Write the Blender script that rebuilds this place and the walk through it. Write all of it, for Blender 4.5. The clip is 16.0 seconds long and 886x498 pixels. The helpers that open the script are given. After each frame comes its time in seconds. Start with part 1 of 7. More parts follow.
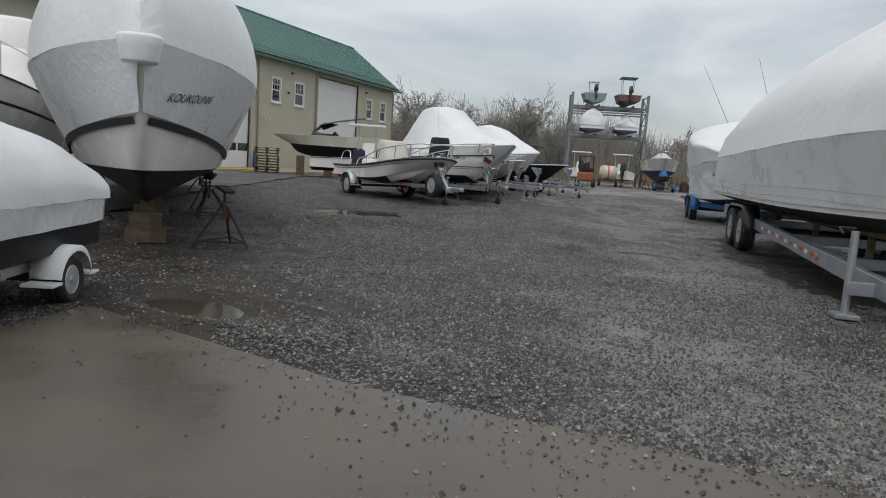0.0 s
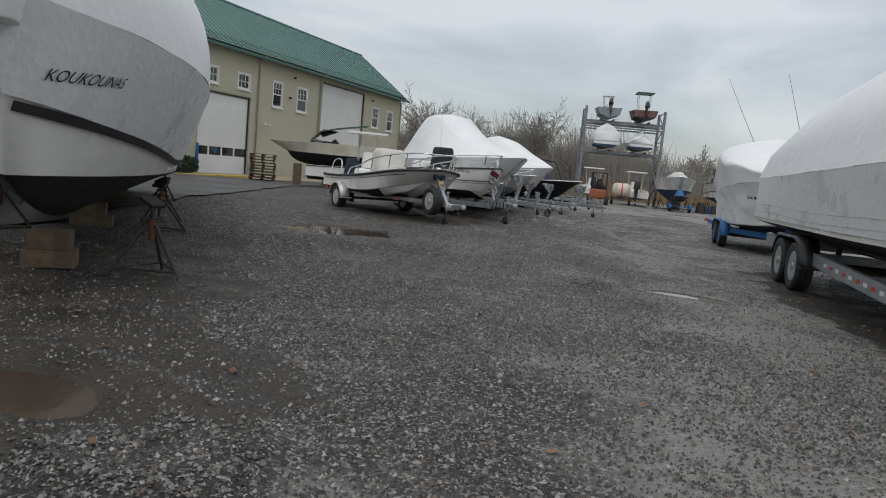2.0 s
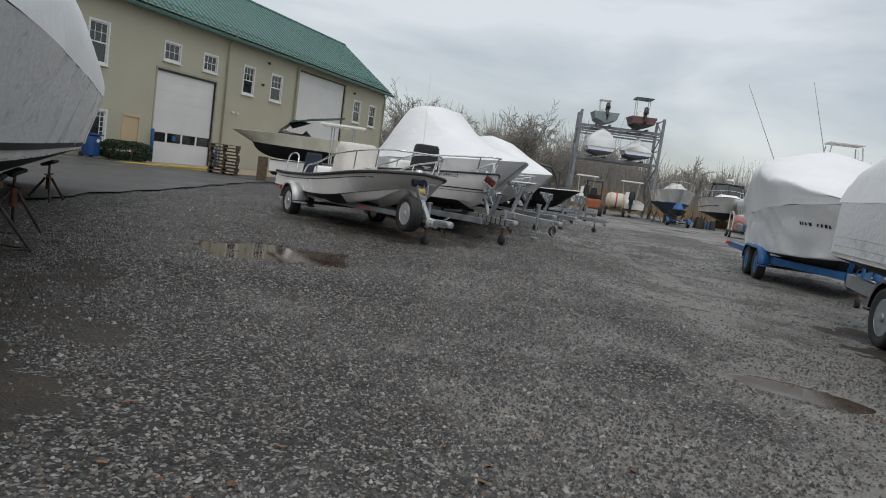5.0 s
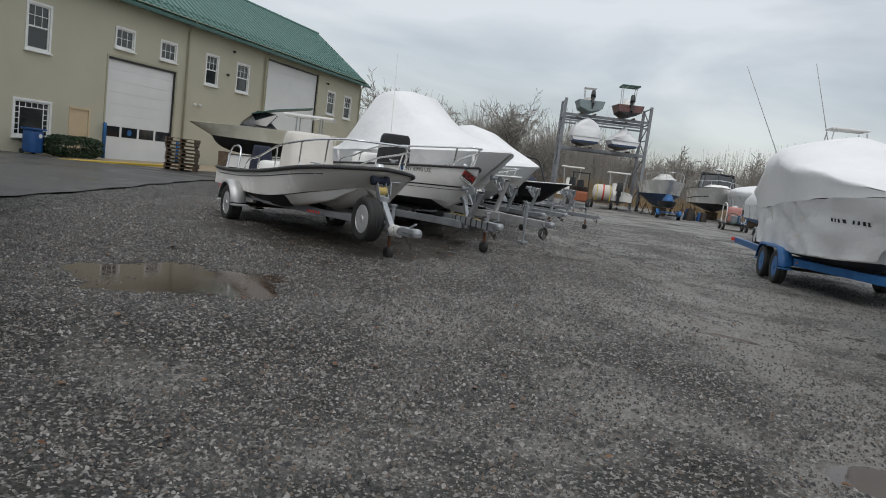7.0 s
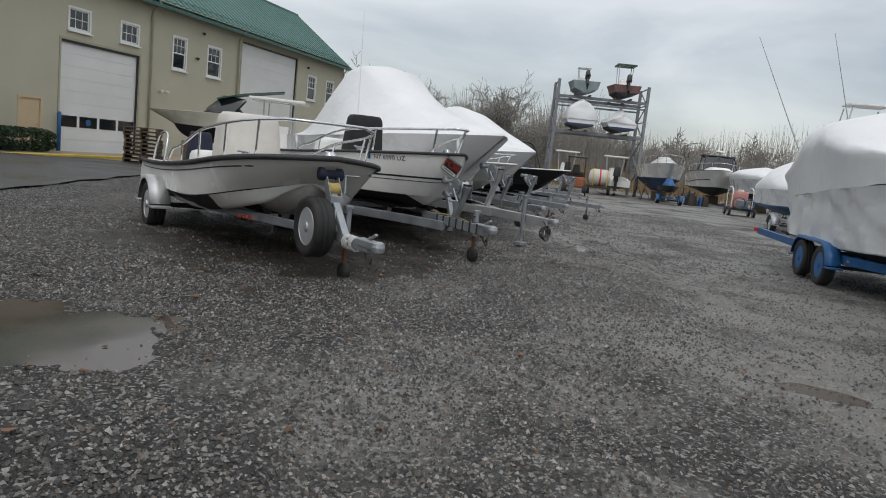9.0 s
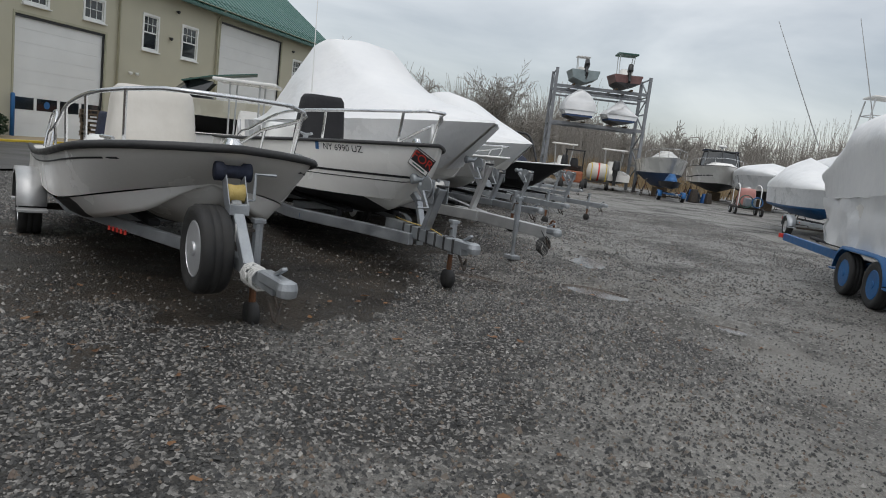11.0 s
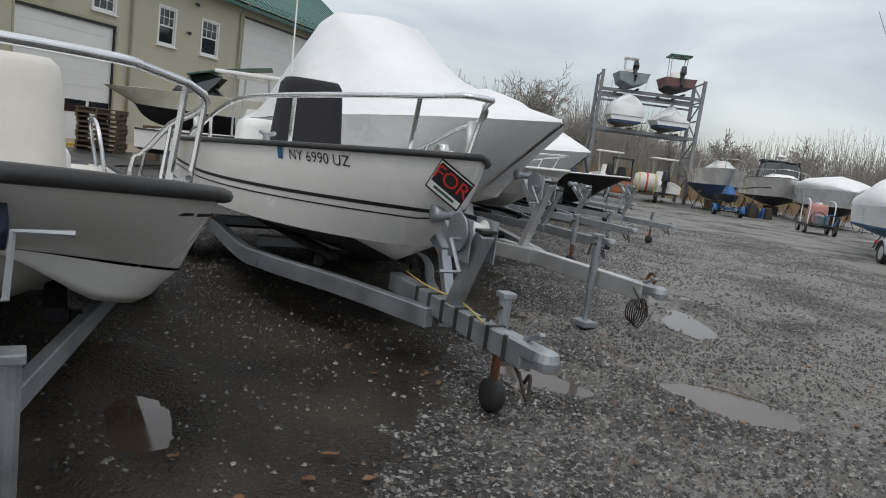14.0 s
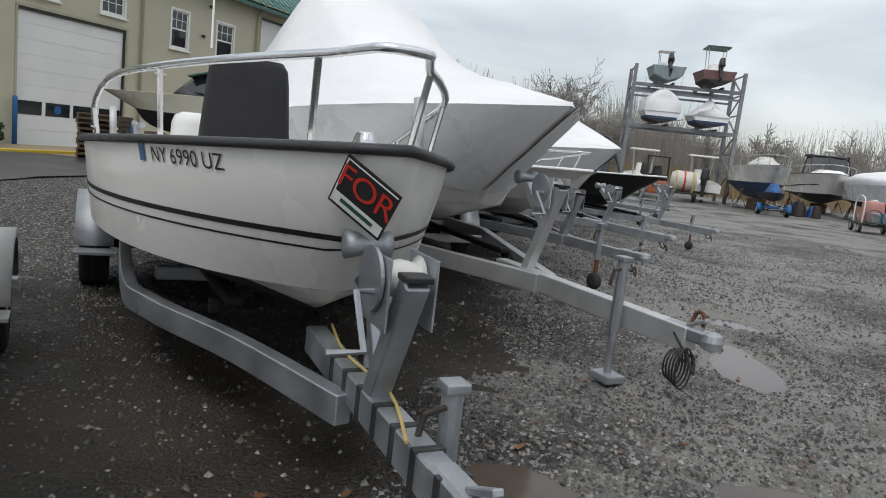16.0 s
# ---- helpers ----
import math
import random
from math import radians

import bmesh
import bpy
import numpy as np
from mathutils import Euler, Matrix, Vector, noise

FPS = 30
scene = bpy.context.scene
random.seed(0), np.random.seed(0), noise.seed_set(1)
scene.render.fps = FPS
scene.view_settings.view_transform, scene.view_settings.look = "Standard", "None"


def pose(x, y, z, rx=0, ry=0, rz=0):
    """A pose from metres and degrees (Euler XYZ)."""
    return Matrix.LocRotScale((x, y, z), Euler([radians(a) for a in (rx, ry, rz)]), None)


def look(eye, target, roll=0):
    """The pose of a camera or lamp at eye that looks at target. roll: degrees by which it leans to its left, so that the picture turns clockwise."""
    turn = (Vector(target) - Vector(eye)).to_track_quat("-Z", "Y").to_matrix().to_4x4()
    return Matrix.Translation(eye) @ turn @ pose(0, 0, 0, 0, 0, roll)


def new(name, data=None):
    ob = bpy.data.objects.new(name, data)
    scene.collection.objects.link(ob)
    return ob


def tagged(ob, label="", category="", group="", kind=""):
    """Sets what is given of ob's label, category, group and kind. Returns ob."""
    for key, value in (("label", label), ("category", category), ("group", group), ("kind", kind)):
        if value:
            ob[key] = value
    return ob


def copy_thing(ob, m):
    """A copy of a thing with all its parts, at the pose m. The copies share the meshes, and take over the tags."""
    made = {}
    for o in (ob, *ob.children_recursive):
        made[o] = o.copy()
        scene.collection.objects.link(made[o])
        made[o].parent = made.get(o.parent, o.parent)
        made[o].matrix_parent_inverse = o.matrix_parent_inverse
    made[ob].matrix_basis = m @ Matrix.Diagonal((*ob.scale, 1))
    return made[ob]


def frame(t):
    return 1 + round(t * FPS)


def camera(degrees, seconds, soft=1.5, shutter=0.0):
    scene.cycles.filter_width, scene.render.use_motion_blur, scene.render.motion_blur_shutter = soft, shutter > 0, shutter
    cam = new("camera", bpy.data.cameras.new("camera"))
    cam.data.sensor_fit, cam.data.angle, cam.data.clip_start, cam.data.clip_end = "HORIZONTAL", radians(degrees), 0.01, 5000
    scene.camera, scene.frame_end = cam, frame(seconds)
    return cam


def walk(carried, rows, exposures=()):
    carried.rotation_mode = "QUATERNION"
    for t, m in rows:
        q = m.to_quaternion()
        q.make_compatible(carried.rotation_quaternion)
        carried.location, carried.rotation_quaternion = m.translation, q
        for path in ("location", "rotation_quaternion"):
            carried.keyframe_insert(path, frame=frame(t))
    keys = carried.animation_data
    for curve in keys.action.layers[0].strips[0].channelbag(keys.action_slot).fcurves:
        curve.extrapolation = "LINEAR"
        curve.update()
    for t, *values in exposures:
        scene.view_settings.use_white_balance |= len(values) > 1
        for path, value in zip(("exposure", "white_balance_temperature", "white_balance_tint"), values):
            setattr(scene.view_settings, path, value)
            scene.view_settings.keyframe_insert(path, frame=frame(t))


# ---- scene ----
cam = camera(65.0, 16.0, soft=1.0)
PATH = [
    (0, (1.104, 0.332, 1.387), (0.981, 2.311, 1.128), 3.8),
    (0.5, (1.112, 0.846, 1.4), (0.984, 2.826, 1.155), 3.9),
    (1, (1.149, 1.321, 1.415), (1.017, 3.302, 1.176), 4.2),
    (1.5, (1.146, 1.884, 1.417), (1.01, 3.866, 1.182), 4.7),
    (2, (1.137, 2.484, 1.396), (0.991, 4.466, 1.17), 5.4),
    (2.5, (1.067, 3.105, 1.408), (0.916, 5.087, 1.188), 6.1),
    (3, (0.986, 3.694, 1.452), (0.825, 5.676, 1.237), 6.6),
    (3.5, (0.936, 4.243, 1.469), (0.787, 6.226, 1.253), 7.1),
    (4, (0.873, 4.81, 1.455), (0.751, 6.795, 1.239), 7.5),
    (6.5, (0.895, 7.748, 1.467), (0.83, 9.734, 1.238), 7.5),
    (7, (0.944, 8.243, 1.495), (0.9, 10.229, 1.262), 7.1),
    (7.5, (1.002, 8.815, 1.508), (0.974, 10.8, 1.267), 6.9),
    (8, (0.995, 9.377, 1.508), (0.973, 11.362, 1.261), 6.6),
    (8.5, (1.007, 9.978, 1.5), (0.98, 11.962, 1.247), 6.4),
    (9, (1.042, 10.547, 1.519), (1.023, 12.529, 1.251), 6.1),
    (11.5, (1.265, 13.223, 1.546), (1.278, 15.201, 1.255), 7.3),
    (12, (1.254, 13.749, 1.539), (1.277, 15.727, 1.248), 7.7),
    (12.5, (1.231, 14.213, 1.538), (1.247, 16.192, 1.245), 8.0),
    (13, (1.242, 14.676, 1.557), (1.23, 16.655, 1.268), 8.1),
    (13.5, (1.142, 15.166, 1.567), (1.081, 17.144, 1.282), 7.9),
    (14, (1.14, 15.574, 1.571), (1.046, 17.551, 1.282), 7.7),
    (14.5, (1.254, 16.006, 1.562), (1.157, 17.983, 1.271), 7.3),
    (15, (1.34, 16.36, 1.547), (1.245, 18.337, 1.255), 6.9),
    (15.5, (1.416, 16.762, 1.562), (1.281, 18.737, 1.274), 6.8),
    (16, (1.441, 17.088, 1.57), (1.248, 19.057, 1.276), 6.5),
]
walk(cam, [(t, look(eye, target, roll)) for t, eye, target, roll in PATH], [(0.0, -0.46), (2.5, -0.52), (6.5, -0.42), (9.0, -0.42), (11.5, -0.40), (14.5, -0.30), (16.0, -0.21)])

from mathutils.bvhtree import BVHTree

# ---------------------------------------------------------------- world and light
world = bpy.data.worlds.new("overcast_sky")
scene.world = world
world.use_nodes = True
wn, wl = world.node_tree.nodes, world.node_tree.links
wn.clear()
w_out = wn.new("ShaderNodeOutputWorld")
w_add = wn.new("ShaderNodeAddShader")
w_sky = wn.new("ShaderNodeTexSky")
w_sky.sky_type, w_sky.sun_disc = "NISHITA", False
w_sky.sun_elevation, w_sky.sun_rotation = radians(56), radians(194)
w_bsky = wn.new("ShaderNodeBackground")
w_bsky.inputs["Strength"].default_value = 0.05
wl.new(w_sky.outputs[0], w_bsky.inputs["Color"])
w_co = wn.new("ShaderNodeTexCoord")
w_map = wn.new("ShaderNodeMapping")
w_map.inputs["Scale"].default_value = (1.0, 1.0, 3.2)
wl.new(w_co.outputs["Generated"], w_map.inputs["Vector"])
w_noise = wn.new("ShaderNodeTexNoise")
w_noise.inputs["Scale"].default_value, w_noise.inputs["Detail"].default_value = 2.3, 6.0
w_noise.inputs["Roughness"].default_value, w_noise.inputs["Distortion"].default_value = 0.5, 0.35
wl.new(w_map.outputs[0], w_noise.inputs["Vector"])
w_ramp = wn.new("ShaderNodeValToRGB")
w_ramp.color_ramp.elements[0].position, w_ramp.color_ramp.elements[0].color = 0.36, (0.448, 0.466, 0.476, 1)
w_ramp.color_ramp.elements[1].position, w_ramp.color_ramp.elements[1].color = 0.60, (0.792, 0.798, 0.786, 1)
wl.new(w_noise.outputs["Fac"], w_ramp.inputs["Fac"])
w_sep = wn.new("ShaderNodeSeparateXYZ")
wl.new(w_co.outputs["Generated"], w_sep.inputs[0])
w_grad = wn.new("ShaderNodeMapRange")
w_grad.inputs["From Min"].default_value, w_grad.inputs["From Max"].default_value = 0.0, 1.0
w_grad.inputs["To Min"].default_value, w_grad.inputs["To Max"].default_value = 0.80, 1.9
wl.new(w_sep.outputs["Z"], w_grad.inputs["Value"])
w_bcl = wn.new("ShaderNodeBackground")
wl.new(w_ramp.outputs["Color"], w_bcl.inputs["Color"])
wl.new(w_grad.outputs[0], w_bcl.inputs["Strength"])
wl.new(w_bsky.outputs[0], w_add.inputs[0])
wl.new(w_bcl.outputs[0], w_add.inputs[1])
wl.new(w_add.outputs[0], w_out.inputs["Surface"])

sun = new("sun", bpy.data.lights.new("sun", "SUN"))
sun.data.energy, sun.data.angle, sun.data.color = 0.95, radians(30), (1.0, 0.97, 0.93)
sun.matrix_world = look((0, 0, 60), (10, 40, 0))


# ---------------------------------------------------------------- materials
def surf(name, c1, c2, rough=0.5, metal=0.0, scale=3.0, bump=0.15, bscale=60.0, rough2=None, spec=0.5, dist=0.01, island=0.0, trans=0.0):
    """Two tones mixed by a coarse and a fine noise, with a fine relief."""
    m = bpy.data.materials.new(name)
    m.use_nodes = True
    n, l = m.node_tree.nodes, m.node_tree.links
    b = n["Principled BSDF"]
    co = n.new("ShaderNodeTexCoord")
    a, f = n.new("ShaderNodeTexNoise"), n.new("ShaderNodeTexNoise")
    for node, sc, det in ((a, scale, 5.0), (f, bscale, 3.0)):
        node.inputs["Scale"].default_value, node.inputs["Detail"].default_value = sc, det
        l.new(co.outputs["Object"], node.inputs["Vector"])
    mixf = n.new("ShaderNodeMath")
    mixf.operation = "MULTIPLY_ADD"
    mixf.inputs[1].default_value, mixf.inputs[2].default_value = 0.3, 0.0
    l.new(f.outputs["Fac"], mixf.inputs[0])
    add = n.new("ShaderNodeMath")
    l.new(a.outputs["Fac"], add.inputs[0])
    l.new(mixf.outputs[0], add.inputs[1])
    ramp = n.new("ShaderNodeMapRange")
    ramp.inputs["From Min"].default_value, ramp.inputs["From Max"].default_value = 0.45, 0.85
    l.new(add.outputs[0], ramp.inputs["Value"])
    mix = n.new("ShaderNodeMix")
    mix.data_type = "RGBA"
    mix.inputs["A"].default_value, mix.inputs["B"].default_value = (*c1, 1), (*c2, 1)
    l.new(ramp.outputs[0], mix.inputs["Factor"])
    col = mix.outputs["Result"]
    if island:
        geo = n.new("ShaderNodeNewGeometry")
        hue = n.new("ShaderNodeMix")
        hue.data_type = "RGBA"
        hue.inputs["A"].default_value, hue.inputs["B"].default_value = (*c1, 1), (*c2, 1)
        pw_ = n.new("ShaderNodeMath")
        pw_.operation, pw_.inputs[1].default_value = "POWER", island
        l.new(geo.outputs["Random Per Island"], pw_.inputs[0])
        l.new(pw_.outputs[0], hue.inputs["Factor"])
        col = hue.outputs["Result"]
    l.new(col, b.inputs["Base Color"])
    b.inputs["Metallic"].default_value = metal
    b.inputs["Specular IOR Level"].default_value = spec
    if trans:
        b.inputs["Transmission Weight"].default_value = trans
    rr = n.new("ShaderNodeMapRange")
    rr.inputs["From Min"].default_value, rr.inputs["From Max"].default_value = 0.35, 0.65
    rr.inputs["To Min"].default_value, rr.inputs["To Max"].default_value = rough, rough if rough2 is None else rough2
    l.new(a.outputs["Fac"], rr.inputs["Value"])
    l.new(rr.outputs[0], b.inputs["Roughness"])
    bp = n.new("ShaderNodeBump")
    bp.inputs["Strength"].default_value, bp.inputs["Distance"].default_value = bump, dist
    l.new(f.outputs["Fac"], bp.inputs["Height"])
    l.new(bp.outputs[0], b.inputs["Normal"])
    return m


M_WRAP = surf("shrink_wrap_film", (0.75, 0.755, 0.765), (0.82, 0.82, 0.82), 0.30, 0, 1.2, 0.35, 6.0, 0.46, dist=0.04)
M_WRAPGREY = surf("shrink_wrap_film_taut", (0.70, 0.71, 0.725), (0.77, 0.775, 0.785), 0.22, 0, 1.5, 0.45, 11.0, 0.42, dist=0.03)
M_GEL = surf("white_gelcoat", (0.80, 0.78, 0.745), (0.86, 0.845, 0.81), 0.16, 0, 1.5, 0.03, 30.0, 0.3)
M_CREAM = surf("cream_gelcoat", (0.62, 0.58, 0.46), (0.72, 0.69, 0.58), 0.2, 0, 1.5, 0.04, 30.0, 0.35)
M_HULLGREY = surf("grey_gelcoat", (0.50, 0.50, 0.48), (0.62, 0.61, 0.58), 0.2, 0, 1.5, 0.04, 30.0, 0.35)
M_ANTI = surf("black_antifouling", (0.012, 0.013, 0.016), (0.035, 0.034, 0.034), 0.55, 0, 4.0, 0.2, 60.0, 0.75)
M_ANTIBLUE = surf("blue_antifouling", (0.02, 0.05, 0.13), (0.04, 0.08, 0.18), 0.5, 0, 4.0, 0.2, 60.0, 0.7)
M_BLACKHULL = surf("black_gelcoat", (0.008, 0.008, 0.010), (0.016, 0.016, 0.018), 0.38, 0, 3.0, 0.05, 30.0, 0.5, spec=0.3)
M_RUB = surf("black_rubber_rail", (0.02, 0.02, 0.022), (0.045, 0.045, 0.045), 0.45, 0, 8.0, 0.15, 90.0, 0.65)
M_TYRE = surf("tyre_rubber", (0.014, 0.014, 0.015), (0.035, 0.034, 0.032), 0.6, 0, 9.0, 0.3, 120.0, 0.85)
M_GALV = surf("galvanised_steel", (0.30, 0.32, 0.34), (0.44, 0.46, 0.48), 0.42, 0.75, 6.0, 0.12, 90.0, 0.62)
M_ALU = surf("aluminium_beam", (0.46, 0.465, 0.465), (0.58, 0.58, 0.58), 0.38, 0.55, 5.0, 0.05, 90.0, 0.5)
M_STEELRIM = surf("silver_wheel_rim", (0.52, 0.53, 0.55), (0.66, 0.67, 0.68), 0.3, 0.6, 6.0, 0.05, 60.0, 0.45)
M_CHROME = surf("polished_stainless_tube", (0.62, 0.63, 0.65), (0.74, 0.75, 0.76), 0.14, 0.95, 6.0, 0.02, 60.0, 0.28)
M_RUST = surf("rusty_steel", (0.09, 0.045, 0.025), (0.20, 0.085, 0.04), 0.75, 0.2, 14.0, 0.4, 150.0, 0.9)
M_DARKSTEEL = surf("dark_weathered_steel", (0.03, 0.03, 0.03), (0.09, 0.07, 0.055), 0.6, 0.4, 12.0, 0.3, 120.0, 0.8)
M_BLUESTEEL = surf("blue_painted_steel", (0.012, 0.085, 0.24), (0.025, 0.135, 0.33), 0.35, 0.1, 7.0, 0.1, 90.0, 0.55)
M_NAVY = surf("navy_canvas", (0.010, 0.014, 0.03), (0.02, 0.026, 0.05), 0.75, 0, 5.0, 0.35, 40.0, 0.9, dist=0.02)
M_BEIGECOVER = surf("beige_vinyl_cover", (0.56, 0.53, 0.48), (0.65, 0.62, 0.57), 0.45, 0, 3.0, 0.3, 9.0, 0.6, dist=0.02)
M_BLACKPLASTIC = surf("black_plastic", (0.012, 0.012, 0.014), (0.03, 0.03, 0.03), 0.3, 0, 6.0, 0.06, 90.0, 0.5)
M_WHITEPLASTIC = surf("white_plastic", (0.74, 0.74, 0.72), (0.82, 0.82, 0.80), 0.3, 0, 4.0, 0.05, 60.0, 0.45)
M_RED = surf("red_paint", (0.50, 0.03, 0.02), (0.60, 0.05, 0.035), 0.4, 0, 6.0, 0.05, 60.0)
M_ORANGE = surf("orange_lens", (0.60, 0.16, 0.02), (0.70, 0.22, 0.03), 0.2, 0, 6.0, 0.05, 60.0)
M_YELLOW = surf("yellow_paint", (0.60, 0.42, 0.04), (0.70, 0.52, 0.07), 0.5, 0, 6.0, 0.08, 60.0)
M_WOOD = surf("weathered_timber", (0.075, 0.052, 0.033), (0.17, 0.122, 0.08), 0.75, 0, 9.0, 0.5, 40.0, 0.9)
M_STUCCO = surf("tan_wall_paint", (0.45, 0.425, 0.325), (0.51, 0.48, 0.37), 0.7, 0, 0.5, 0.12, 40.0, 0.85)
M_ROOF = surf("green_metal_roof", (0.070, 0.165, 0.145), (0.11, 0.22, 0.19), 0.35, 0.15, 0.8, 0.06, 40.0, 0.5)
M_GUTTER = surf("dark_green_gutter", (0.03, 0.085, 0.07), (0.05, 0.115, 0.095), 0.4, 0.1, 3.0, 0.05, 40.0)
M_DOORWHITE = surf("white_door_panel", (0.70, 0.70, 0.68), (0.78, 0.78, 0.76), 0.45, 0, 0.7, 0.06, 50.0, 0.6)
M_TRIM = surf("white_painted_trim", (0.74, 0.74, 0.71), (0.82, 0.82, 0.79), 0.5, 0, 3.0, 0.06, 60.0, 0.65)
M_PEACH = surf("peach_painted_door", (0.55, 0.42, 0.26), (0.62, 0.48, 0.31), 0.5, 0, 2.0, 0.06, 60.0, 0.65)
M_GLASS = surf("dark_window_glass", (0.012, 0.015, 0.017), (0.022, 0.027, 0.03), 0.04, 0, 1.0, 0.01, 3.0, 0.08, spec=0.8)
M_TANSTRIP = surf("tan_downpipe", (0.36, 0.345, 0.25), (0.42, 0.40, 0.29), 0.55, 0, 3.0, 0.05, 60.0)
M_ASPHALT = surf("wet_asphalt", (0.028, 0.028, 0.030), (0.060, 0.058, 0.056), 0.28, 0, 0.35, 0.35, 90.0, 0.65, dist=0.006)
M_APRON = surf("tan_concrete_apron", (0.25, 0.20, 0.14), (0.36, 0.29, 0.20), 0.5, 0, 0.5, 0.2, 70.0, 0.75)
M_SLAB = surf("wet_concrete_slab", (0.062, 0.051, 0.039), (0.135, 0.110, 0.083), 0.18, 0, 0.8, 0.10, 130.0, 0.55, dist=0.003)
# wet mud, its dark colour also carrying shade beneath the boats
M_MUD_SHADE = surf("dark_wet_mud_and_shade", (0.017, 0.0145, 0.0115), (0.060, 0.049, 0.038), 0.34, 0, 1.6, 0.9, 55.0, 0.75, dist=0.02, spec=0.32)
M_WATER = surf("muddy_puddle_water", (0.058, 0.043, 0.033), (0.090, 0.067, 0.051), 0.03, 0, 2.0, 0.01, 9.0, 0.14, spec=0.45)
# bark and twigs are paled in colour to stand in for distance haze
M_BARK = surf("grey_bark", (0.13, 0.12, 0.105), (0.22, 0.205, 0.185), 0.85, 0, 3.0, 0.4, 30.0, 0.95)
M_TWIG_HAZE = surf("bare_twigs_haze", (0.23, 0.21, 0.185), (0.33, 0.305, 0.275), 0.85, 0, 3.0, 0.2, 30.0, 0.95, island=1.0)
M_REED = surf("dry_reeds", (0.20, 0.14, 0.075), (0.36, 0.265, 0.15), 0.8, 0, 3.0, 0.2, 30.0, 0.95, island=1.0)
M_HEDGE = surf("evergreen_leaves", (0.012, 0.03, 0.012), (0.035, 0.065, 0.025), 0.5, 0, 3.0, 0.2, 30.0, 0.7, island=1.0)
M_RACK = surf("grey_galvanised_rack", (0.17, 0.18, 0.195), (0.27, 0.28, 0.295), 0.5, 0.3, 3.0, 0.1, 60.0, 0.7)
M_DARKBLUE = surf("dark_blue_plastic", (0.01, 0.06, 0.20), (0.02, 0.09, 0.26), 0.4, 0, 5.0, 0.08, 60.0)
M_INK = surf("black_ink", (0.012, 0.012, 0.014), (0.02, 0.02, 0.022), 0.6, 0, 5.0, 0.02, 60.0)
M_CANVAS = surf("black_canvas", (0.008, 0.008, 0.010), (0.018, 0.018, 0.021), 0.7, 0, 5.0, 0.3, 30.0, 0.9, dist=0.02)
M_CORD = surf("yellow_cord", (0.45, 0.33, 0.10), (0.55, 0.42, 0.16), 0.7, 0, 20.0, 0.2, 90.0)


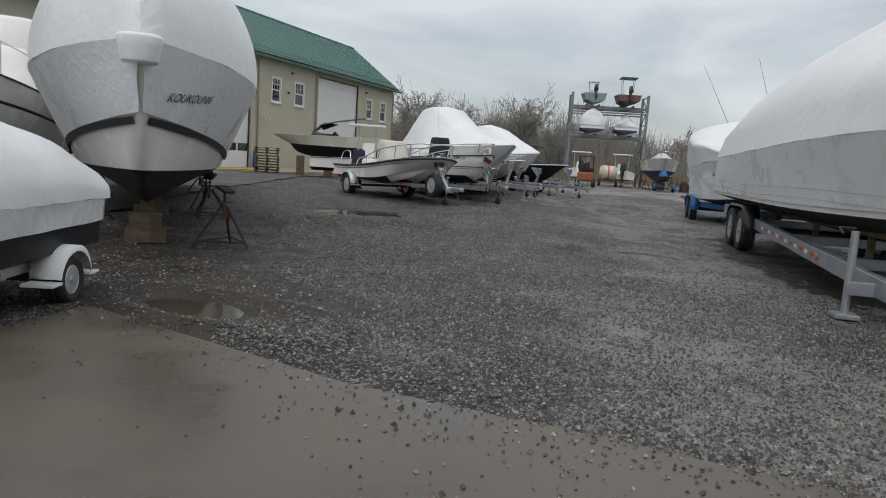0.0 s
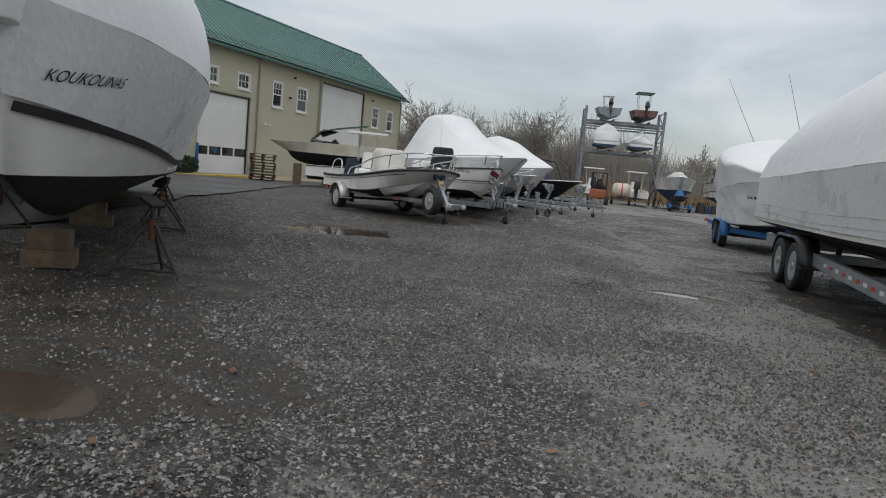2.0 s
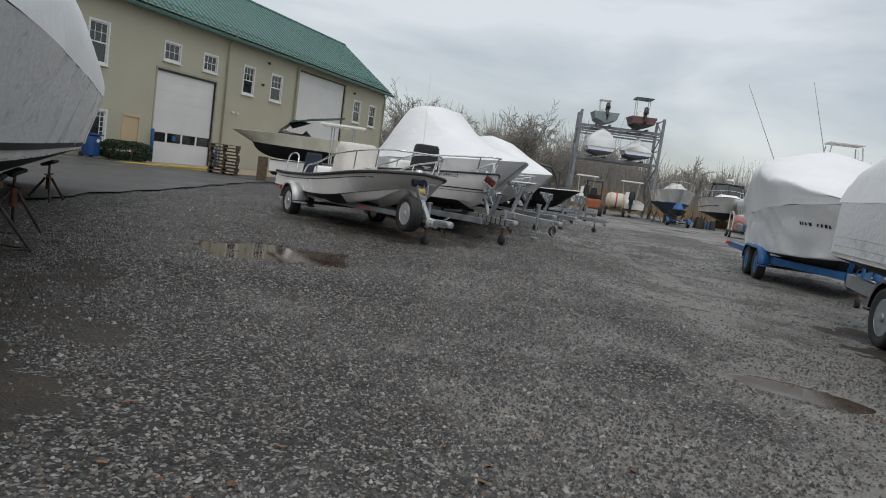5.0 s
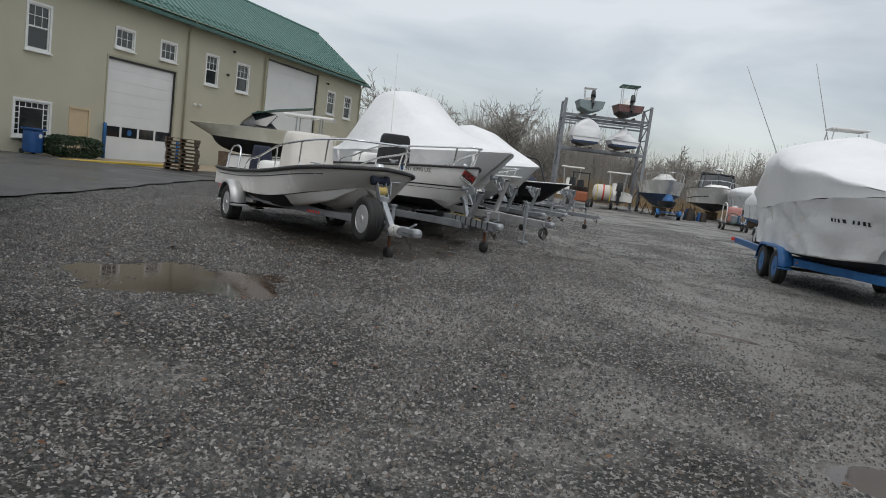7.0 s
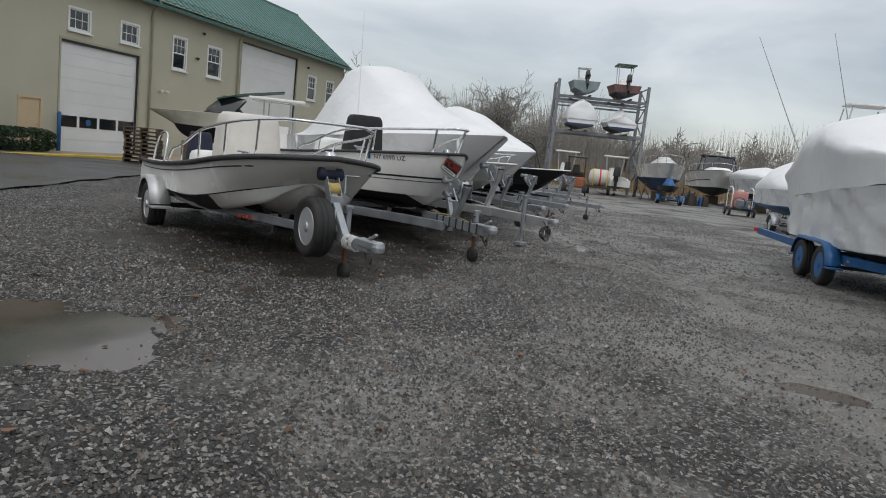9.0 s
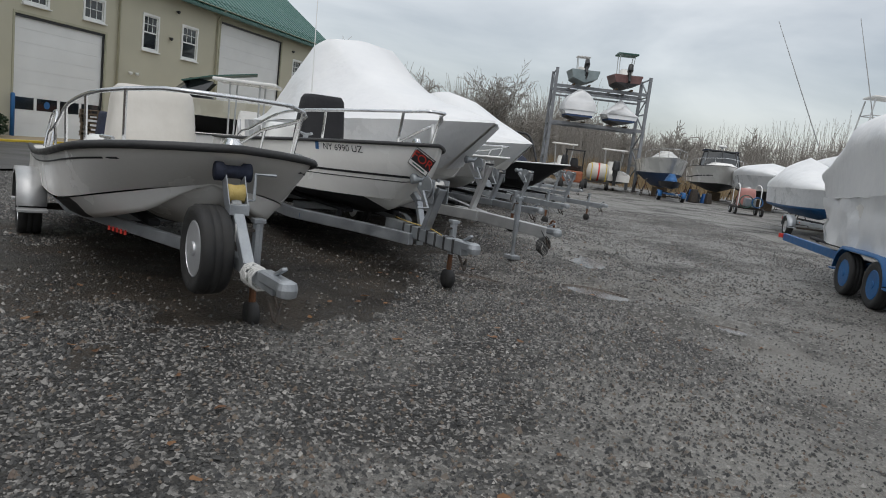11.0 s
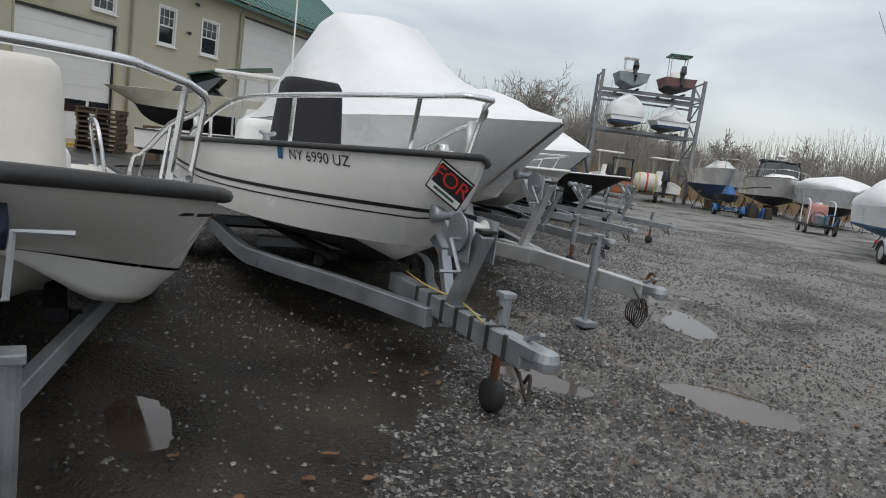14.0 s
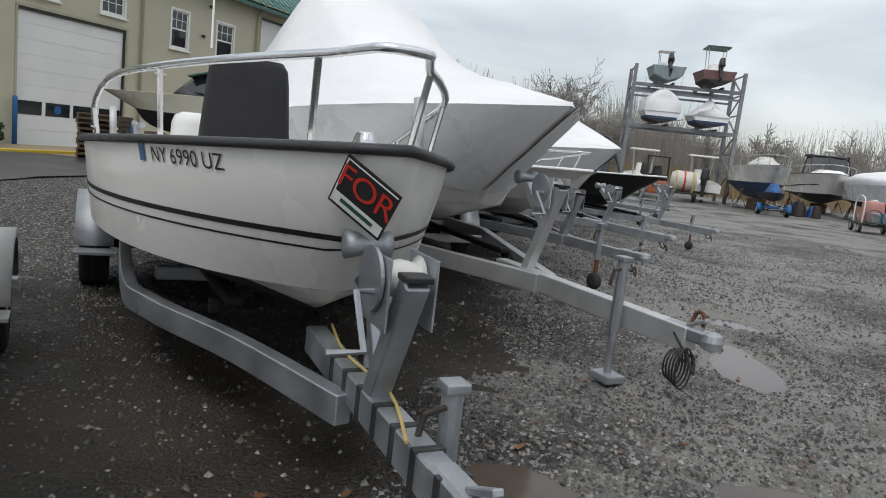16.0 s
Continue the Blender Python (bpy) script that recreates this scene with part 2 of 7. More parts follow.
def gravel_material():
    """Packed wet gravel: cell-sized stones with their own greys, damp patches and mud between, paled for wet sheen."""
    m = bpy.data.materials.new("packed_gravel")
    m.use_nodes = True
    n, l = m.node_tree.nodes, m.node_tree.links
    b = n["Principled BSDF"]
    co = n.new("ShaderNodeTexCoord")
    vor = n.new("ShaderNodeTexVoronoi")
    vor.inputs["Scale"].default_value = 52.0
    l.new(co.outputs["Object"], vor.inputs["Vector"])
    vor2 = n.new("ShaderNodeTexVoronoi")
    vor2.inputs["Scale"].default_value = 110.0
    l.new(co.outputs["Object"], vor2.inputs["Vector"])
    sep = n.new("ShaderNodeSeparateColor")
    l.new(vor.outputs["Color"], sep.inputs[0])
    ramp = n.new("ShaderNodeValToRGB")
    e = ramp.color_ramp.elements
    e[0].position, e[0].color = 0.0, (0.012, 0.012, 0.012, 1)
    e[1].position, e[1].color = 1.0, (0.34, 0.325, 0.305, 1)
    mid = ramp.color_ramp.elements.new(0.7)
    mid.color = (0.050, 0.047, 0.042, 1)
    l.new(sep.outputs[0], ramp.inputs["Fac"])
    big = n.new("ShaderNodeTexNoise")
    big.inputs["Scale"].default_value, big.inputs["Detail"].default_value = 0.55, 7.0
    big.inputs["Roughness"].default_value = 0.62
    l.new(co.outputs["Object"], big.inputs["Vector"])
    mud = n.new("ShaderNodeMapRange")
    mud.inputs["From Min"].default_value, mud.inputs["From Max"].default_value = 0.50, 0.66
    # the lane that traffic has packed smooth runs along the right of the yard, paled for wet sheen
    sep2 = n.new("ShaderNodeSeparateXYZ")
    l.new(co.outputs["Object"], sep2.inputs[0])
    lane = n.new("ShaderNodeMapRange")
    lane.interpolation_type = "SMOOTHSTEP"
    lane.inputs["From Min"].default_value, lane.inputs["From Max"].default_value = -2.5, 4.0
    lane.inputs["To Min"].default_value, lane.inputs["To Max"].default_value = -0.12, 0.14
    l.new(sep2.outputs["X"], lane.inputs["Value"])
    packed = n.new("ShaderNodeMath")
    l.new(big.outputs["Fac"], packed.inputs[0])
    l.new(lane.outputs[0], packed.inputs[1])
    l.new(packed.outputs[0], mud.inputs["Value"])
    fine = n.new("ShaderNodeTexNoise")
    fine.inputs["Scale"].default_value, fine.inputs["Detail"].default_value = 120.0, 4.0
    l.new(co.outputs["Object"], fine.inputs["Vector"])
    # packed mud tones, raised to include the sky's sheen on wet ground
    mud_sheen = n.new("ShaderNodeMix")
    mud_sheen.data_type = "RGBA"
    mud_sheen.inputs["A"].default_value, mud_sheen.inputs["B"].default_value = (0.18, 0.173, 0.158, 1), (0.38, 0.364, 0.333, 1)
    l.new(fine.outputs["Fac"], mud_sheen.inputs["Factor"])
    mix = n.new("ShaderNodeMix")
    mix.data_type = "RGBA"
    keep = n.new("ShaderNodeMath")
    keep.operation, keep.inputs[1].default_value = "MULTIPLY", 0.72
    l.new(mud.outputs[0], keep.inputs[0])
    l.new(keep.outputs[0], mix.inputs["Factor"])
    l.new(ramp.outputs["Color"], mix.inputs["A"])
    l.new(mud_sheen.outputs["Result"], mix.inputs["B"])
    l.new(mix.outputs["Result"], b.inputs["Base Color"])
    rr = n.new("ShaderNodeMapRange")
    rr.inputs["From Min"].default_value, rr.inputs["From Max"].default_value = 0.40, 0.68
    rr.inputs["To Min"].default_value, rr.inputs["To Max"].default_value = 0.8, 0.44
    l.new(packed.outputs[0], rr.inputs["Value"])
    l.new(rr.outputs[0], b.inputs["Roughness"])
    hsum = n.new("ShaderNodeMath")
    l.new(vor.outputs["Distance"], hsum.inputs[0])
    half = n.new("ShaderNodeMath")
    half.operation, half.inputs[1].default_value = "MULTIPLY", 0.5
    l.new(vor2.outputs["Distance"], half.inputs[0])
    l.new(half.outputs[0], hsum.inputs[1])
    bp = n.new("ShaderNodeBump")
    bp.invert = True
    bp.inputs["Strength"].default_value, bp.inputs["Distance"].default_value = 0.9, 0.02
    l.new(hsum.outputs[0], bp.inputs["Height"])
    l.new(bp.outputs[0], b.inputs["Normal"])
    return m


M_GRAVEL = gravel_material()


def stone_material():
    """Wet crushed stone: each piece its own grey, tan or brown."""
    m = bpy.data.materials.new("gravel_stone")
    m.use_nodes = True
    n, l = m.node_tree.nodes, m.node_tree.links
    b = n["Principled BSDF"]
    geo, co = n.new("ShaderNodeNewGeometry"), n.new("ShaderNodeTexCoord")
    ramp = n.new("ShaderNodeValToRGB")
    e = ramp.color_ramp.elements
    e[0].position, e[0].color = 0.0, (0.014, 0.014, 0.015, 1)
    e[1].position, e[1].color = 1.0, (0.36, 0.345, 0.32, 1)
    for where, c in ((0.35, (0.040, 0.039, 0.037)), (0.62, (0.078, 0.076, 0.072)), (0.66, (0.12, 0.082, 0.058)), (0.74, (0.13, 0.105, 0.08)), (0.78, (0.135, 0.131, 0.124)), (0.93, (0.215, 0.205, 0.19))):
        e.new(where).color = (*c, 1)
    l.new(geo.outputs["Random Per Island"], ramp.inputs["Fac"])
    grain = n.new("ShaderNodeTexNoise")
    grain.inputs["Scale"].default_value, grain.inputs["Detail"].default_value = 140.0, 3.0
    l.new(co.outputs["Object"], grain.inputs["Vector"])
    tone = n.new("ShaderNodeMix")
    tone.data_type, tone.blend_type = "RGBA", "OVERLAY"
    tone.inputs["Factor"].default_value = 0.5
    l.new(ramp.outputs["Color"], tone.inputs["A"])
    l.new(grain.outputs["Fac"], tone.inputs["B"])
    l.new(tone.outputs["Result"], b.inputs["Base Color"])
    b.inputs["Roughness"].default_value = 0.38
    return m


M_STONE = stone_material()


# ---------------------------------------------------------------- building blocks
def part(name, bm, material, parent=None, label="", smooth=False):
    """Links a bmesh as one mesh object under a thing or a part."""
    me = bpy.data.meshes.new(name)
    bmesh.ops.recalc_face_normals(bm, faces=bm.faces)
    bm.to_mesh(me)
    bm.free()
    me.materials.append(material)
    if smooth:
        me.polygons.foreach_set("use_smooth", [True] * len(me.polygons))
    ob = new(name, me)
    if parent is not None:
        ob.parent = parent
    if label:
        ob["label"] = label
    return ob


def thing(name, m, label, category, group=""):
    ob = new(name)
    ob.empty_display_size = 0.2
    ob.matrix_world = m
    return tagged(ob, label, category, group)


def box(bm, c, s, rz=0.0, bevel=0.0, m=None):
    """A box of size s about c, turned rz degrees, with its edges rounded by bevel."""
    mat = Matrix.Translation(c) @ Matrix.Rotation(radians(rz), 4, "Z")
    if m is not None:
        mat = m
    r = bmesh.ops.create_cube(bm, size=1.0, matrix=mat @ Matrix.Diagonal((*s, 1)))
    if bevel:
        es = {e for v in r["verts"] for e in v.link_edges}
        bmesh.ops.bevel(bm, geom=list(es), offset=bevel, segments=2, affect="EDGES", profile=0.6)
    return bm


def one_box(c, s, rz=0.0, bevel=0.0):
    return box(bmesh.new(), c, s, rz, bevel)


def beam(bm, p, q, w, h, bevel=0.006, up=(0, 0, 1)):
    """A square section of w x h from p to q."""
    p, q = Vector(p), Vector(q)
    d = q - p
    x = d.normalized()
    y = Vector(up).cross(x)
    if y.length < 1e-4:
        y = Vector((0, 1, 0))
    y.normalize()
    z = x.cross(y)
    m = Matrix((x, y, z)).transposed().to_4x4()
    m.translation = (p + q) / 2
    return _beam(bm, m, d.length, w, h, bevel)


def _beam(bm, m, length, w, h, bevel):
    r = bmesh.ops.create_cube(bm, size=1.0, matrix=m @ Matrix.Diagonal((length, w, h, 1)))
    if bevel:
        es = {e for v in r["verts"] for e in v.link_edges}
        bmesh.ops.bevel(bm, geom=list(es), offset=bevel, segments=1, affect="EDGES")
    return bm


def tube(bm, pts, r, n=8, close=False, r2=None):
    """A round bar along pts; the radius goes from r to r2."""
    pts = [Vector(p) for p in pts]
    rings, last = [], None
    for i, p in enumerate(pts):
        a, b = pts[max(i - 1, 0)], pts[min(i + 1, len(pts) - 1)]
        if close:
            a, b = pts[i - 1], pts[(i + 1) % len(pts)]
        d = (b - a).normalized()
        ref = last if last is not None else (Vector((0, 0, 1)) if abs(d.z) < 0.9 else Vector((1, 0, 0)))
        u = (ref - d * ref.dot(d)).normalized()
        last = u
        v = d.cross(u)
        rad = r if r2 is None else r + (r2 - r) * i / max(1, len(pts) - 1)
        rings.append([bm.verts.new(p + (u * math.cos(t) + v * math.sin(t)) * rad) for t in (2 * math.pi * k / n for k in range(n))])
    ends = range(len(rings) if close else len(rings) - 1)
    for i in ends:
        a, b = rings[i], rings[(i + 1) % len(rings)]
        for k in range(n):
            bm.faces.new((a[k], a[(k + 1) % n], b[(k + 1) % n], b[k]))
    if not close:
        bm.faces.new(rings[0])
        bm.faces.new(rings[-1])
    return bm


def bend(pts, n=6):
    """A smooth line through pts."""
    pts = [Vector(p) for p in pts]
    out = []
    for i in range(len(pts) - 1):
        a, b, c, d = pts[max(i - 1, 0)], pts[i], pts[i + 1], pts[min(i + 2, len(pts) - 1)]
        for k in range(n):
            t = k / n
            out.append(0.5 * ((2 * b) + (c - a) * t + (2 * a - 5 * b + 4 * c - d) * t * t + (3 * b - a - 3 * c + d) * t ** 3))
    return out + [pts[-1]]


def lathe(bm, profile, m, n=24):
    """A turned shape: profile of (radius, height) about the local z of m."""
    rings = [[bm.verts.new(m @ Vector((r * math.cos(2 * math.pi * k / n), r * math.sin(2 * math.pi * k / n), z))) for k in range(n)] for r, z in profile]
    for a, b in zip(rings, rings[1:]):
        for k in range(n):
            bm.faces.new((a[k], a[(k + 1) % n], b[(k + 1) % n], b[k]))
    bm.faces.new(rings[0])
    bm.faces.new(rings[-1])
    return bm


def grid(rows, bm=None, close=False):
    """Faces between rows of points."""
    bm = bm or bmesh.new()
    vs = [[bm.verts.new(p) for p in row] for row in rows]
    for a, b in zip(vs, vs[1:]):
        for k in range(len(a) - (0 if close else 1)):
            k2 = (k + 1) % len(a)
            bm.faces.new((a[k], a[k2], b[k2], b[k]))
    return bm


def rounded(c, s, taper=0.85, n=20, power=3.5, lean=0.0):
    """A soft-cornered block that narrows towards its top, standing on c."""
    rows = []
    for z, f in ((0, 0.98), (0.05, 1.0), (0.5, 1.0 - (1 - taper) * 0.5), (0.85, taper), (0.95, taper * 0.95), (1.0, taper * 0.82)):
        row = []
        for k in range(n):
            t = 2 * math.pi * k / n
            ct, st = math.cos(t), math.sin(t)
            r = (abs(ct) ** power + abs(st) ** power) ** (-1 / power)
            row.append((c[0] + s[0] / 2 * f * r * ct + lean * z, c[1] + s[1] / 2 * f * r * st, c[2] + s[2] * z))
        rows.append(row)
    bm = grid(rows, close=True)
    bm.verts.ensure_lookup_table()
    bm.faces.new(bm.verts[-n:])
    bm.faces.new(bm.verts[:n])
    return bm


def bar(bm, pts, w, h):
    """One continuous square-section bar of w x h along pts."""
    pts = [Vector(p) for p in pts]
    rings = []
    for i, p in enumerate(pts):
        d = (pts[min(i + 1, len(pts) - 1)] - pts[max(i - 1, 0)]).normalized()
        s = d.cross(Vector((0, 0, 1))).normalized() * w / 2
        u = s.cross(d).normalized() * h / 2
        rings.append([bm.verts.new(p + a * s + b * u) for a, b in ((1, 1), (-1, 1), (-1, -1), (1, -1))])
    for a, b in zip(rings, rings[1:]):
        for k in range(4):
            bm.faces.new((a[k], a[(k + 1) % 4], b[(k + 1) % 4], b[k]))
    bm.faces.new(rings[0])
    bm.faces.new(rings[-1])
    bmesh.ops.bevel(bm, geom=[e for e in bm.edges if e.calc_length() > min(w, h) * 1.01 or True], offset=0.005, segments=1, affect="EDGES")
    return bm


def lerp(a, b, t):
    return a + (b - a) * t


def ease(v):
    v = min(1.0, max(0.0, v))
    return v * v * (3 - 2 * v)


# ---------------------------------------------------------------- ground
PUDDLES = [(-1.65, 14.75, 1.3, 1.1, 25), (3.75, 12.05, 0.75, 0.45, -25), (3.9, 15.55, 0.45, 0.26, -25), (3.3, 21.3, 0.5, 0.28, -10), (3.9, 19.45, 0.45, 0.28, -15),
           (3.3, 22.4, 0.28, 0.8, -4), (2.9, 19.85, 0.6, 0.36, -35), (1.65, 19.75, 0.45, 0.28, -30), (-0.2, 18.35, 0.19, 0.5, 35),
           (-0.48, 5.5, 0.34, 0.3, -20), (-1.3, 5.95, 0.62, 0.34, -26), (3.7, 24.1, 0.3, 0.4, 0)]


def slope(x, y):
    return 0.25 * ease((y - 11) / 7) * (1 - ease((x - 2.5) / 2.5)) * (1 - ease((y - 26) / 12))


def pool(x, y, p):
    """The distance from a hollow's middle, in its own radii."""
    a = radians(p[4])
    dx, dy = x - p[0], y - p[1]
    return math.hypot((dx * math.cos(a) + dy * math.sin(a)) / p[2], (-dx * math.sin(a) + dy * math.cos(a)) / p[3])


def off_slab(x, y):
    """Metres from the concrete slab's edge, negative on the slab."""
    front = ((y - 5.62) * 5.28 + (x + 2.05) * 2.35) / 5.78
    return max(front, (-2.05 - (5.62 - y) * 0.2) - x)


def land(x, y):
    """The ground's height: the lie of the yard, its hollows and small bumps."""
    z = slope(x, y)
    if -8 < x < 8 and 1 < y < 30:
        for p in PUDDLES:
            u = pool(x, y, p)
            if u < 2.4:
                z = lerp(z, slope(p[0], p[1]) + 0.06 * (u ** 1.6 - 0.80), 1 - ease((u - 1.25) / 1.1))
        z += 0.022 * noise.noise((x * 1.6, y * 1.6, 0.3)) + 0.012 * noise.noise((x * 4.6, y * 4.6, 5.1)) + 0.007 * noise.noise((x * 9.7, y * 9.7, 2.1))
        # the ground falls away a hand's breadth before the slab's edge
        z = lerp(-0.03, z, ease((off_slab(x, y) + 0.05) / 0.22))
    return z


# wet mud patches that also stand in for shade under parked boats
MUD_SHADE = [(-0.9, 19.3, 2.0, 2.3), (0.2, 21.4, 1.2, 2.0), (0.6, 24.6, 1.2, 1.8), (-3.3, 9.2, 1.8, 2.6), (-1.55, 6.5, 1.3, 1.3), (6.3, 11.0, 1.0, 4.5)]


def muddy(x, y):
    """Over one half where the gravel is lost in dark mud, with under-boat shade painted in: under the parked boats."""
    k = max(1.15 - 0.62 * math.hypot((x - a) / c, (y - b) / d) for a, b, c, d in MUD_SHADE)
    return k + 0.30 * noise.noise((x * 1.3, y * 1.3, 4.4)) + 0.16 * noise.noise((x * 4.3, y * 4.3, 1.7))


def spread(a, b, near0, near1, fine, coarse):
    """Grid lines: close together between near0 and near1, ever wider outside."""
    out = list(np.arange(near0, near1, fine)) + [near1]
    step, v = fine, near1
    while v < b:
        step = min(step * 1.5, coarse)
        v += step
        out.append(v)
    step, v = fine, near0
    while v > a:
        step = min(step * 1.5, coarse)
        v -= step
        out.insert(0, v)
    return out


xs, ys = spread(-900, 900, -6.0, 6.5, 0.085, 120), spread(-400, 1500, 2.0, 26.0, 0.085, 120)
verts = [(x, y, land(x, y)) for y in ys for x in xs]
nx = len(xs)
faces = [(j * nx + i, j * nx + i + 1, (j + 1) * nx + i + 1, (j + 1) * nx + i) for j in range(len(ys) - 1) for i in range(nx - 1)]
me = bpy.data.meshes.new("ground")
me.from_pydata(verts, [], faces)
me.polygons.foreach_set("use_smooth", [True] * len(me.polygons))
me.materials.append(M_GRAVEL)
me.materials.append(M_MUD_SHADE)
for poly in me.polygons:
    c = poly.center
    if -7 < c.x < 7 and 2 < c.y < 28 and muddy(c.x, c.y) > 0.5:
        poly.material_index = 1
tagged(new("ground", me), "grey wet crushed stone yard with muddy patches and painted shade under boats", "ground", kind="structure")


def sheet(name, outline, lift, mat, label, category, step=0.6, rough=0.0, thick=0.0):
    """A flat sheet laid on the ground inside an outline, its edge frayed by rough."""
    pts = []
    for (ax, ay), (bx, by) in zip(outline, outline[1:] + outline[:1]):
        k = max(1, int(math.hypot(bx - ax, by - ay) / step))
        for i in range(k):
            x, y = lerp(ax, bx, i / k), lerp(ay, by, i / k)
            pts.append((x + rough * noise.noise((x * 2, y * 2, 1)), y + rough * noise.noise((x * 2, y * 2, 7))))
    bm = bmesh.new()
    bm.faces.new([bm.verts.new((x, y, 0)) for x, y in pts])
    bmesh.ops.triangulate(bm, faces=bm.faces)
    x0, x1, y0, y1 = min(p[0] for p in pts), max(p[0] for p in pts), min(p[1] for p in pts), max(p[1] for p in pts)
    for lo, hi, ax in ((x0, x1, 0), (y0, y1, 1)):
        for k in np.arange(lo + 1.0, hi, 1.0):
            co = (k, 0, 0) if ax == 0 else (0, k, 0)
            bmesh.ops.bisect_plane(bm, geom=bm.verts[:] + bm.edges[:] + bm.faces[:], plane_co=co, plane_no=(1, 0, 0) if ax == 0 else (0, 1, 0))
    for v in bm.verts:
        v.co.z = slope(v.co.x, v.co.y) + lift
    if thick:
        r = bmesh.ops.extrude_face_region(bm, geom=bm.faces[:])
        for v in (g for g in r["geom"] if isinstance(g, bmesh.types.BMVert)):
            v.co.z -= thick
    return tagged(part(name, bm, mat), label, category, kind="structure")


sheet("pavement", [(-2.05, 5.62), (0.31, 4.30), (3.2, 3.28), (8.0, 1.2), (6.2, -6.0), (-4.4, -6.0), (-2.5, 3.4)], 0.025, M_SLAB, "wet tan concrete slab with gravel scattered on it", "pavement", 0.3, 0.02, 0.12)
sheet("road", [(-5.7, 12.0), (-5.75, 17.6), (-5.95, 21.0), (-6.3, 25.0), (-6.9, 30.0), (-8.2, 38.5), (-7.5, 52.0), (-10.5, 62.0), (-14.5, 52.0), (-13.2, 40.0), (-12.2, 34.0), (-20, 14.0), (-26, -4.0), (-12, 0.0)],
      0.03, M_ASPHALT, "dark wet asphalt lane beside the boat shed", "road", 0.8, 0.18)

for p in PUDDLES:
    bm = bmesh.new()
    a = radians(p[4])
    ring = []
    for k in range(90):
        t = 2 * math.pi * k / 90
        fray = 1.06 + 0.12 * noise.noise((1.7 * math.cos(t) + p[0], 1.7 * math.sin(t) + p[1], 0.5)) + 0.08 * noise.noise((6 * math.cos(t) + p[0], 6 * math.sin(t), p[1]))
        u, v = p[2] * fray * math.cos(t), p[3] * fray * math.sin(t)
        ring.append(bm.verts.new((p[0] + u * math.cos(a) - v * math.sin(a), p[1] + u * math.sin(a) + v * math.cos(a), slope(p[0], p[1]) - 0.010)))
    bm.faces.new(ring)
    tagged(part("water", bm, M_WATER), "shallow muddy puddle on the gravel", "puddle", "puddles on the yard", kind="structure")


def gravel(name, count, x0, x1, y0, y1, small, large, seed, label):
    """Loose crushed stones lying on the ground, one joined heap."""
    rng = np.random.default_rng(seed)
    x, y = rng.uniform(x0, x1, count), rng.uniform(y0, y1, count)
    z = np.empty(count)
    ok = np.ones(count, bool)
    for i in range(count):
        xi, yi = float(x[i]), float(y[i])
        # the slab's edge and the pools stay clear, the mud and shade patches nearly so
        side = off_slab(xi, yi)
        if side < 0:
            ok[i] = rng.random() < (0.006 + 0.20 * math.exp(side * 3.2)) * (0.25 + 0.75 * ease((xi + 0.8) / 1.6))
            z[i] = 0.027
            continue
        z[i] = land(xi, yi)
        wet = 0.0
        for p in PUDDLES:
            if z[i] < slope(p[0], p[1]) - 0.006 and pool(xi, yi, p) < 1.3:
                wet = 0.96
        dens = noise.noise((xi * 0.55, yi * 0.35, 2.2)) + 0.5 * noise.noise((xi * 1.9, yi * 1.9, 8.0))
        ok[i] = rng.random() < min(1.0, max(0.10, 0.68 - dens * 0.8)) * (1 - wet) * (0.22 if muddy(xi, yi) > 0.5 else 1.0) * (1 - 0.62 * ease((xi - 0.8) / 3.0) * ease((yi - 5.5) / 6))
    x, y, z = x[ok], y[ok], z[ok]
    c = len(x)
    r = rng.uniform(small, large, c) * (0.6 + 0.7 * rng.random(c) ** 3)
    base = np.array([(1, 0, -0.35), (0, 1, -0.35), (-1, 0, -0.35), (0, -1, -0.35), (0, 0, 0.95)], float)
    v = base[None] * rng.uniform(0.7, 1.25, (c, 5, 1)) + rng.uniform(-0.3, 0.3, (c, 5, 3))
    v[:, :, 2] *= 0.8
    t = rng.uniform(0, 2 * math.pi, c)
    ct, st = np.cos(t)[:, None], np.sin(t)[:, None]
    vx, vy = v[:, :, 0] * ct - v[:, :, 1] * st, v[:, :, 0] * st + v[:, :, 1] * ct
    v = np.stack([vx * r[:, None] + x[:, None], vy * r[:, None] + y[:, None], v[:, :, 2] * r[:, None] + (z + r * 0.34)[:, None]], 2).reshape(-1, 3)
    tri = np.array([(0, 1, 4), (1, 2, 4), (2, 3, 4), (3, 0, 4)])
    f = (tri[None] + 5 * np.arange(c)[:, None, None]).reshape(-1, 3)
    me = bpy.data.meshes.new(name)
    me.vertices.add(len(v))
    me.vertices.foreach_set("co", v.ravel())
    me.loops.add(f.size)
    me.loops.foreach_set("vertex_index", f.ravel().astype(np.int32))
    me.polygons.add(len(f))
    me.polygons.foreach_set("loop_start", np.arange(0, f.size, 3, dtype=np.int32))
    me.update(calc_edges=True)
    me.materials.append(M_STONE)
    return tagged(new(name, me), label, "gravel", kind="stuff")


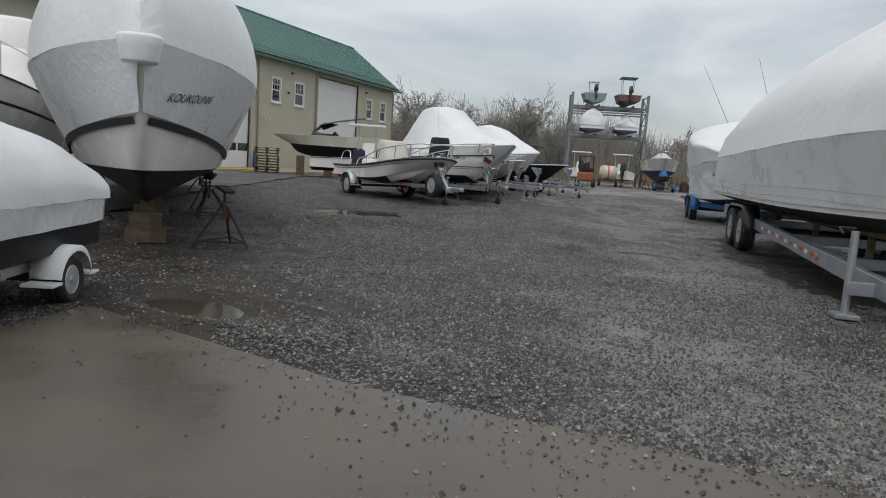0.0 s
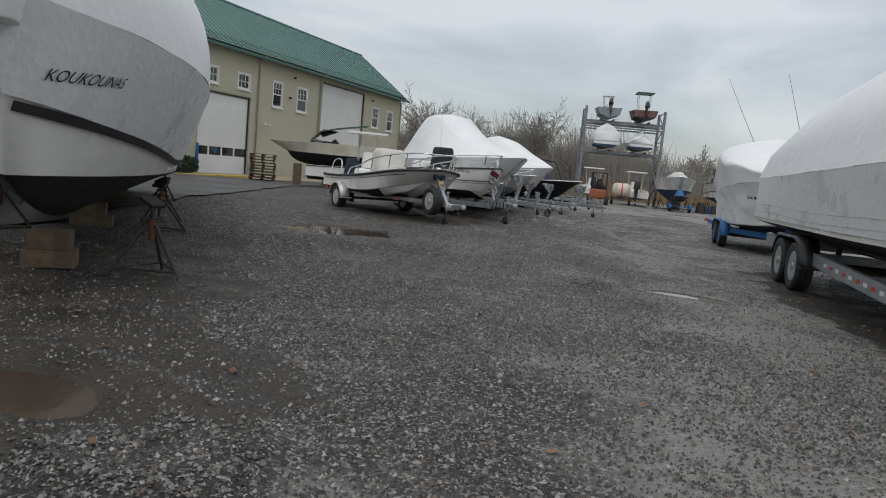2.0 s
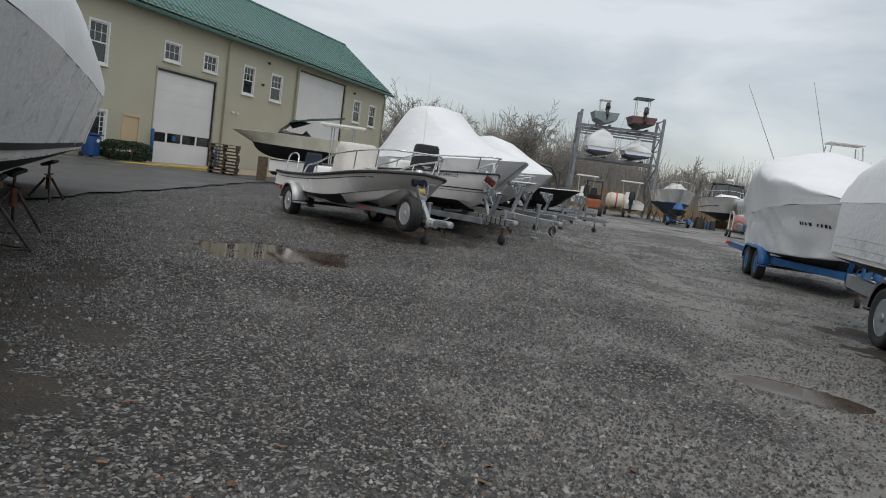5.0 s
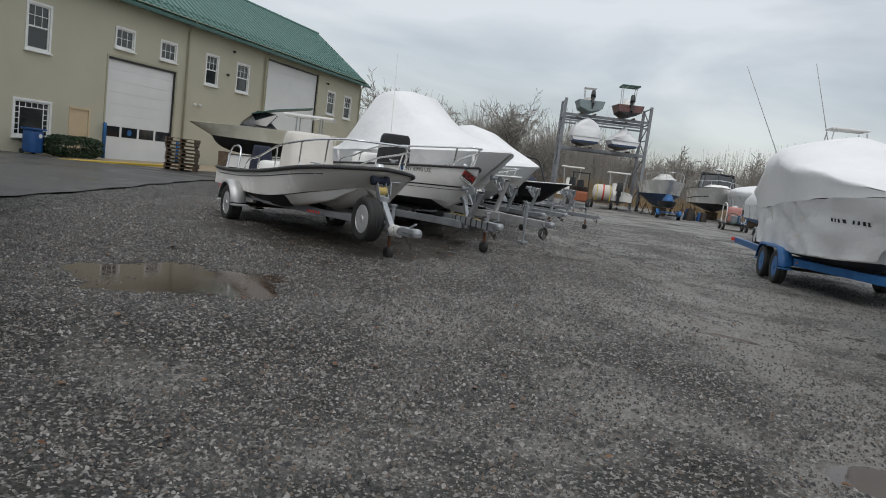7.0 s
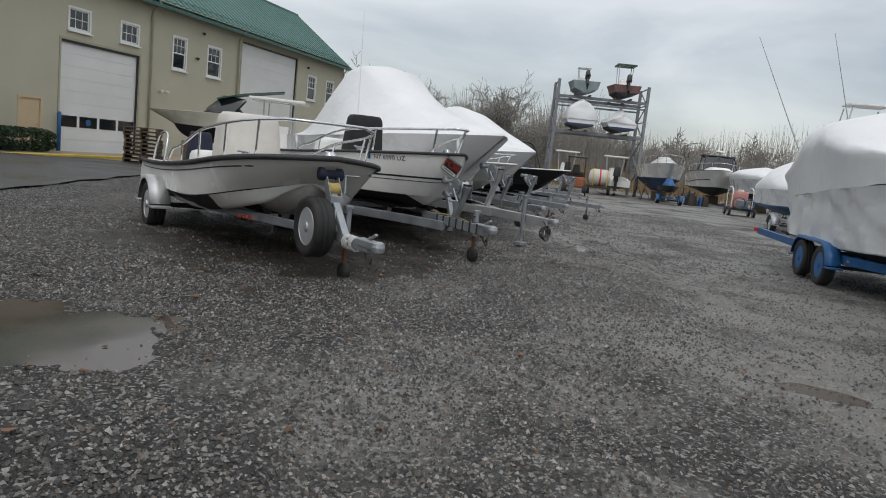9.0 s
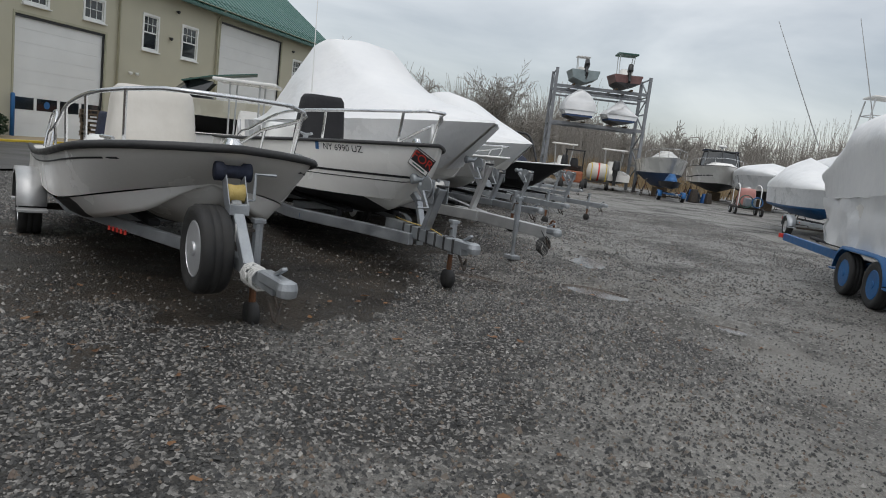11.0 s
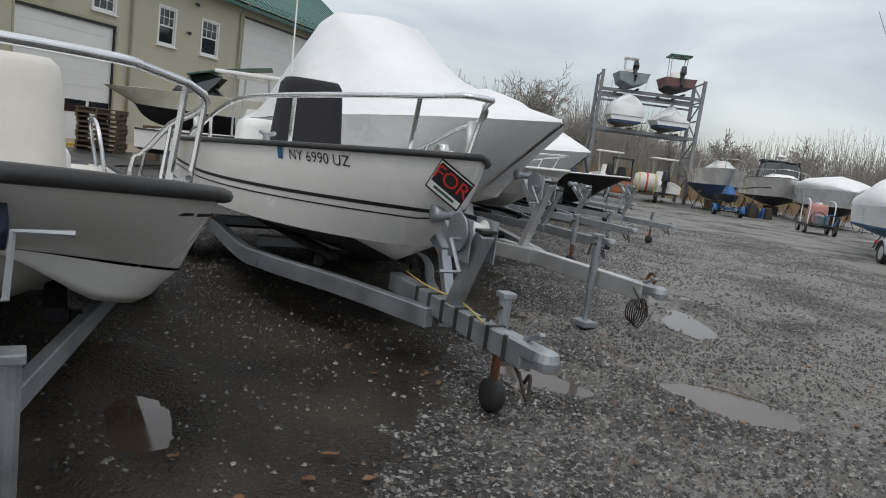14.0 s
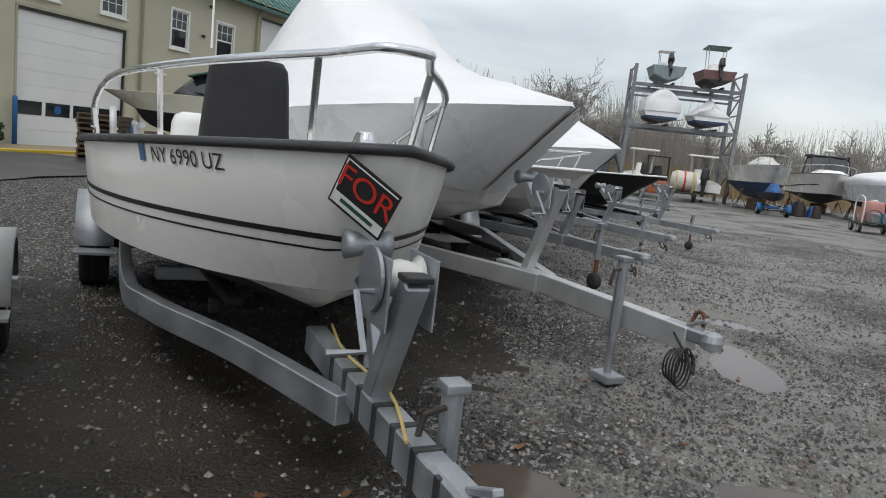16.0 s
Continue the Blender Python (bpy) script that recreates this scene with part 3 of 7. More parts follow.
# ---------------------------------------------------------------- boat shed
shed = thing("boat_shed", pose(-15.03, 38.37, 0, 0, 0, 73.5), "tan two-storey boat shed with a green standing-seam metal roof", "building")
U0, U1, DEPTH, EAVE, RIDGE = -20.0, 24.8, 8.8, 7.15, 10.45
DOORS = [(0.0, 4.3, 0.02, 4.45), (12.1, 18.2, 0.02, 6.55)]
WINDOWS = [(-3.98, -3.02, 4.03, 5.68, 1), (0.37, 1.37, 4.92, 5.70, 0), (3.15, 4.13, 4.92, 5.70, 0), (6.5, 7.4, 4.27, 5.72, 1), (9.15, 10.2, 4.27, 5.72, 1),
           (19.7, 20.7, 4.2, 5.68, 1), (22.3, 23.3, 4.15, 5.66, 1), (-4.36, -2.82, 0.72, 2.03, 2), (-9.0, -8.05, 4.03, 5.68, 1), (-13.5, -12.55, 4.03, 5.68, 1)]
SIDEDOOR = (-1.8, -0.88, 0.02, 1.99)


def wall_with_holes(x0, x1, z0, z1, holes, thick):
    """A wall along x, its outer face at y = 0, with openings cut right through."""
    us = sorted({x0, x1, *(h[0] for h in holes), *(h[1] for h in holes)})
    zs = sorted({z0, z1, *(h[2] for h in holes), *(h[3] for h in holes)})
    bm = bmesh.new()
    solid = {}
    for i in range(len(us) - 1):
        for j in range(len(zs) - 1):
            u, z = (us[i] + us[i + 1]) / 2, (zs[j] + zs[j + 1]) / 2
            solid[i, j] = not any(h[0] < u < h[1] and h[2] < z < h[3] for h in holes)

    def quad(*p):
        bm.faces.new([bm.verts.new(c) for c in p])
    for (i, j), full in solid.items():
        a, b, c, d = us[i], us[i + 1], zs[j], zs[j + 1]
        if full:
            quad((a, 0, c), (b, 0, c), (b, 0, d), (a, 0, d))
            quad((a, thick, c), (a, thick, d), (b, thick, d), (b, thick, c))
            for di, dj, e in ((-1, 0, ((a, c), (a, d))), (1, 0, ((b, c), (b, d))), (0, -1, ((a, c), (b, c))), (0, 1, ((a, d), (b, d)))):
                if not solid.get((i + di, j + dj), False):
                    (p, q), (r, s) = e
                    quad((p, 0, q), (r, 0, s), (r, thick, s), (p, thick, q))
    bmesh.ops.remove_doubles(bm, verts=bm.verts, dist=0.0005)
    return bm


part("wall", wall_with_holes(U0, U1, 0, EAVE, [*DOORS, *(w[:4] for w in WINDOWS), SIDEDOOR], 0.25), M_STUCCO, shed)
bm = bmesh.new()
for y0, y1 in ((DEPTH - 0.25, DEPTH),):
    box(bm, ((U0 + U1) / 2, (y0 + y1) / 2, EAVE / 2), (U1 - U0, y1 - y0, EAVE))
part("wall", bm, M_STUCCO, shed)
for u in (U0 + 0.125, U1 - 0.125):
    bm = bmesh.new()
    prof = [(0.25, 0), (DEPTH - 0.25, 0), (DEPTH - 0.25, EAVE), (DEPTH / 2, RIDGE - 0.1), (0.25, EAVE)]
    a, b = [bm.verts.new((u - 0.125, y, z)) for y, z in prof], [bm.verts.new((u + 0.125, y, z)) for y, z in prof]
    bm.faces.new(a)
    bm.faces.new(b)
    for k in range(5):
        bm.faces.new((a[k], a[(k + 1) % 5], b[(k + 1) % 5], b[k]))
    part("gable_wall", bm, M_STUCCO, shed)
OVER, RAKE = 0.5, 0.45
half = DEPTH / 2
pitch = (RIDGE - EAVE) / half
for side in (-1, 1):
    bm = bmesh.new()
    ye, ze = -OVER, EAVE - pitch * OVER + 0.12
    rows = []
    for u in (U0 - RAKE, U1 + RAKE):
        for dz in (0.0, -0.12):
            rows.append([(u, half + side * (half - ye), ze + dz), (u, half, RIDGE + 0.12 + dz)])
    vs = [bm.verts.new(p) for row in rows for p in row]
    for f in ((0, 1, 5, 4), (2, 3, 7, 6), (0, 4, 6, 2), (1, 3, 7, 5), (0, 2, 3, 1), (4, 5, 7, 6)):
        bm.faces.new([vs[k] for k in f])
    roof = part("roof", bm, M_ROOF, shed)
    if side == -1:
        seam_me = None
        u = U0 - RAKE + 0.02
        while u < U1 + RAKE:
            if seam_me is None:
                sbm = beam(bmesh.new(), (0, ye, ze + 0.02), (0, half, RIDGE + 0.14), 0.035, 0.05, 0)
                seam = part("roof_seam", sbm, M_ROOF, roof)
                seam_me = seam.data
            else:
                seam = new("roof_seam", seam_me)
                seam.parent = roof
            seam.location.x = u
            u += 0.46
        for zf, yo in ((0.18, 0.0), (0.42, 0.0)):
            yy = lerp(ye, half, zf * 0.35)
            zz = lerp(ze, RIDGE + 0.12, zf * 0.35)
            part("snow_guard", tube(bmesh.new(), [(U0, yy, zz + 0.09), (U1, yy, zz + 0.09)], 0.022, 6), M_ROOF, roof)
part("ridge_cap", tube(bmesh.new(), [(U0 - RAKE, half, RIDGE + 0.13), (U1 + RAKE, half, RIDGE + 0.13)], 0.09, 8), M_ROOF, shed)
part("gutter", box(bmesh.new(), ((U0 + U1) / 2, -OVER - 0.06, EAVE - pitch * OVER + 0.03), (U1 - U0 + 2 * RAKE, 0.13, 0.14), 0, 0.02), M_GUTTER, shed)
part("soffit", one_box(((U0 + U1) / 2, -OVER / 2 - 0.0, EAVE - 0.10), (U1 - U0, OVER - 0.02, 0.03)), M_TANSTRIP, shed)
for u in (4.95, 11.75, 24.68):
    bm = tube(bmesh.new(), [(u, -0.09, 0.1), (u, -0.09, EAVE - 0.6), (u, -OVER + 0.02, EAVE - 0.15)], 0.05, 8)
    part("downpipe", bm, M_TANSTRIP, shed, smooth=True)
for n_door, (a, b, c, d) in enumerate(DOORS):
    door = part("overhead_door", one_box(((a + b) / 2, 0.16, (c + d) / 2), (b - a, 0.06, d - c)), M_DOORWHITE, shed, "white sectional overhead door")
    k = 0
    rows = 9 if n_door == 0 else 11
    hgt = (d - c) / rows
    for r in range(rows):
        if n_door == 0 and r == 2:
            continue
        part("panel", one_box(((a + b) / 2, 0.122, c + hgt * (r + 0.5)), (b - a - 0.04, 0.018, hgt - 0.012), 0, 0.004), M_DOORWHITE, door)
    if n_door == 0:
        part("panel", one_box(((a + b) / 2, 0.122, c + hgt * 2.5), (b - a - 0.04, 0.018, hgt - 0.012), 0, 0.004), M_DOORWHITE, door)
        for i in range(4):
            w = (b - a) / 4
            part("window", one_box((a + w * (i + 0.5), 0.11, c + hgt * 2.5), (w - 0.14, 0.012, hgt - 0.04), 0, 0.004), M_GLASS, door, "dark glazed door panel")
        disc = lathe(bmesh.new(), [(0.14, 0), (0.14, 0.006)], Matrix.Translation((a + 1.6, 0.102, c + hgt * 2.5)) @ Matrix.Rotation(radians(90), 4, "X"))
        part("decal", disc, M_BLUESTEEL, door, "round blue sticker")
    frame_bm = bmesh.new()
    for u in (a - 0.04, b + 0.04):
        box(frame_bm, (u, -0.012, (c + d) / 2), (0.08, 0.03, d - c + 0.08))
    box(frame_bm, ((a + b) / 2, -0.012, d + 0.045), (b - a + 0.16, 0.03, 0.09))
    part("door_frame", frame_bm, M_TANSTRIP, shed)
    part("door_seal", one_box(((a + b) / 2, 0.06, d - 0.05), (b - a, 0.05, 0.10)), M_BLACKPLASTIC, shed)
    for u in (b - 0.04,):
        part("door_seal", one_box((u, 0.06, (c + d) / 2), (0.07, 0.05, d - c)), M_BLACKPLASTIC, shed)
for u in (-0.18, 4.5):
    part("guard_post", lathe(bmesh.new(), [(0.075, 0), (0.075, 1.55 if u < 0 else 1.05), (0.05, 1.6 if u < 0 else 1.09)], Matrix.Translation((u, -0.22, 0))), M_BLUESTEEL, shed, "blue steel guard post", True)
for a, b, c, d, style in WINDOWS:
    win = part("window", wall_with_holes(a - 0.09, b + 0.09, c - 0.09, d + 0.09, [(a, b, c, d)], 0.05), M_TRIM, shed, "white framed window with small panes")
    win.location = (0, -0.035, 0)
    part("sill", one_box(((a + b) / 2, -0.03, c - 0.11), (b - a + 0.26, 0.12, 0.05), 0, 0.01), M_TRIM, win)
    part("pane", one_box(((a + b) / 2, 0.09, (c + d) / 2), (b - a, 0.012, d - c)), M_GLASS, win)
    bars = bmesh.new()
    if style == 1:
        m = (c + d) / 2
        box(bars, ((a + b) / 2, 0.07, m), (b - a, 0.04, 0.06))
        for k in (1, 2):
            box(bars, (lerp(a, b, k / 3), 0.075, (m + d) / 2), (0.022, 0.02, d - m))
        box(bars, ((a + b) / 2, 0.075, (m + d) / 2), (b - a, 0.022, 0.022))
    elif style == 0:
        for k in (1, 2):
            box(bars, (lerp(a, b, k / 3), 0.075, (c + d) / 2), (0.025, 0.02, d - c))
        box(bars, ((a + b) / 2, 0.073, (c + d) / 2), (b - a, 0.022, 0.025))
    else:
        e = 0.24
        for u in (a + e, b - e):
            box(bars, (u, 0.075, (c + d) / 2), (0.03, 0.02, d - c))
        box(bars, ((a + b) / 2, 0.073, d - e), (b - a, 0.022, 0.03))
        for k in range(1, 5):
            z = lerp(c, d - e, k / 5)
            for u in (a + e / 2, b - e / 2):
                box(bars, (u, 0.077, z), (e, 0.018, 0.025))
        for k in range(1, 4):
            box(bars, (lerp(a + e, b - e, k / 4), 0.077, d - e / 2), (0.025, 0.018, e))
    for u in (a + 0.025, b - 0.025):
        box(bars, (u, 0.07, (c + d) / 2), (0.05, 0.045, d - c))
    for z in (c + 0.025, d - 0.025):
        box(bars, ((a + b) / 2, 0.07, z), (b - a, 0.045, 0.05))
    part("muntin", bars, M_TRIM, win)
a, b, c, d = SIDEDOOR
side_door = part("side_door", one_box(((a + b) / 2, 0.06, (c + d) / 2), (b - a, 0.06, d - c), 0, 0.006), M_PEACH, shed, "peach painted personnel door")
part("handle", tube(bmesh.new(), [(b - 0.1, 0.0, 1.0), (b - 0.1, -0.02, 1.0), (b - 0.2, -0.02, 1.0)], 0.012, 6), M_CHROME, side_door)
fb = bmesh.new()
for u in (a - 0.04, b + 0.04):
    box(fb, (u, -0.01, (c + d) / 2), (0.08, 0.03, d - c))
box(fb, ((a + b) / 2, -0.01, d + 0.04), (b - a + 0.16, 0.03, 0.08))
part("door_frame", fb, M_PEACH, shed)
for u, z in ((5.7, 3.1), (8.2, 5.0), (8.6, 6.3), (19.4, 6.2), (6.1, 3.1)):
    lamp = lathe(bmesh.new(), [(0.03, 0), (0.07, 0.1), (0.08, 0.16)], Matrix.Translation((u, -0.02, z)) @ Matrix.Rotation(radians(110), 4, "X"), 12)
    part("wall_lamp", lamp, M_BLACKPLASTIC if z > 4 else M_TRIM, shed, smooth=True)
tagged(part("kerb", box(bmesh.new(), (-5.6, -3.4, 0.07), (11.0, 0.18, 0.14), 0, 0.02), M_YELLOW), "yellow painted concrete parking kerb by the shed", "kerb", kind="structure").matrix_world = shed.matrix_world.copy()
apron = one_box((3.0, -2.45, 0.0), (44, 4.4, 0.1))
tagged(part("apron", apron, M_APRON), "tan concrete apron along the shed", "pavement", kind="structure").matrix_world = shed.matrix_world.copy()


# ---------------------------------------------------------------- boats
class Hull:
    """A planing hull along -x from its bow tip at x = 0: sheer, chine and keel lines over the length."""

    def __init__(self, length, wide, keel, chine, stern, bow, rake=0.9, flare=1.4, bluff=2.4, narrow=0.86, fine=1.7, sag=0.0, lift=0.1, prow=1.0):
        self.length, self.wide, self.keel, self.chine, self.stern, self.bow = length, wide, keel, chine, stern, bow
        self.rake, self.flare, self.bluff, self.narrow, self.fine, self.sag, self.lift = rake, flare, bluff, narrow, fine, sag, lift
        self.prow, self.strips = prow, 4

    def half(self, s):
        return self.wide / 2 * (0.93 + 0.07 * min(1, s * 3)) * (1 - max(0, (s - 0.42) / 0.58) ** self.bluff)

    def top(self, s):
        return lerp(self.stern, self.bow, s ** 1.6) - self.sag * math.sin(math.pi * s)

    def low(self, s):
        return self.chine + (self.bow - self.chine) * self.lift * max(0, (s - 0.35) / 0.65) ** 2.2

    def side(self, s, v):
        """A point of the topside: s from stern to bow, v from chine to sheer."""
        b = self.half(s)
        c = self.wide / 2 * self.narrow * (1 - max(0, (s - 0.42) / 0.58) ** self.fine)
        x = -self.length + s * self.length - self.rake * (1 - v) ** self.prow * 0.92 * s ** 5
        return x, lerp(c, b, v ** self.flare), lerp(self.low(s), self.top(s), v)

    def bottom(self, s, w):
        """A point of the bottom: w from keel to chine."""
        x, y, z = self.side(s, 0)
        k = self.keel + (self.low(1) - 0.03 - self.keel) * max(0, (s - 0.55) / 0.45) ** 2.6
        xk = -self.length + s * self.length - self.rake * s ** 5
        return lerp(xk, x, w), y * w, lerp(k, z, w)

    def skin(self, point, v0, v1, ns=26, nv=6, out=0.0, s0=0.0, s1=1.0):
        bm = bmesh.new()
        for sign in (1, -1):
            rows = []
            for i in range(ns + 1):
                s = lerp(s0, s1, i / ns)
                va = v0(s) if callable(v0) else v0
                row = []
                for k in range(nv + 1):
                    x, y, z = point(s, lerp(va, v1, k / nv))
                    row.append((x + out * (s > 0.9), sign * (y + out), z))
                rows.append(row)
            grid(rows, bm)
        bmesh.ops.remove_doubles(bm, verts=bm.verts, dist=0.002)
        return bm

    def transom(self, bm, v0=0.0, v1=1.0, bottom=False):
        pts = [self.side(0, lerp(v0, v1, k / 6)) for k in range(7)] if not bottom else [self.bottom(0, k / 4) for k in range(5)]
        bm.faces.new([bm.verts.new((x, y, z)) for x, y, z in pts] + [bm.verts.new((x, -y, z)) for x, y, z in reversed(pts) if abs(y) > 1e-5])
        return bm

    def build(self, boat, side_mat, bottom_mat, inner_mat=None, rub=None, floor=0.3, rim=0.16, fore=1.0):
        sides = part("hull_side", self.transom(self.skin(self.side, 0, 1)), side_mat, boat, smooth=True)
        part("hull_bottom", self.transom(self.skin(self.bottom, 0, 1, 26, self.strips, 0, 0, fore), bottom=True), bottom_mat, boat, "dark antifouling paint on the bottom", True)
        if fore < 1:
            part("forefoot", self.skin(self.bottom, 0, 1, 14, self.strips, 0, fore, 1), side_mat, boat, smooth=True)
        if inner_mat:
            bm = bmesh.new()
            for sign in (1, -1):
                rows = []
                for i in range(25):
                    s = i / 24
                    x, y, z = self.side(s, 1)
                    yi = max(0.0, y - rim)
                    xi = min(x, -0.3)
                    vf = max(0.3, 1 - floor / max(0.05, z - self.low(s)))
                    fx, fy, fz = self.side(s, vf)
                    fx, fy = min(fx, xi), min(yi, max(0.0, fy - 0.07))
                    rows.append([(x, sign * y, z), (xi, sign * yi, z + 0.012), (fx, sign * fy, fz), (fx, 0, fz)])
                grid(rows, bm)
            bmesh.ops.remove_doubles(bm, verts=bm.verts, dist=0.002)
            part("deck", bm, inner_mat, boat)
        if rub:
            bm = bmesh.new()
            line = [self.side(i / 30, 1) for i in range(31)]
            path = [(x + 0.012, y + 0.012, z) for x, y, z in line] + [(x + 0.012, -y - 0.012, z) for x, y, z in reversed(line[:-1])]
            tube(bm, path, 0.028 if self.length < 5.1 else 0.019, 8)
            part("rub_rail", bm, rub, boat, smooth=True)
        return sides

    def wrap(self, boat, ridge, low=0.45, out=0.02, tier=0.12, round_=0.85, crease=0.0, seed=1, mats=(None, None), pw=1.15, loose=0.014, flat=0.0, knuckle=0.0, label="", name="shrink_wrap"):
        """Film stretched over the boat: taut on the topside from v = low, then a tent up to the ridge line, given as (x, height)."""
        rx, rz = [p[0] for p in ridge], [p[1] for p in ridge]
        side = self.skin(self.side, low, 1.0, 34, 6, out)
        aft = low(0) if callable(low) else low
        pts = [self.side(0, lerp(aft, 1, k / 6)) for k in range(7)]
        side.faces.new([side.verts.new((x - out, y + out, z)) for x, y, z in pts] + [side.verts.new((x - out, -y - out, z)) for x, y, z in reversed(pts)])
        bmesh.ops.remove_doubles(side, verts=side.verts, dist=0.002)
        for v in side.verts:
            n = noise.noise((v.co.x * 2.6, v.co.z * 3.5 + v.co.y, seed)) * loose
            v.co.y += n * (1 if v.co.y > 0 else -1)
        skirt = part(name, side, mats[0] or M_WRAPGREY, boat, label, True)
        bm = bmesh.new()
        nv, ns = 13, 46
        for sign in (1, -1):
            rows = []
            for i in range(-2, ns + 1):
                s = max(0, i) / ns
                x, y, z = self.side(s, 1)
                y += (out + 0.004) * (s < 1)
                top = float(np.interp(x, rx, rz))
                drop = 0.0 if i >= 0 else (0.30 if i == -2 else 0.12)
                row = []
                for k in range(nv + 1):
                    w = k / nv
                    yy = y * (1 - (1 - flat) * w ** pw) + y * tier * math.sin(math.pi * w)
                    zz = z + (top - z) * (w ** round_)
                    if knuckle:
                        step = min(knuckle, 0.5 * (top - z))
                        u = (w - 0.3) / 0.7
                        yy = y * (1 - 0.2 * w) if u < 0 else y * 0.94 * (1 - u ** 1.45)
                        zz = z + step * w / 0.3 if u < 0 else z + step + (top - z - step) * u ** 0.82
                    zz = lerp(zz, z, drop * w) if drop else zz
                    amp = crease * math.sin(math.pi * min(1, w + 0.1))
                    zz += amp * noise.noise((x * 1.3, w * 2.2 + sign, seed)) + 0.4 * amp * noise.noise((x * 4.1, w * 6, seed + 9))
                    row.append((x - (0.06 if i == -1 else 0.10 if i == -2 else 0), sign * yy, zz))
                if flat:
                    row.append((row[-1][0], 0, row[-1][2] + 0.05 * y))
                rows.append(row)
            grid(rows, bm)
            if sign == 1:
                ends = [rows[0]]
            else:
                ends.append(rows[0])
        bm.faces.new([bm.verts.new(p) for p in ends[0]] + [bm.verts.new(p) for p in reversed(ends[1][:-1])])
        bmesh.ops.remove_doubles(bm, verts=bm.verts, dist=0.004)
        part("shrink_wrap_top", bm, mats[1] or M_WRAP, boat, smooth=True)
        return skirt


class TunnelHull(Hull):
    """A blunt hull with a deep sponson along each side of the keel."""

    def bottom(self, s, w):
        x, y, z = super().bottom(s, w)
        f = ease((s - 0.15) / 0.4) * (1 - ease((s - 0.90) / 0.10))
        return x, y, z + f * (0.05 * math.exp(-((w - 0.42) / 0.15) ** 2) - 0.12 * math.exp(-((w - 0.80) / 0.13) ** 2))


def on_skin(ob, pts, direction, lift=0.004):
    """Points thrown along a direction on to a part's surface."""
    tree = bmesh.new()
    tree.from_mesh(ob.data)
    bvh = BVHTree.FromBMesh(tree)
    tree.free()
    out = []
    d = Vector(direction).normalized()
    for p in pts:
        hit, nor, _, _ = bvh.ray_cast(Vector(p) - d * 6, d)
        if hit is None:
            hit, nor, _, _ = bvh.find_nearest(Vector(p))
        if nor.dot(d) > 0:
            nor = -nor
        out.append(hit + nor * lift)
    return out


def stripe(boat, skin, xs_, zs_, height, mat, sign, name="stripe", lift=0.004):
    """A painted band thrown on to one side."""
    rows = []
    for x, z in zip(xs_, zs_):
        rows.append(on_skin(skin, [(x, 0, z), (x, 0, z + height)], (0, -sign, 0), lift))
    part(name, grid(rows), mat, boat, smooth=True)


def letters(text, size, spacing=1.0, shear=0.0):
    """Flat letters of the built-in font, as a bmesh in x, y, centred."""
    cu = bpy.data.curves.new("letters", "FONT")
    cu.body, cu.size, cu.align_x, cu.align_y, cu.space_character, cu.shear = text, size, "CENTER", "CENTER", spacing, shear
    ob = bpy.data.objects.new("letters", cu)
    me = ob.to_mesh()
    bm = bmesh.new()
    bm.from_mesh(me)
    ob.to_mesh_clear()
    bpy.data.objects.remove(ob)
    bmesh.ops.triangulate(bm, faces=bm.faces)
    bmesh.ops.subdivide_edges(bm, edges=[e for e in bm.edges if e.calc_length() > size * 0.4], cuts=1)
    return bm


def written(boat, skin, bm, place, mat, sign, tilt=0.0, name="lettering", lift=0.006):
    """Letters thrown on to one side of a hull; sign 1 is port."""
    a = radians(tilt)
    pts = []
    for v in bm.verts:
        u, w = v.co.x * math.cos(a) - v.co.y * math.sin(a), v.co.x * math.sin(a) + v.co.y * math.cos(a)
        pts.append((place[0] - sign * u, 0, place[1] + w))
    for v, p in zip(bm.verts, on_skin(skin, pts, (0, -sign, 0), lift)):
        v.co = p
    return part(name, bm, mat, boat)


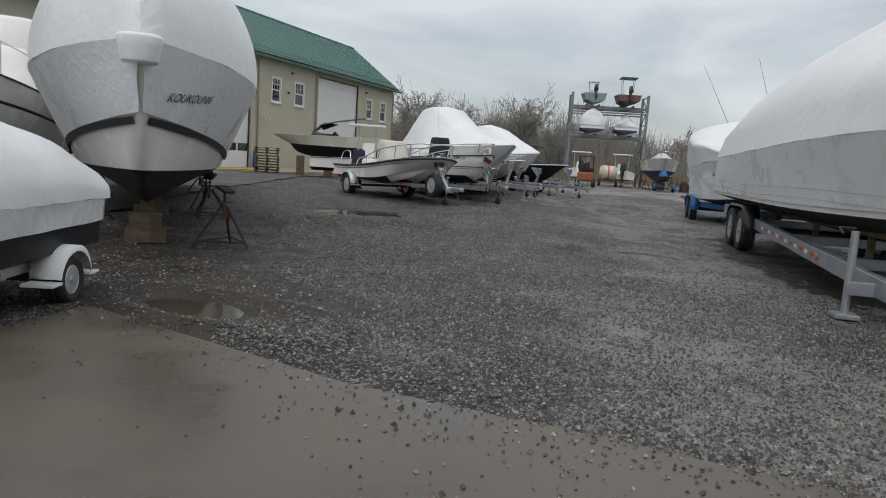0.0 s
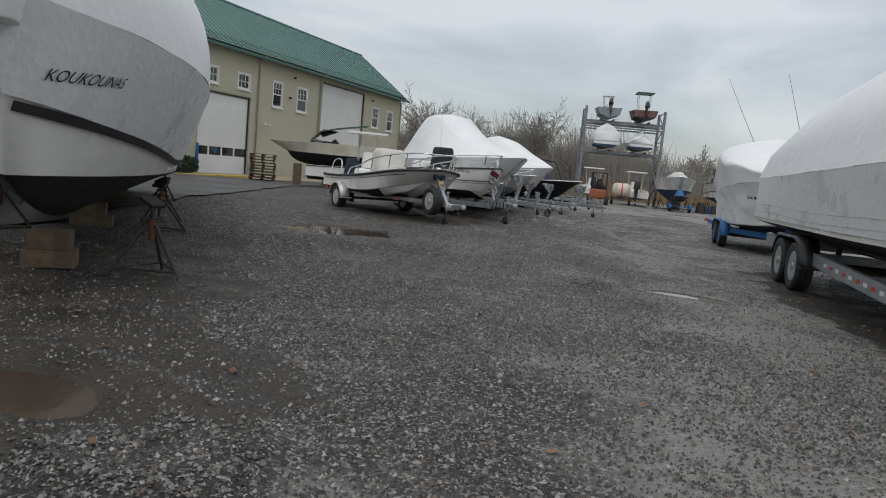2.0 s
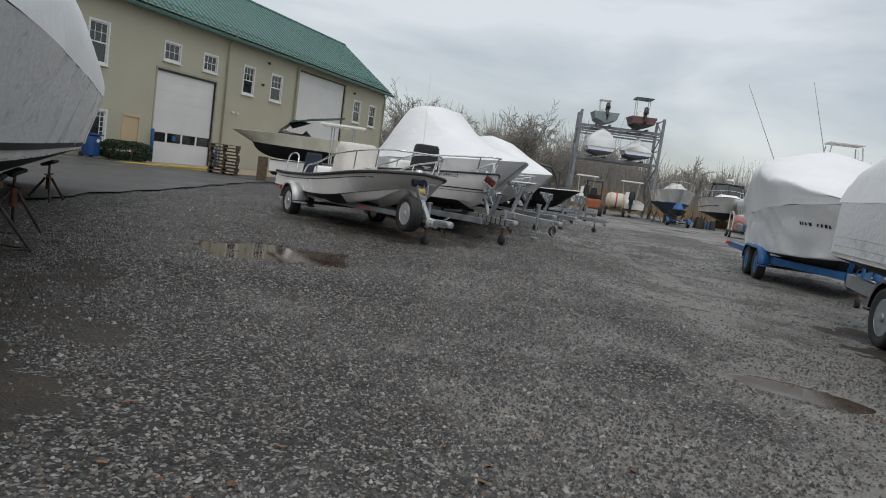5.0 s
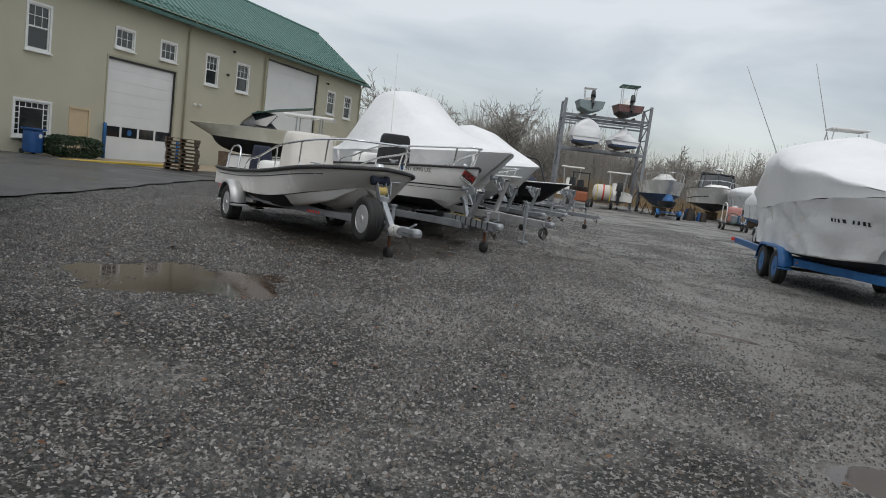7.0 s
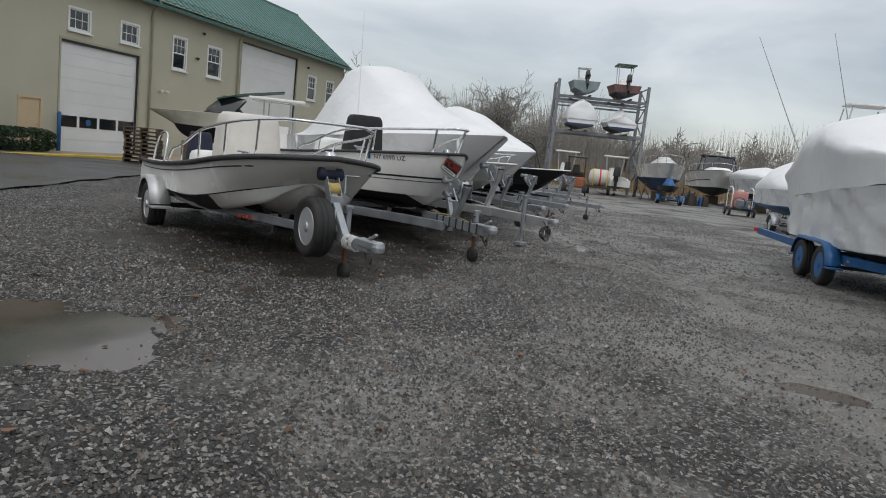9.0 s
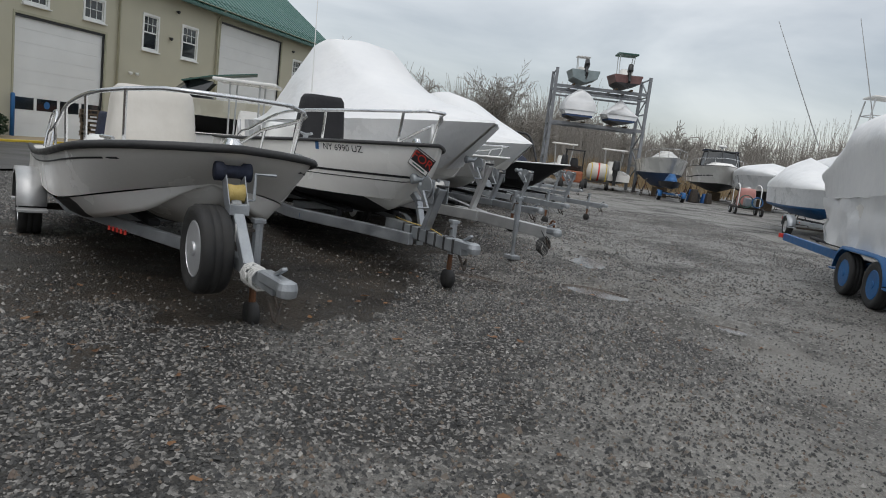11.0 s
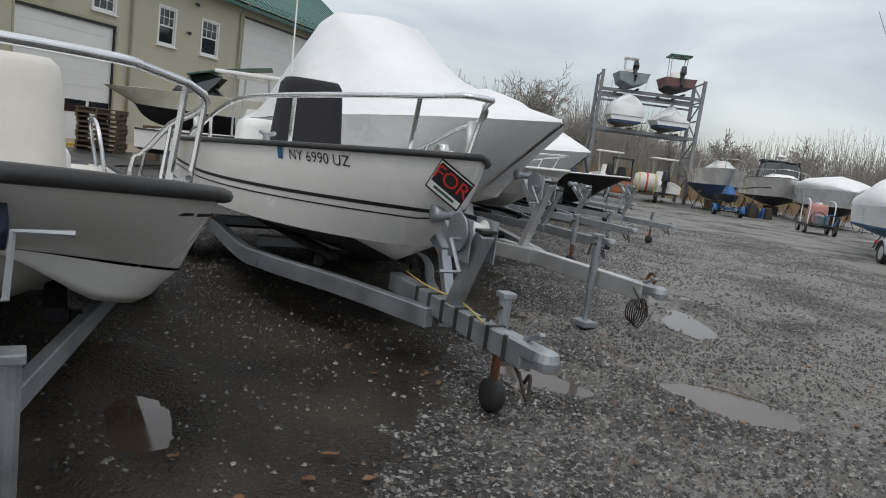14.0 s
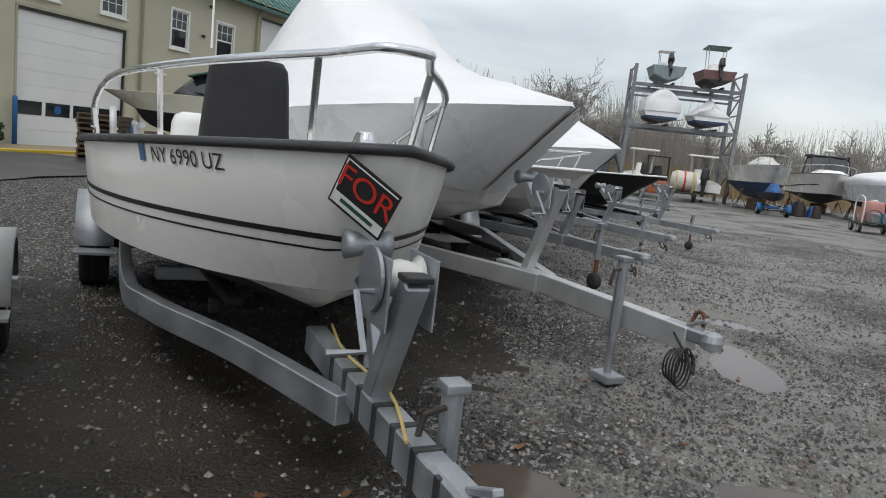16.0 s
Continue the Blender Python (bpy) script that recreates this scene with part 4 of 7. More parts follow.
def wheel(parent, c, r, wide, rim_mat, name="wheel"):
    """A trailer wheel on an axle along y: tyre and rim."""
    m = Matrix.Translation(c) @ Matrix.Rotation(radians(90), 4, "X")
    w = wide / 2
    ri = r * 0.62
    tyre = lathe(bmesh.new(), [(ri, -w * 0.8), (r * 0.8, -w), (r * 0.93, -w * 0.97), (r * 0.99, -w * 0.7), (r, -w * 0.3), (r * 0.985, -w * 0.28), (r * 0.985, -w * 0.2), (r, -w * 0.18), (r, w * 0.18), (r * 0.985, w * 0.2), (r * 0.985, w * 0.28), (r, w * 0.3), (r * 0.99, w * 0.7), (r * 0.93, w * 0.97), (r * 0.8, w), (ri, w * 0.8)], m, 28)
    t = part("wheel", tyre, M_TYRE, parent, smooth=True)
    rim = bmesh.new()
    lathe(rim, [(ri * 1.01, -w * 0.82), (ri * 0.97, -w * 0.86), (ri * 0.9, -w * 0.55), (ri * 0.62, -w * 0.45), (ri * 0.55, -w * 0.6), (ri * 0.3, -w * 0.62), (ri * 0.24, -w * 0.95), (0.01, -w * 0.98)], m, 20)
    lathe(rim, [(ri * 1.01, w * 0.82), (ri * 0.97, w * 0.86), (ri * 0.9, w * 0.55), (ri * 0.62, w * 0.45), (ri * 0.55, w * 0.6), (ri * 0.3, w * 0.62), (ri * 0.24, w * 0.95), (0.01, w * 0.98)], m, 20)
    part("rim", rim, rim_mat, t)
    holes = bmesh.new()
    for k in range(8):
        an = 2 * math.pi * k / 8
        for s in (-1, 1):
            hm = Matrix.Translation((c[0] + ri * 0.76 * math.cos(an), c[1] + s * w * 0.515, c[2] + ri * 0.76 * math.sin(an))) @ Matrix.Rotation(radians(90), 4, "X")
            lathe(holes, [(ri * 0.1, -0.012), (ri * 0.1, 0.012)], hm, 8)
    part("rim_hole", holes, M_BLACKPLASTIC, t)
    return t


def fender(parent, c, r, wide, mat, two=0.0):
    """A mudguard arched over one wheel, or over two that stand apart by two."""
    rows = []
    for k in range(13):
        t = radians(lerp(188, -8, k / 12))
        x = r * math.cos(t) + (two / 2 if math.cos(t) > 0 else -two / 2)
        z = max(0, r * math.sin(t) * 0.94)
        rows.append([(c[0] + x, c[1] - wide / 2, c[2] + z - 0.05), (c[0] + x, c[1] - wide / 2, c[2] + z), (c[0] + x, c[1] + wide / 2, c[2] + z), (c[0] + x, c[1] + wide / 2, c[2] + z - 0.05)])
    bm = grid(rows)
    part("fender", bm, mat, parent, smooth=True)
    for s in (-1, 1):
        part("fender_step", box(bmesh.new(), (c[0] + s * (r + two / 2 + 0.06), c[1], c[2] - 0.03), (0.16, wide, 0.025), 0, 0.006), mat, parent)


def jack(parent, x, y, top, mat, foot=True, caster=False):
    tubeb = bmesh.new()
    tube(tubeb, [(x, y, 0.32), (x, y, top)], 0.034, 10)
    box(tubeb, (x, y, top + 0.012), (0.08, 0.08, 0.03), 0, 0.006)
    j = part("jack", tubeb, mat, parent)
    part("jack_leg", tube(bmesh.new(), [(x, y, 0.06), (x, y, 0.36)], 0.024, 8), M_RUST if caster else mat, j)
    part("jack_handle", tube(bmesh.new(), [(x, y, top - 0.05), (x + 0.05, y - 0.11, top - 0.05), (x + 0.05, y - 0.13, top - 0.14)], 0.011, 6), M_DARKSTEEL, j)
    if caster:
        part("jack_wheel", lathe(bmesh.new(), [(0.03, -0.035), (0.085, -0.03), (0.09, 0), (0.085, 0.03), (0.03, 0.035)], Matrix.Translation((x, y, 0.088)) @ Matrix.Rotation(radians(90), 4, "X"), 18), M_TYRE, j, smooth=True)
    else:
        part("jack_foot", box(bmesh.new(), (x, y, 0.035), (0.17, 0.14, 0.05), 0, 0.012), mat, j)


def winch(parent, x, z0, z1, lean, mat, back=0.0):
    """A winch post on the tongue, with its roller, drum and crank."""
    post = bmesh.new()
    beam(post, (x, 0, z0), (x + lean, 0, z1), 0.075, 0.075)
    p = part("winch_post", post, mat, parent)
    arm = bmesh.new()
    beam(arm, (x + lean * 0.55, 0, lerp(z0, z1, 0.55)), (x + lean - 0.42, 0, z1 - 0.02), 0.06, 0.07)
    part("bow_arm", arm, mat, parent)
    roll = lathe(bmesh.new(), [(0.02, -0.085), (0.052, -0.08), (0.044, -0.04), (0.032, 0), (0.044, 0.04), (0.052, 0.08), (0.02, 0.085)], Matrix.Translation((x + lean - 0.45, 0, z1 + 0.03)) @ Matrix.Rotation(radians(90), 4, "X"), 18)
    part("bow_roller", roll, M_GALV, p, smooth=True)
    plate = bmesh.new()
    for s in (-1, 1):
        box(plate, (x + lean - 0.12, s * 0.075, z1 - 0.05), (0.22, 0.008, 0.22), 0, 0.003)
    w = part("winch", plate, mat, p)
    m = Matrix.Translation((x + lean - 0.13, 0, z1 - 0.02)) @ Matrix.Rotation(radians(90), 4, "X")
    part("drum", lathe(bmesh.new(), [(0.03, -0.066), (0.075, -0.064), (0.05, -0.05), (0.062, 0), (0.05, 0.05), (0.075, 0.064), (0.03, 0.066)], m, 16), M_HULLGREY, w, "winch strap on its drum", True)
    m = Matrix.Translation((x + lean - 0.13, -0.09, z1 - 0.02)) @ Matrix.Rotation(radians(90), 4, "X")
    part("gear", lathe(bmesh.new(), [(0.015, -0.006), (0.10, -0.006), (0.10, 0.006), (0.015, 0.006)], m, 28), M_GALV, w)
    part("crank", tube(bmesh.new(), [(x + lean - 0.08, -0.09, z1 - 0.05), (x + lean - 0.08, -0.15, z1 - 0.05), (x + lean + 0.06, -0.16, z1 - 0.19), (x + lean + 0.06, -0.27, z1 - 0.19)], 0.011, 6), M_GALV, w)
    cap = box(bmesh.new(), (x + lean, 0, z1 + 0.01), (0.085, 0.085, 0.02), 0, 0.005)
    part("post_cap", cap, M_BLACKPLASTIC, p)


def trailer(m, label, axle, width, joint, rail, mat=M_GALV, z=0.5, r=0.31, axles=1, gap=0.78, rear=1.1, fender_mat=None, rim=M_STEELRIM, curved=False, jack_at=0.5, jack_side=0.0, caster=True, winch_at=None, winch_top=1.0, winch_lean=0.28, tongue_z=None, under=0.0, group="boat trailers", jack_up=None):
    """A boat trailer; x forward, its coupler at x = 0. axle, joint: metres behind the coupler."""
    t = thing("boat_trailer", m, label, "boat trailer", group)
    w = width / 2 - 0.2
    tz = z if tongue_z is None else tongue_z
    part("tongue", beam(bmesh.new(), (-0.12, 0, tz), (-joint - 0.5, 0, z), rail, rail * 1.35), mat, t)
    for s in (-1, 1):
        bm = bmesh.new()
        if curved:
            line = bend([(-joint + 0.12, s * 0.05, z - under), (-joint - 0.6, s * w * 0.42, z - under), (-joint - 1.3, s * w * 0.86, z - under), (-joint - 1.9, s * w, z - under), (-axle - rear, s * w, z - under * 0.5)], 5)
        else:
            line = [(-joint + 0.1, s * 0.05, z), (-lerp(joint, axle, 0.62), s * w, z), (-axle - rear, s * w, z)]
        bar(bm, line, rail * 0.8, rail * 1.35)
        part("side_rail", bm, mat, t)
    for f in (0.55, 0.85, 1.25):
        x = -lerp(joint, axle, f)
        ww = w if f > 0.6 else w * 0.8
        part("crossmember", beam(bmesh.new(), (x, -ww, z - 0.02), (x, ww, z - 0.02), 0.06, 0.08), mat, t)
    for s in (-1, 1):
        bm = beam(bmesh.new(), (-joint - 0.9, s * 0.28, z + 0.06), (-axle - rear, s * 0.45, z + 0.05), 0.09, 0.05, 0.012)
        for x in (-joint - 1.0, -axle, -axle - rear + 0.1):
            beam(bm, (x, s * 0.36, z - 0.02), (x, s * 0.36, z + 0.05), 0.05, 0.05)
        part("bunk", bm, M_CANVAS, t, "black carpeted bunk")
    tx = [(-axle + gap * (k - (axles - 1) / 2)) for k in range(axles)]
    for x in tx:
        part("axle", beam(bmesh.new(), (x, -width / 2, r), (x, width / 2, r), 0.06, 0.06), M_DARKSTEEL, t)
        for s in (-1, 1):
            wheel(t, (x, s * width / 2, r), r, 0.2, rim)
    for s in (-1, 1):
        fender(t, (-axle, s * width / 2, r + 0.04), r + 0.07, 0.25, fender_mat or mat, gap * (axles - 1))
        part("tail_light", box(bmesh.new(), (-axle - rear - 0.03, s * (w + 0.05), z + 0.02), (0.05, 0.16, 0.09), 0, 0.01), M_RED, t)
        part("side_marker", box(bmesh.new(), (-axle + 0.6 + gap * (axles - 1) / 2, s * (w + rail * 0.42), z), (0.06, 0.02, 0.03), 0, 0.004), M_ORANGE, t)
    cp = bmesh.new()
    beam(cp, (-0.32, 0, tz + 0.03), (0.0, 0, tz + 0.035), 0.085, 0.075, 0.012)
    lathe(cp, [(0.03, -0.05), (0.055, -0.04), (0.06, 0.0), (0.05, 0.035), (0.02, 0.05)], Matrix.Translation((0.02, 0, tz + 0.03)), 14)
    beam(cp, (-0.16, 0, tz + 0.07), (-0.03, 0, tz + 0.13), 0.03, 0.02, 0.004)
    part("coupler", cp, M_GALV, t, smooth=False)
    chain = bmesh.new()
    tube(chain, bend([(-0.3, 0.04, tz - 0.05), (-0.2, 0.05, tz - 0.15), (-0.12, 0.03, tz - 0.09), (-0.04, -0.03, tz - 0.17), (-0.1, -0.05, tz - 0.06)], 5), 0.009, 5)
    part("safety_chain", chain, M_DARKSTEEL, t)
    if jack_at is not None:
        jack(t, -jack_at, jack_side, tz + (jack_up or (0.26 if caster else 0.34)), M_GALV if mat is M_ALU else mat, caster=caster)
    if winch_at is not None:
        winch(t, -winch_at, z + 0.03, winch_top, winch_lean, mat)
    return t


def outboard(boat, x, y, z, s, mat, tilt=0.0, part_name="outboard_motor"):
    """An outboard motor hung on a transom at x, its cowl on top."""
    m = Matrix.Translation((x, y, z)) @ Matrix.Rotation(radians(tilt), 4, "Y") @ Matrix.Diagonal((s, s, s, 1))
    cowl = rounded((-0.25, 0, 0.25), (0.62, 0.42, 0.55), 0.78)
    bmesh.ops.transform(cowl, matrix=m, verts=cowl.verts)
    c = part(part_name, cowl, mat, boat, smooth=True)
    leg = bmesh.new()
    box(leg, (-0.22, 0, -0.15), (0.26, 0.16, 0.85), 0, 0.03)
    box(leg, (-0.05, 0, 0.1), (0.25, 0.26, 0.3), 0, 0.03)
    box(leg, (-0.25, 0, -0.55), (0.42, 0.2, 0.03), 0, 0.01)
    lathe(leg, [(0.01, -0.32), (0.06, -0.2), (0.07, 0.05), (0.04, 0.25)], Matrix.Translation((-0.22, 0, -0.75)) @ Matrix.Rotation(radians(90), 4, "Y"), 12)
    box(leg, (-0.2, 0, -0.88), (0.16, 0.02, 0.2), 0, 0.005)
    bmesh.ops.transform(leg, matrix=m, verts=leg.verts)
    part("motor_leg", leg, M_BLACKPLASTIC, c, smooth=False)
    return c


def bow_rail(boat, hull, s0, s1, rise, rise0, posts, inset=0.06, r=0.016, mid=None):
    """A stainless rail round the bow on stanchions."""
    bm = bmesh.new()
    line = []
    for i in range(15):
        s = lerp(s0, s1, i / 14)
        x, y, z = hull.side(s, 1)
        h = lerp(rise0, rise, ease(i / 7))
        line.append((x, max(0.09, y - inset), z + h))
    ex, ey, ez = line[-1]
    nose = [(ex + ey * 0.55 * math.sin(q), ey * math.cos(q), ez) for q in np.linspace(0.25, math.pi - 0.25, 9)]
    x0, y0, z0 = hull.side(s0, 1)
    root = [(x0 - 0.28, y0 - inset, z0 + 0.02), (x0 - 0.2, y0 - inset, z0 + rise0 * 0.55), (x0 - 0.1, y0 - inset, z0 + rise0 * 0.88)]
    full = root + line
    path = full + nose + [(x, -y, z) for x, y, z in reversed(full)]
    tube(bm, path, r, 8)
    rail = part("bow_rail", bm, M_CHROME, boat, "polished stainless tube rail", True)
    for s in posts:
        x, y, z = hull.side(s, 1)
        k = (s - s0) / (s1 - s0)
        h = lerp(rise0, rise, ease(k * 2))
        for sg in (1, -1):
            part("stanchion", tube(bmesh.new(), [(x - 0.1, sg * (y - inset - 0.02), z), (x, sg * max(0.09, y - inset), z + h)], r * 0.8, 6), M_CHROME, rail)
    return rail


def at_ground(x, y, heading):
    return pose(x, y, slope(x, y), 0, 0, heading)


# open white skiff with the long bow rail
b1 = thing("open_motorboat", at_ground(-0.115, 17.15, -55), "white open motorboat with black rub rail and beige console cover", "boat", "boats in the row")
h1 = TunnelHull(4.7, 1.78, 0.40, 0.50, 0.77, 1.13, 0.55, 0.9, 8.0, 0.95, 5.0, 0.03, 0.56, 1.3)
h1.strips = 14
s1_ = h1.build(b1, M_GEL, M_ANTI, M_GEL, M_RUB, 0.34, fore=0.74)
bow_rail(b1, h1, 0.38, 0.94, 0.36, 0.20, (0.46, 0.62, 0.80, 0.9), 0.09)
part("console_cover", rounded((-2.6, 0, 0.62), (0.72, 0.80, 0.90), 0.86, 24, 5.0, -0.05), M_BEIGECOVER, b1, "beige vinyl console cover", True)
part("seat", rounded((-3.45, 0, 0.58), (0.5, 0.95, 0.42), 0.95, 20, 6), M_WHITEPLASTIC, b1, "white cushioned seat", True)
for sg in (1, -1):
    part("grab_rail", tube(bmesh.new(), bend([(-4.5, sg * 0.72, 0.75), (-4.52, sg * 0.66, 1.08), (-4.3, sg * 0.64, 1.18), (-3.95, sg * 0.66, 1.12), (-3.85, sg * 0.72, 0.77)], 5), 0.016, 8), M_CHROME, b1, "polished stainless grab rail", True)
outboard(b1, -4.62, 0, 0.55, 0.85, M_NAVY)
marks = bmesh.new()
for k in range(7):
    if k != 2:
        box(marks, (-0.2 + 0.068 * k, 0, 0), (0.034, 0.062, 0.01))
for v in marks.verts:
    v.co.z = 0
bmesh.ops.remove_doubles(marks, verts=marks.verts, dist=0.0005)
written(b1, s1_, marks, (-2.35, 0.84), M_INK, -1, 2, "registration_bars", 0.006)
for sg in (1, -1):
    cl = bmesh.new()
    x, y, z = h1.side(0.86, 1)
    tube(cl, [(x - 0.1, sg * (y - 0.1), z + 0.06), (x + 0.1, sg * (y - 0.14), z + 0.06)], 0.014, 6)
    tube(cl, [(x, sg * (y - 0.12), z), (x, sg * (y - 0.12), z + 0.06)], 0.016, 6)
    part("cleat", cl, M_CHROME, b1)
part("bow_light", rounded((-0.16, 0, 1.12), (0.20, 0.13, 0.07), 0.6), M_CHROME, b1, smooth=True)
for sg in (-1, 1):
    stripe(b1, s1_, np.linspace(-4.5, -0.5, 30), [h1.top((x + 4.7) / 4.7) - 0.085 for x in np.linspace(-4.5, -0.5, 30)], 0.012, M_INK, sg)
t1 = trailer(at_ground(0.43, 16.37, -55), "galvanised boat trailer with a spare wheel, under the open motorboat", 4.28, 1.85, 1.0, 0.062, M_GALV, 0.46, 0.29, 1, fender_mat=M_ALU, jack_at=0.86, jack_side=0.13, tongue_z=0.44, rear=1.0)
wheel(t1, (-0.98, -0.155, 0.50), 0.29, 0.2, M_STEELRIM)
part("spare_bracket", beam(bmesh.new(), (-0.98, -0.15, 0.50), (-0.98, 0.0, 0.47), 0.05, 0.06), M_GALV, t1)
post = part("winch_post", beam(bmesh.new(), (-0.62, 0, 0.46), (-0.97, 0, 0.82), 0.07, 0.07), M_GALV, t1)
part("label", box(bmesh.new(), (-0.79, -0.0375, 0.64), (0.025, 0.003, 0.11), 0, 0), M_WHITEPLASTIC, post, "white paper label")
cheeks = bmesh.new()
for sg in (-1, 1):
    beam(cheeks, (-0.90, sg * 0.06, 0.76), (-1.02, sg * 0.06, 0.96), 0.006, 0.09, 0)
box(cheeks, (-0.89, 0, 0.775), (0.07, 0.13, 0.07), 0, 0.006)
part("winch", cheeks, M_GALV, post)
part("drum", lathe(bmesh.new(), [(0.03, -0.055), (0.062, -0.052), (0.052, 0.0), (0.062, 0.052), (0.03, 0.055)], Matrix.Translation((-0.97, 0, 0.87)) @ Matrix.Rotation(radians(90), 4, "X"), 18), M_CORD, post, "yellowed strap on the winch drum", True)
part("crank", tube(bmesh.new(), [(-0.95, 0.07, 0.83), (-0.95, 0.12, 0.83), (-0.98, 0.13, 1.0), (-0.98, 0.27, 1.0)], 0.011, 6), M_GALV, post)
part("bow_roller", lathe(bmesh.new(), [(0.02, -0.12), (0.062, -0.115), (0.062, -0.07), (0.042, -0.05), (0.042, 0.05), (0.062, 0.07), (0.062, 0.115), (0.02, 0.12)], Matrix.Translation((-1.05, 0, 1.0)) @ Matrix.Rotation(radians(90), 4, "X"), 18), M_NAVY, post, "dark blue rubber bow roller", True)
for k in range(5):
    part("maker_mark", box(bmesh.new(), (-1.72 - 0.05 * k, -0.51 - 0.018 * k, 0.47), (0.034, 0.012, 0.03), 0, 0), M_RED, t1, "red maker's mark")
bm = bmesh.new()
for k in range(7):
    an = k * 0.9
    tube(bm, [(-0.50 + 0.03 * k - 0.06, 0.065 * math.cos(an + q), 0.43 + 0.066 * math.sin(an + q)) for q in np.linspace(0, 6.0, 9)], 0.008, 5)
part("rope", bm, M_HULLGREY, t1, "rope wound round the tongue", True)

# white centre-console boat for sale
b2 = thing("centre_console_boat", at_ground(1.086, 19.214, -59), "white centre-console boat with black stripes and a for-sale sign", "boat", "boats in the row")
h2 = Hull(5.1, 2.0, 0.44, 0.67, 1.05, 1.29, 0.62, 1.0, 2.3, 0.95, 2.1, 0.0, 0.06, 1.45)
s2_ = h2.build(b2, M_GEL, M_ANTI, M_GEL, M_RUB, 0.42, 0.18, fore=0.9)
bow_rail(b2, h2, 0.36, 0.98, 0.31, 0.10, (0.50, 0.76, 0.93), 0.05, 0.017)
part("console_cover", rounded((-3.2, 0, 0.7), (0.60, 0.66, 1.05), 0.82, 24, 3.8, 0.04), M_CANVAS, b2, "black canvas console cover", True)
part("cooler_seat", rounded((-4.1, 0, 0.75), (0.5, 0.9, 0.6), 0.95, 20, 6), M_WHITEPLASTIC, b2, "white cooler seat", True)
for sx, sg in ((-3.9, -1), (-0.62, 1)):
    s = (sx + 5.1) / 5.1
    x, y, z = h2.side(s, 1)
    part("rod_holder", tube(bmesh.new(), [(x, sg * (y - 0.13), z), (x - 0.04, sg * (y - 0.12), z + 0.25)], 0.026, 10), M_ALU, b2, smooth=True)
for sg in (1, -1):
    cl = bmesh.new()
    x, y, z = h2.side(0.69, 1)
    tube(cl, bend([(x - 0.13, sg * (y - 0.09), z + 0.075), (x, sg * (y - 0.1), z + 0.06), (x + 0.13, sg * (y - 0.12), z + 0.075)], 3), 0.015, 6)
    for q in (-0.04, 0.04):
        tube(cl, [(x + q, sg * (y - 0.1), z + 0.005), (x + q, sg * (y - 0.1), z + 0.065)], 0.016, 6)
    part("cleat", cl, M_GALV, b2)
part("nav_light", rounded((-0.42, 0, 1.29), (0.12, 0.07, 0.045), 0.7), M_CHROME, b2, smooth=True)
part("antenna", tube(bmesh.new(), [(-2.75, -0.3, 1.76), (-2.85, -0.3, 3.3)], 0.008, 6, r2=0.003), M_WHITEPLASTIC, b2)
for sg in (-1, 1):
    xr = np.linspace(-5.0, -0.28, 34)
    stripe(b2, s2_, xr, [0.84 + 0.12 * ((x + 5.1) / 5.1) ** 2 for x in xr], 0.022, M_INK, sg)
    stripe(b2, s2_, xr, [0.795 + 0.12 * ((x + 5.1) / 5.1) ** 2 for x in xr], 0.009, M_INK, sg)
written(b2, s2_, letters("NY 6990 UZ", 0.088, 1.02), (-0.93, 1.155), M_INK, -1, 2.0, "registration")
written(b2, s2_, grid([[(-0.024, -0.037, 0), (0.024, -0.037, 0)], [(-0.024, 0.037, 0), (0.024, 0.037, 0)]]), (-1.25, 1.15), M_BLUESTEEL, -1, 0, "sticker")


def plate(w, h, n=8):
    return grid([[(lerp(-w / 2, w / 2, i / n), lerp(-h / 2, h / 2, j / n), 0) for i in range(n + 1)] for j in range(n + 1)])


# the board hangs flat against the bow, tilted towards the stem
aft_, fore_, over_ = on_skin(s2_, [(-0.42, 0, 1.10), (-0.26, 0, 1.10), (-0.34, 0, 1.20)], (0, 1, 0), 0)
U_ = (fore_ - aft_).normalized()
N_ = U_.cross(over_ - aft_).normalized()
V_ = N_.cross(U_)
mid_ = (fore_ + aft_) / 2 + N_ * 0.03 + U_ * 0.23 + V_ * 0.035
board_m = Matrix(((U_.x, V_.x, N_.x, mid_.x), (U_.y, V_.y, N_.y, mid_.y), (U_.z, V_.z, N_.z, mid_.z), (0, 0, 0, 1))) @ Matrix.Rotation(radians(-33), 4, "Z")


def on_board(name, bm, mat, parent, x, y, lift):
    bmesh.ops.transform(bm, matrix=board_m @ Matrix.Translation((x, y, lift)), verts=bm.verts)
    return part(name, bm, mat, parent)


sign_ = on_board("for_sale_sign", box(bmesh.new(), (0, 0, 0), (0.225, 0.20, 0.005), 0, 0.001), M_INK, b2, 0, 0, 0)
on_board("sign_border", plate(0.212, 0.045, 2), M_WHITEPLASTIC, sign_, 0, -0.066, 0.004)
on_board("sign_border", plate(0.212, 0.006, 2), M_WHITEPLASTIC, sign_, 0, 0.088, 0.004)
on_board("sign_border", plate(0.006, 0.18, 2), M_WHITEPLASTIC, sign_, -0.103, 0, 0.004)
on_board("sign_bar", plate(0.14, 0.016, 2), M_GUTTER, sign_, 0, -0.064, 0.0055)
on_board("lettering", letters("FOR", 0.125, 0.95), M_RED, sign_, 0.002, 0.022, 0.005)
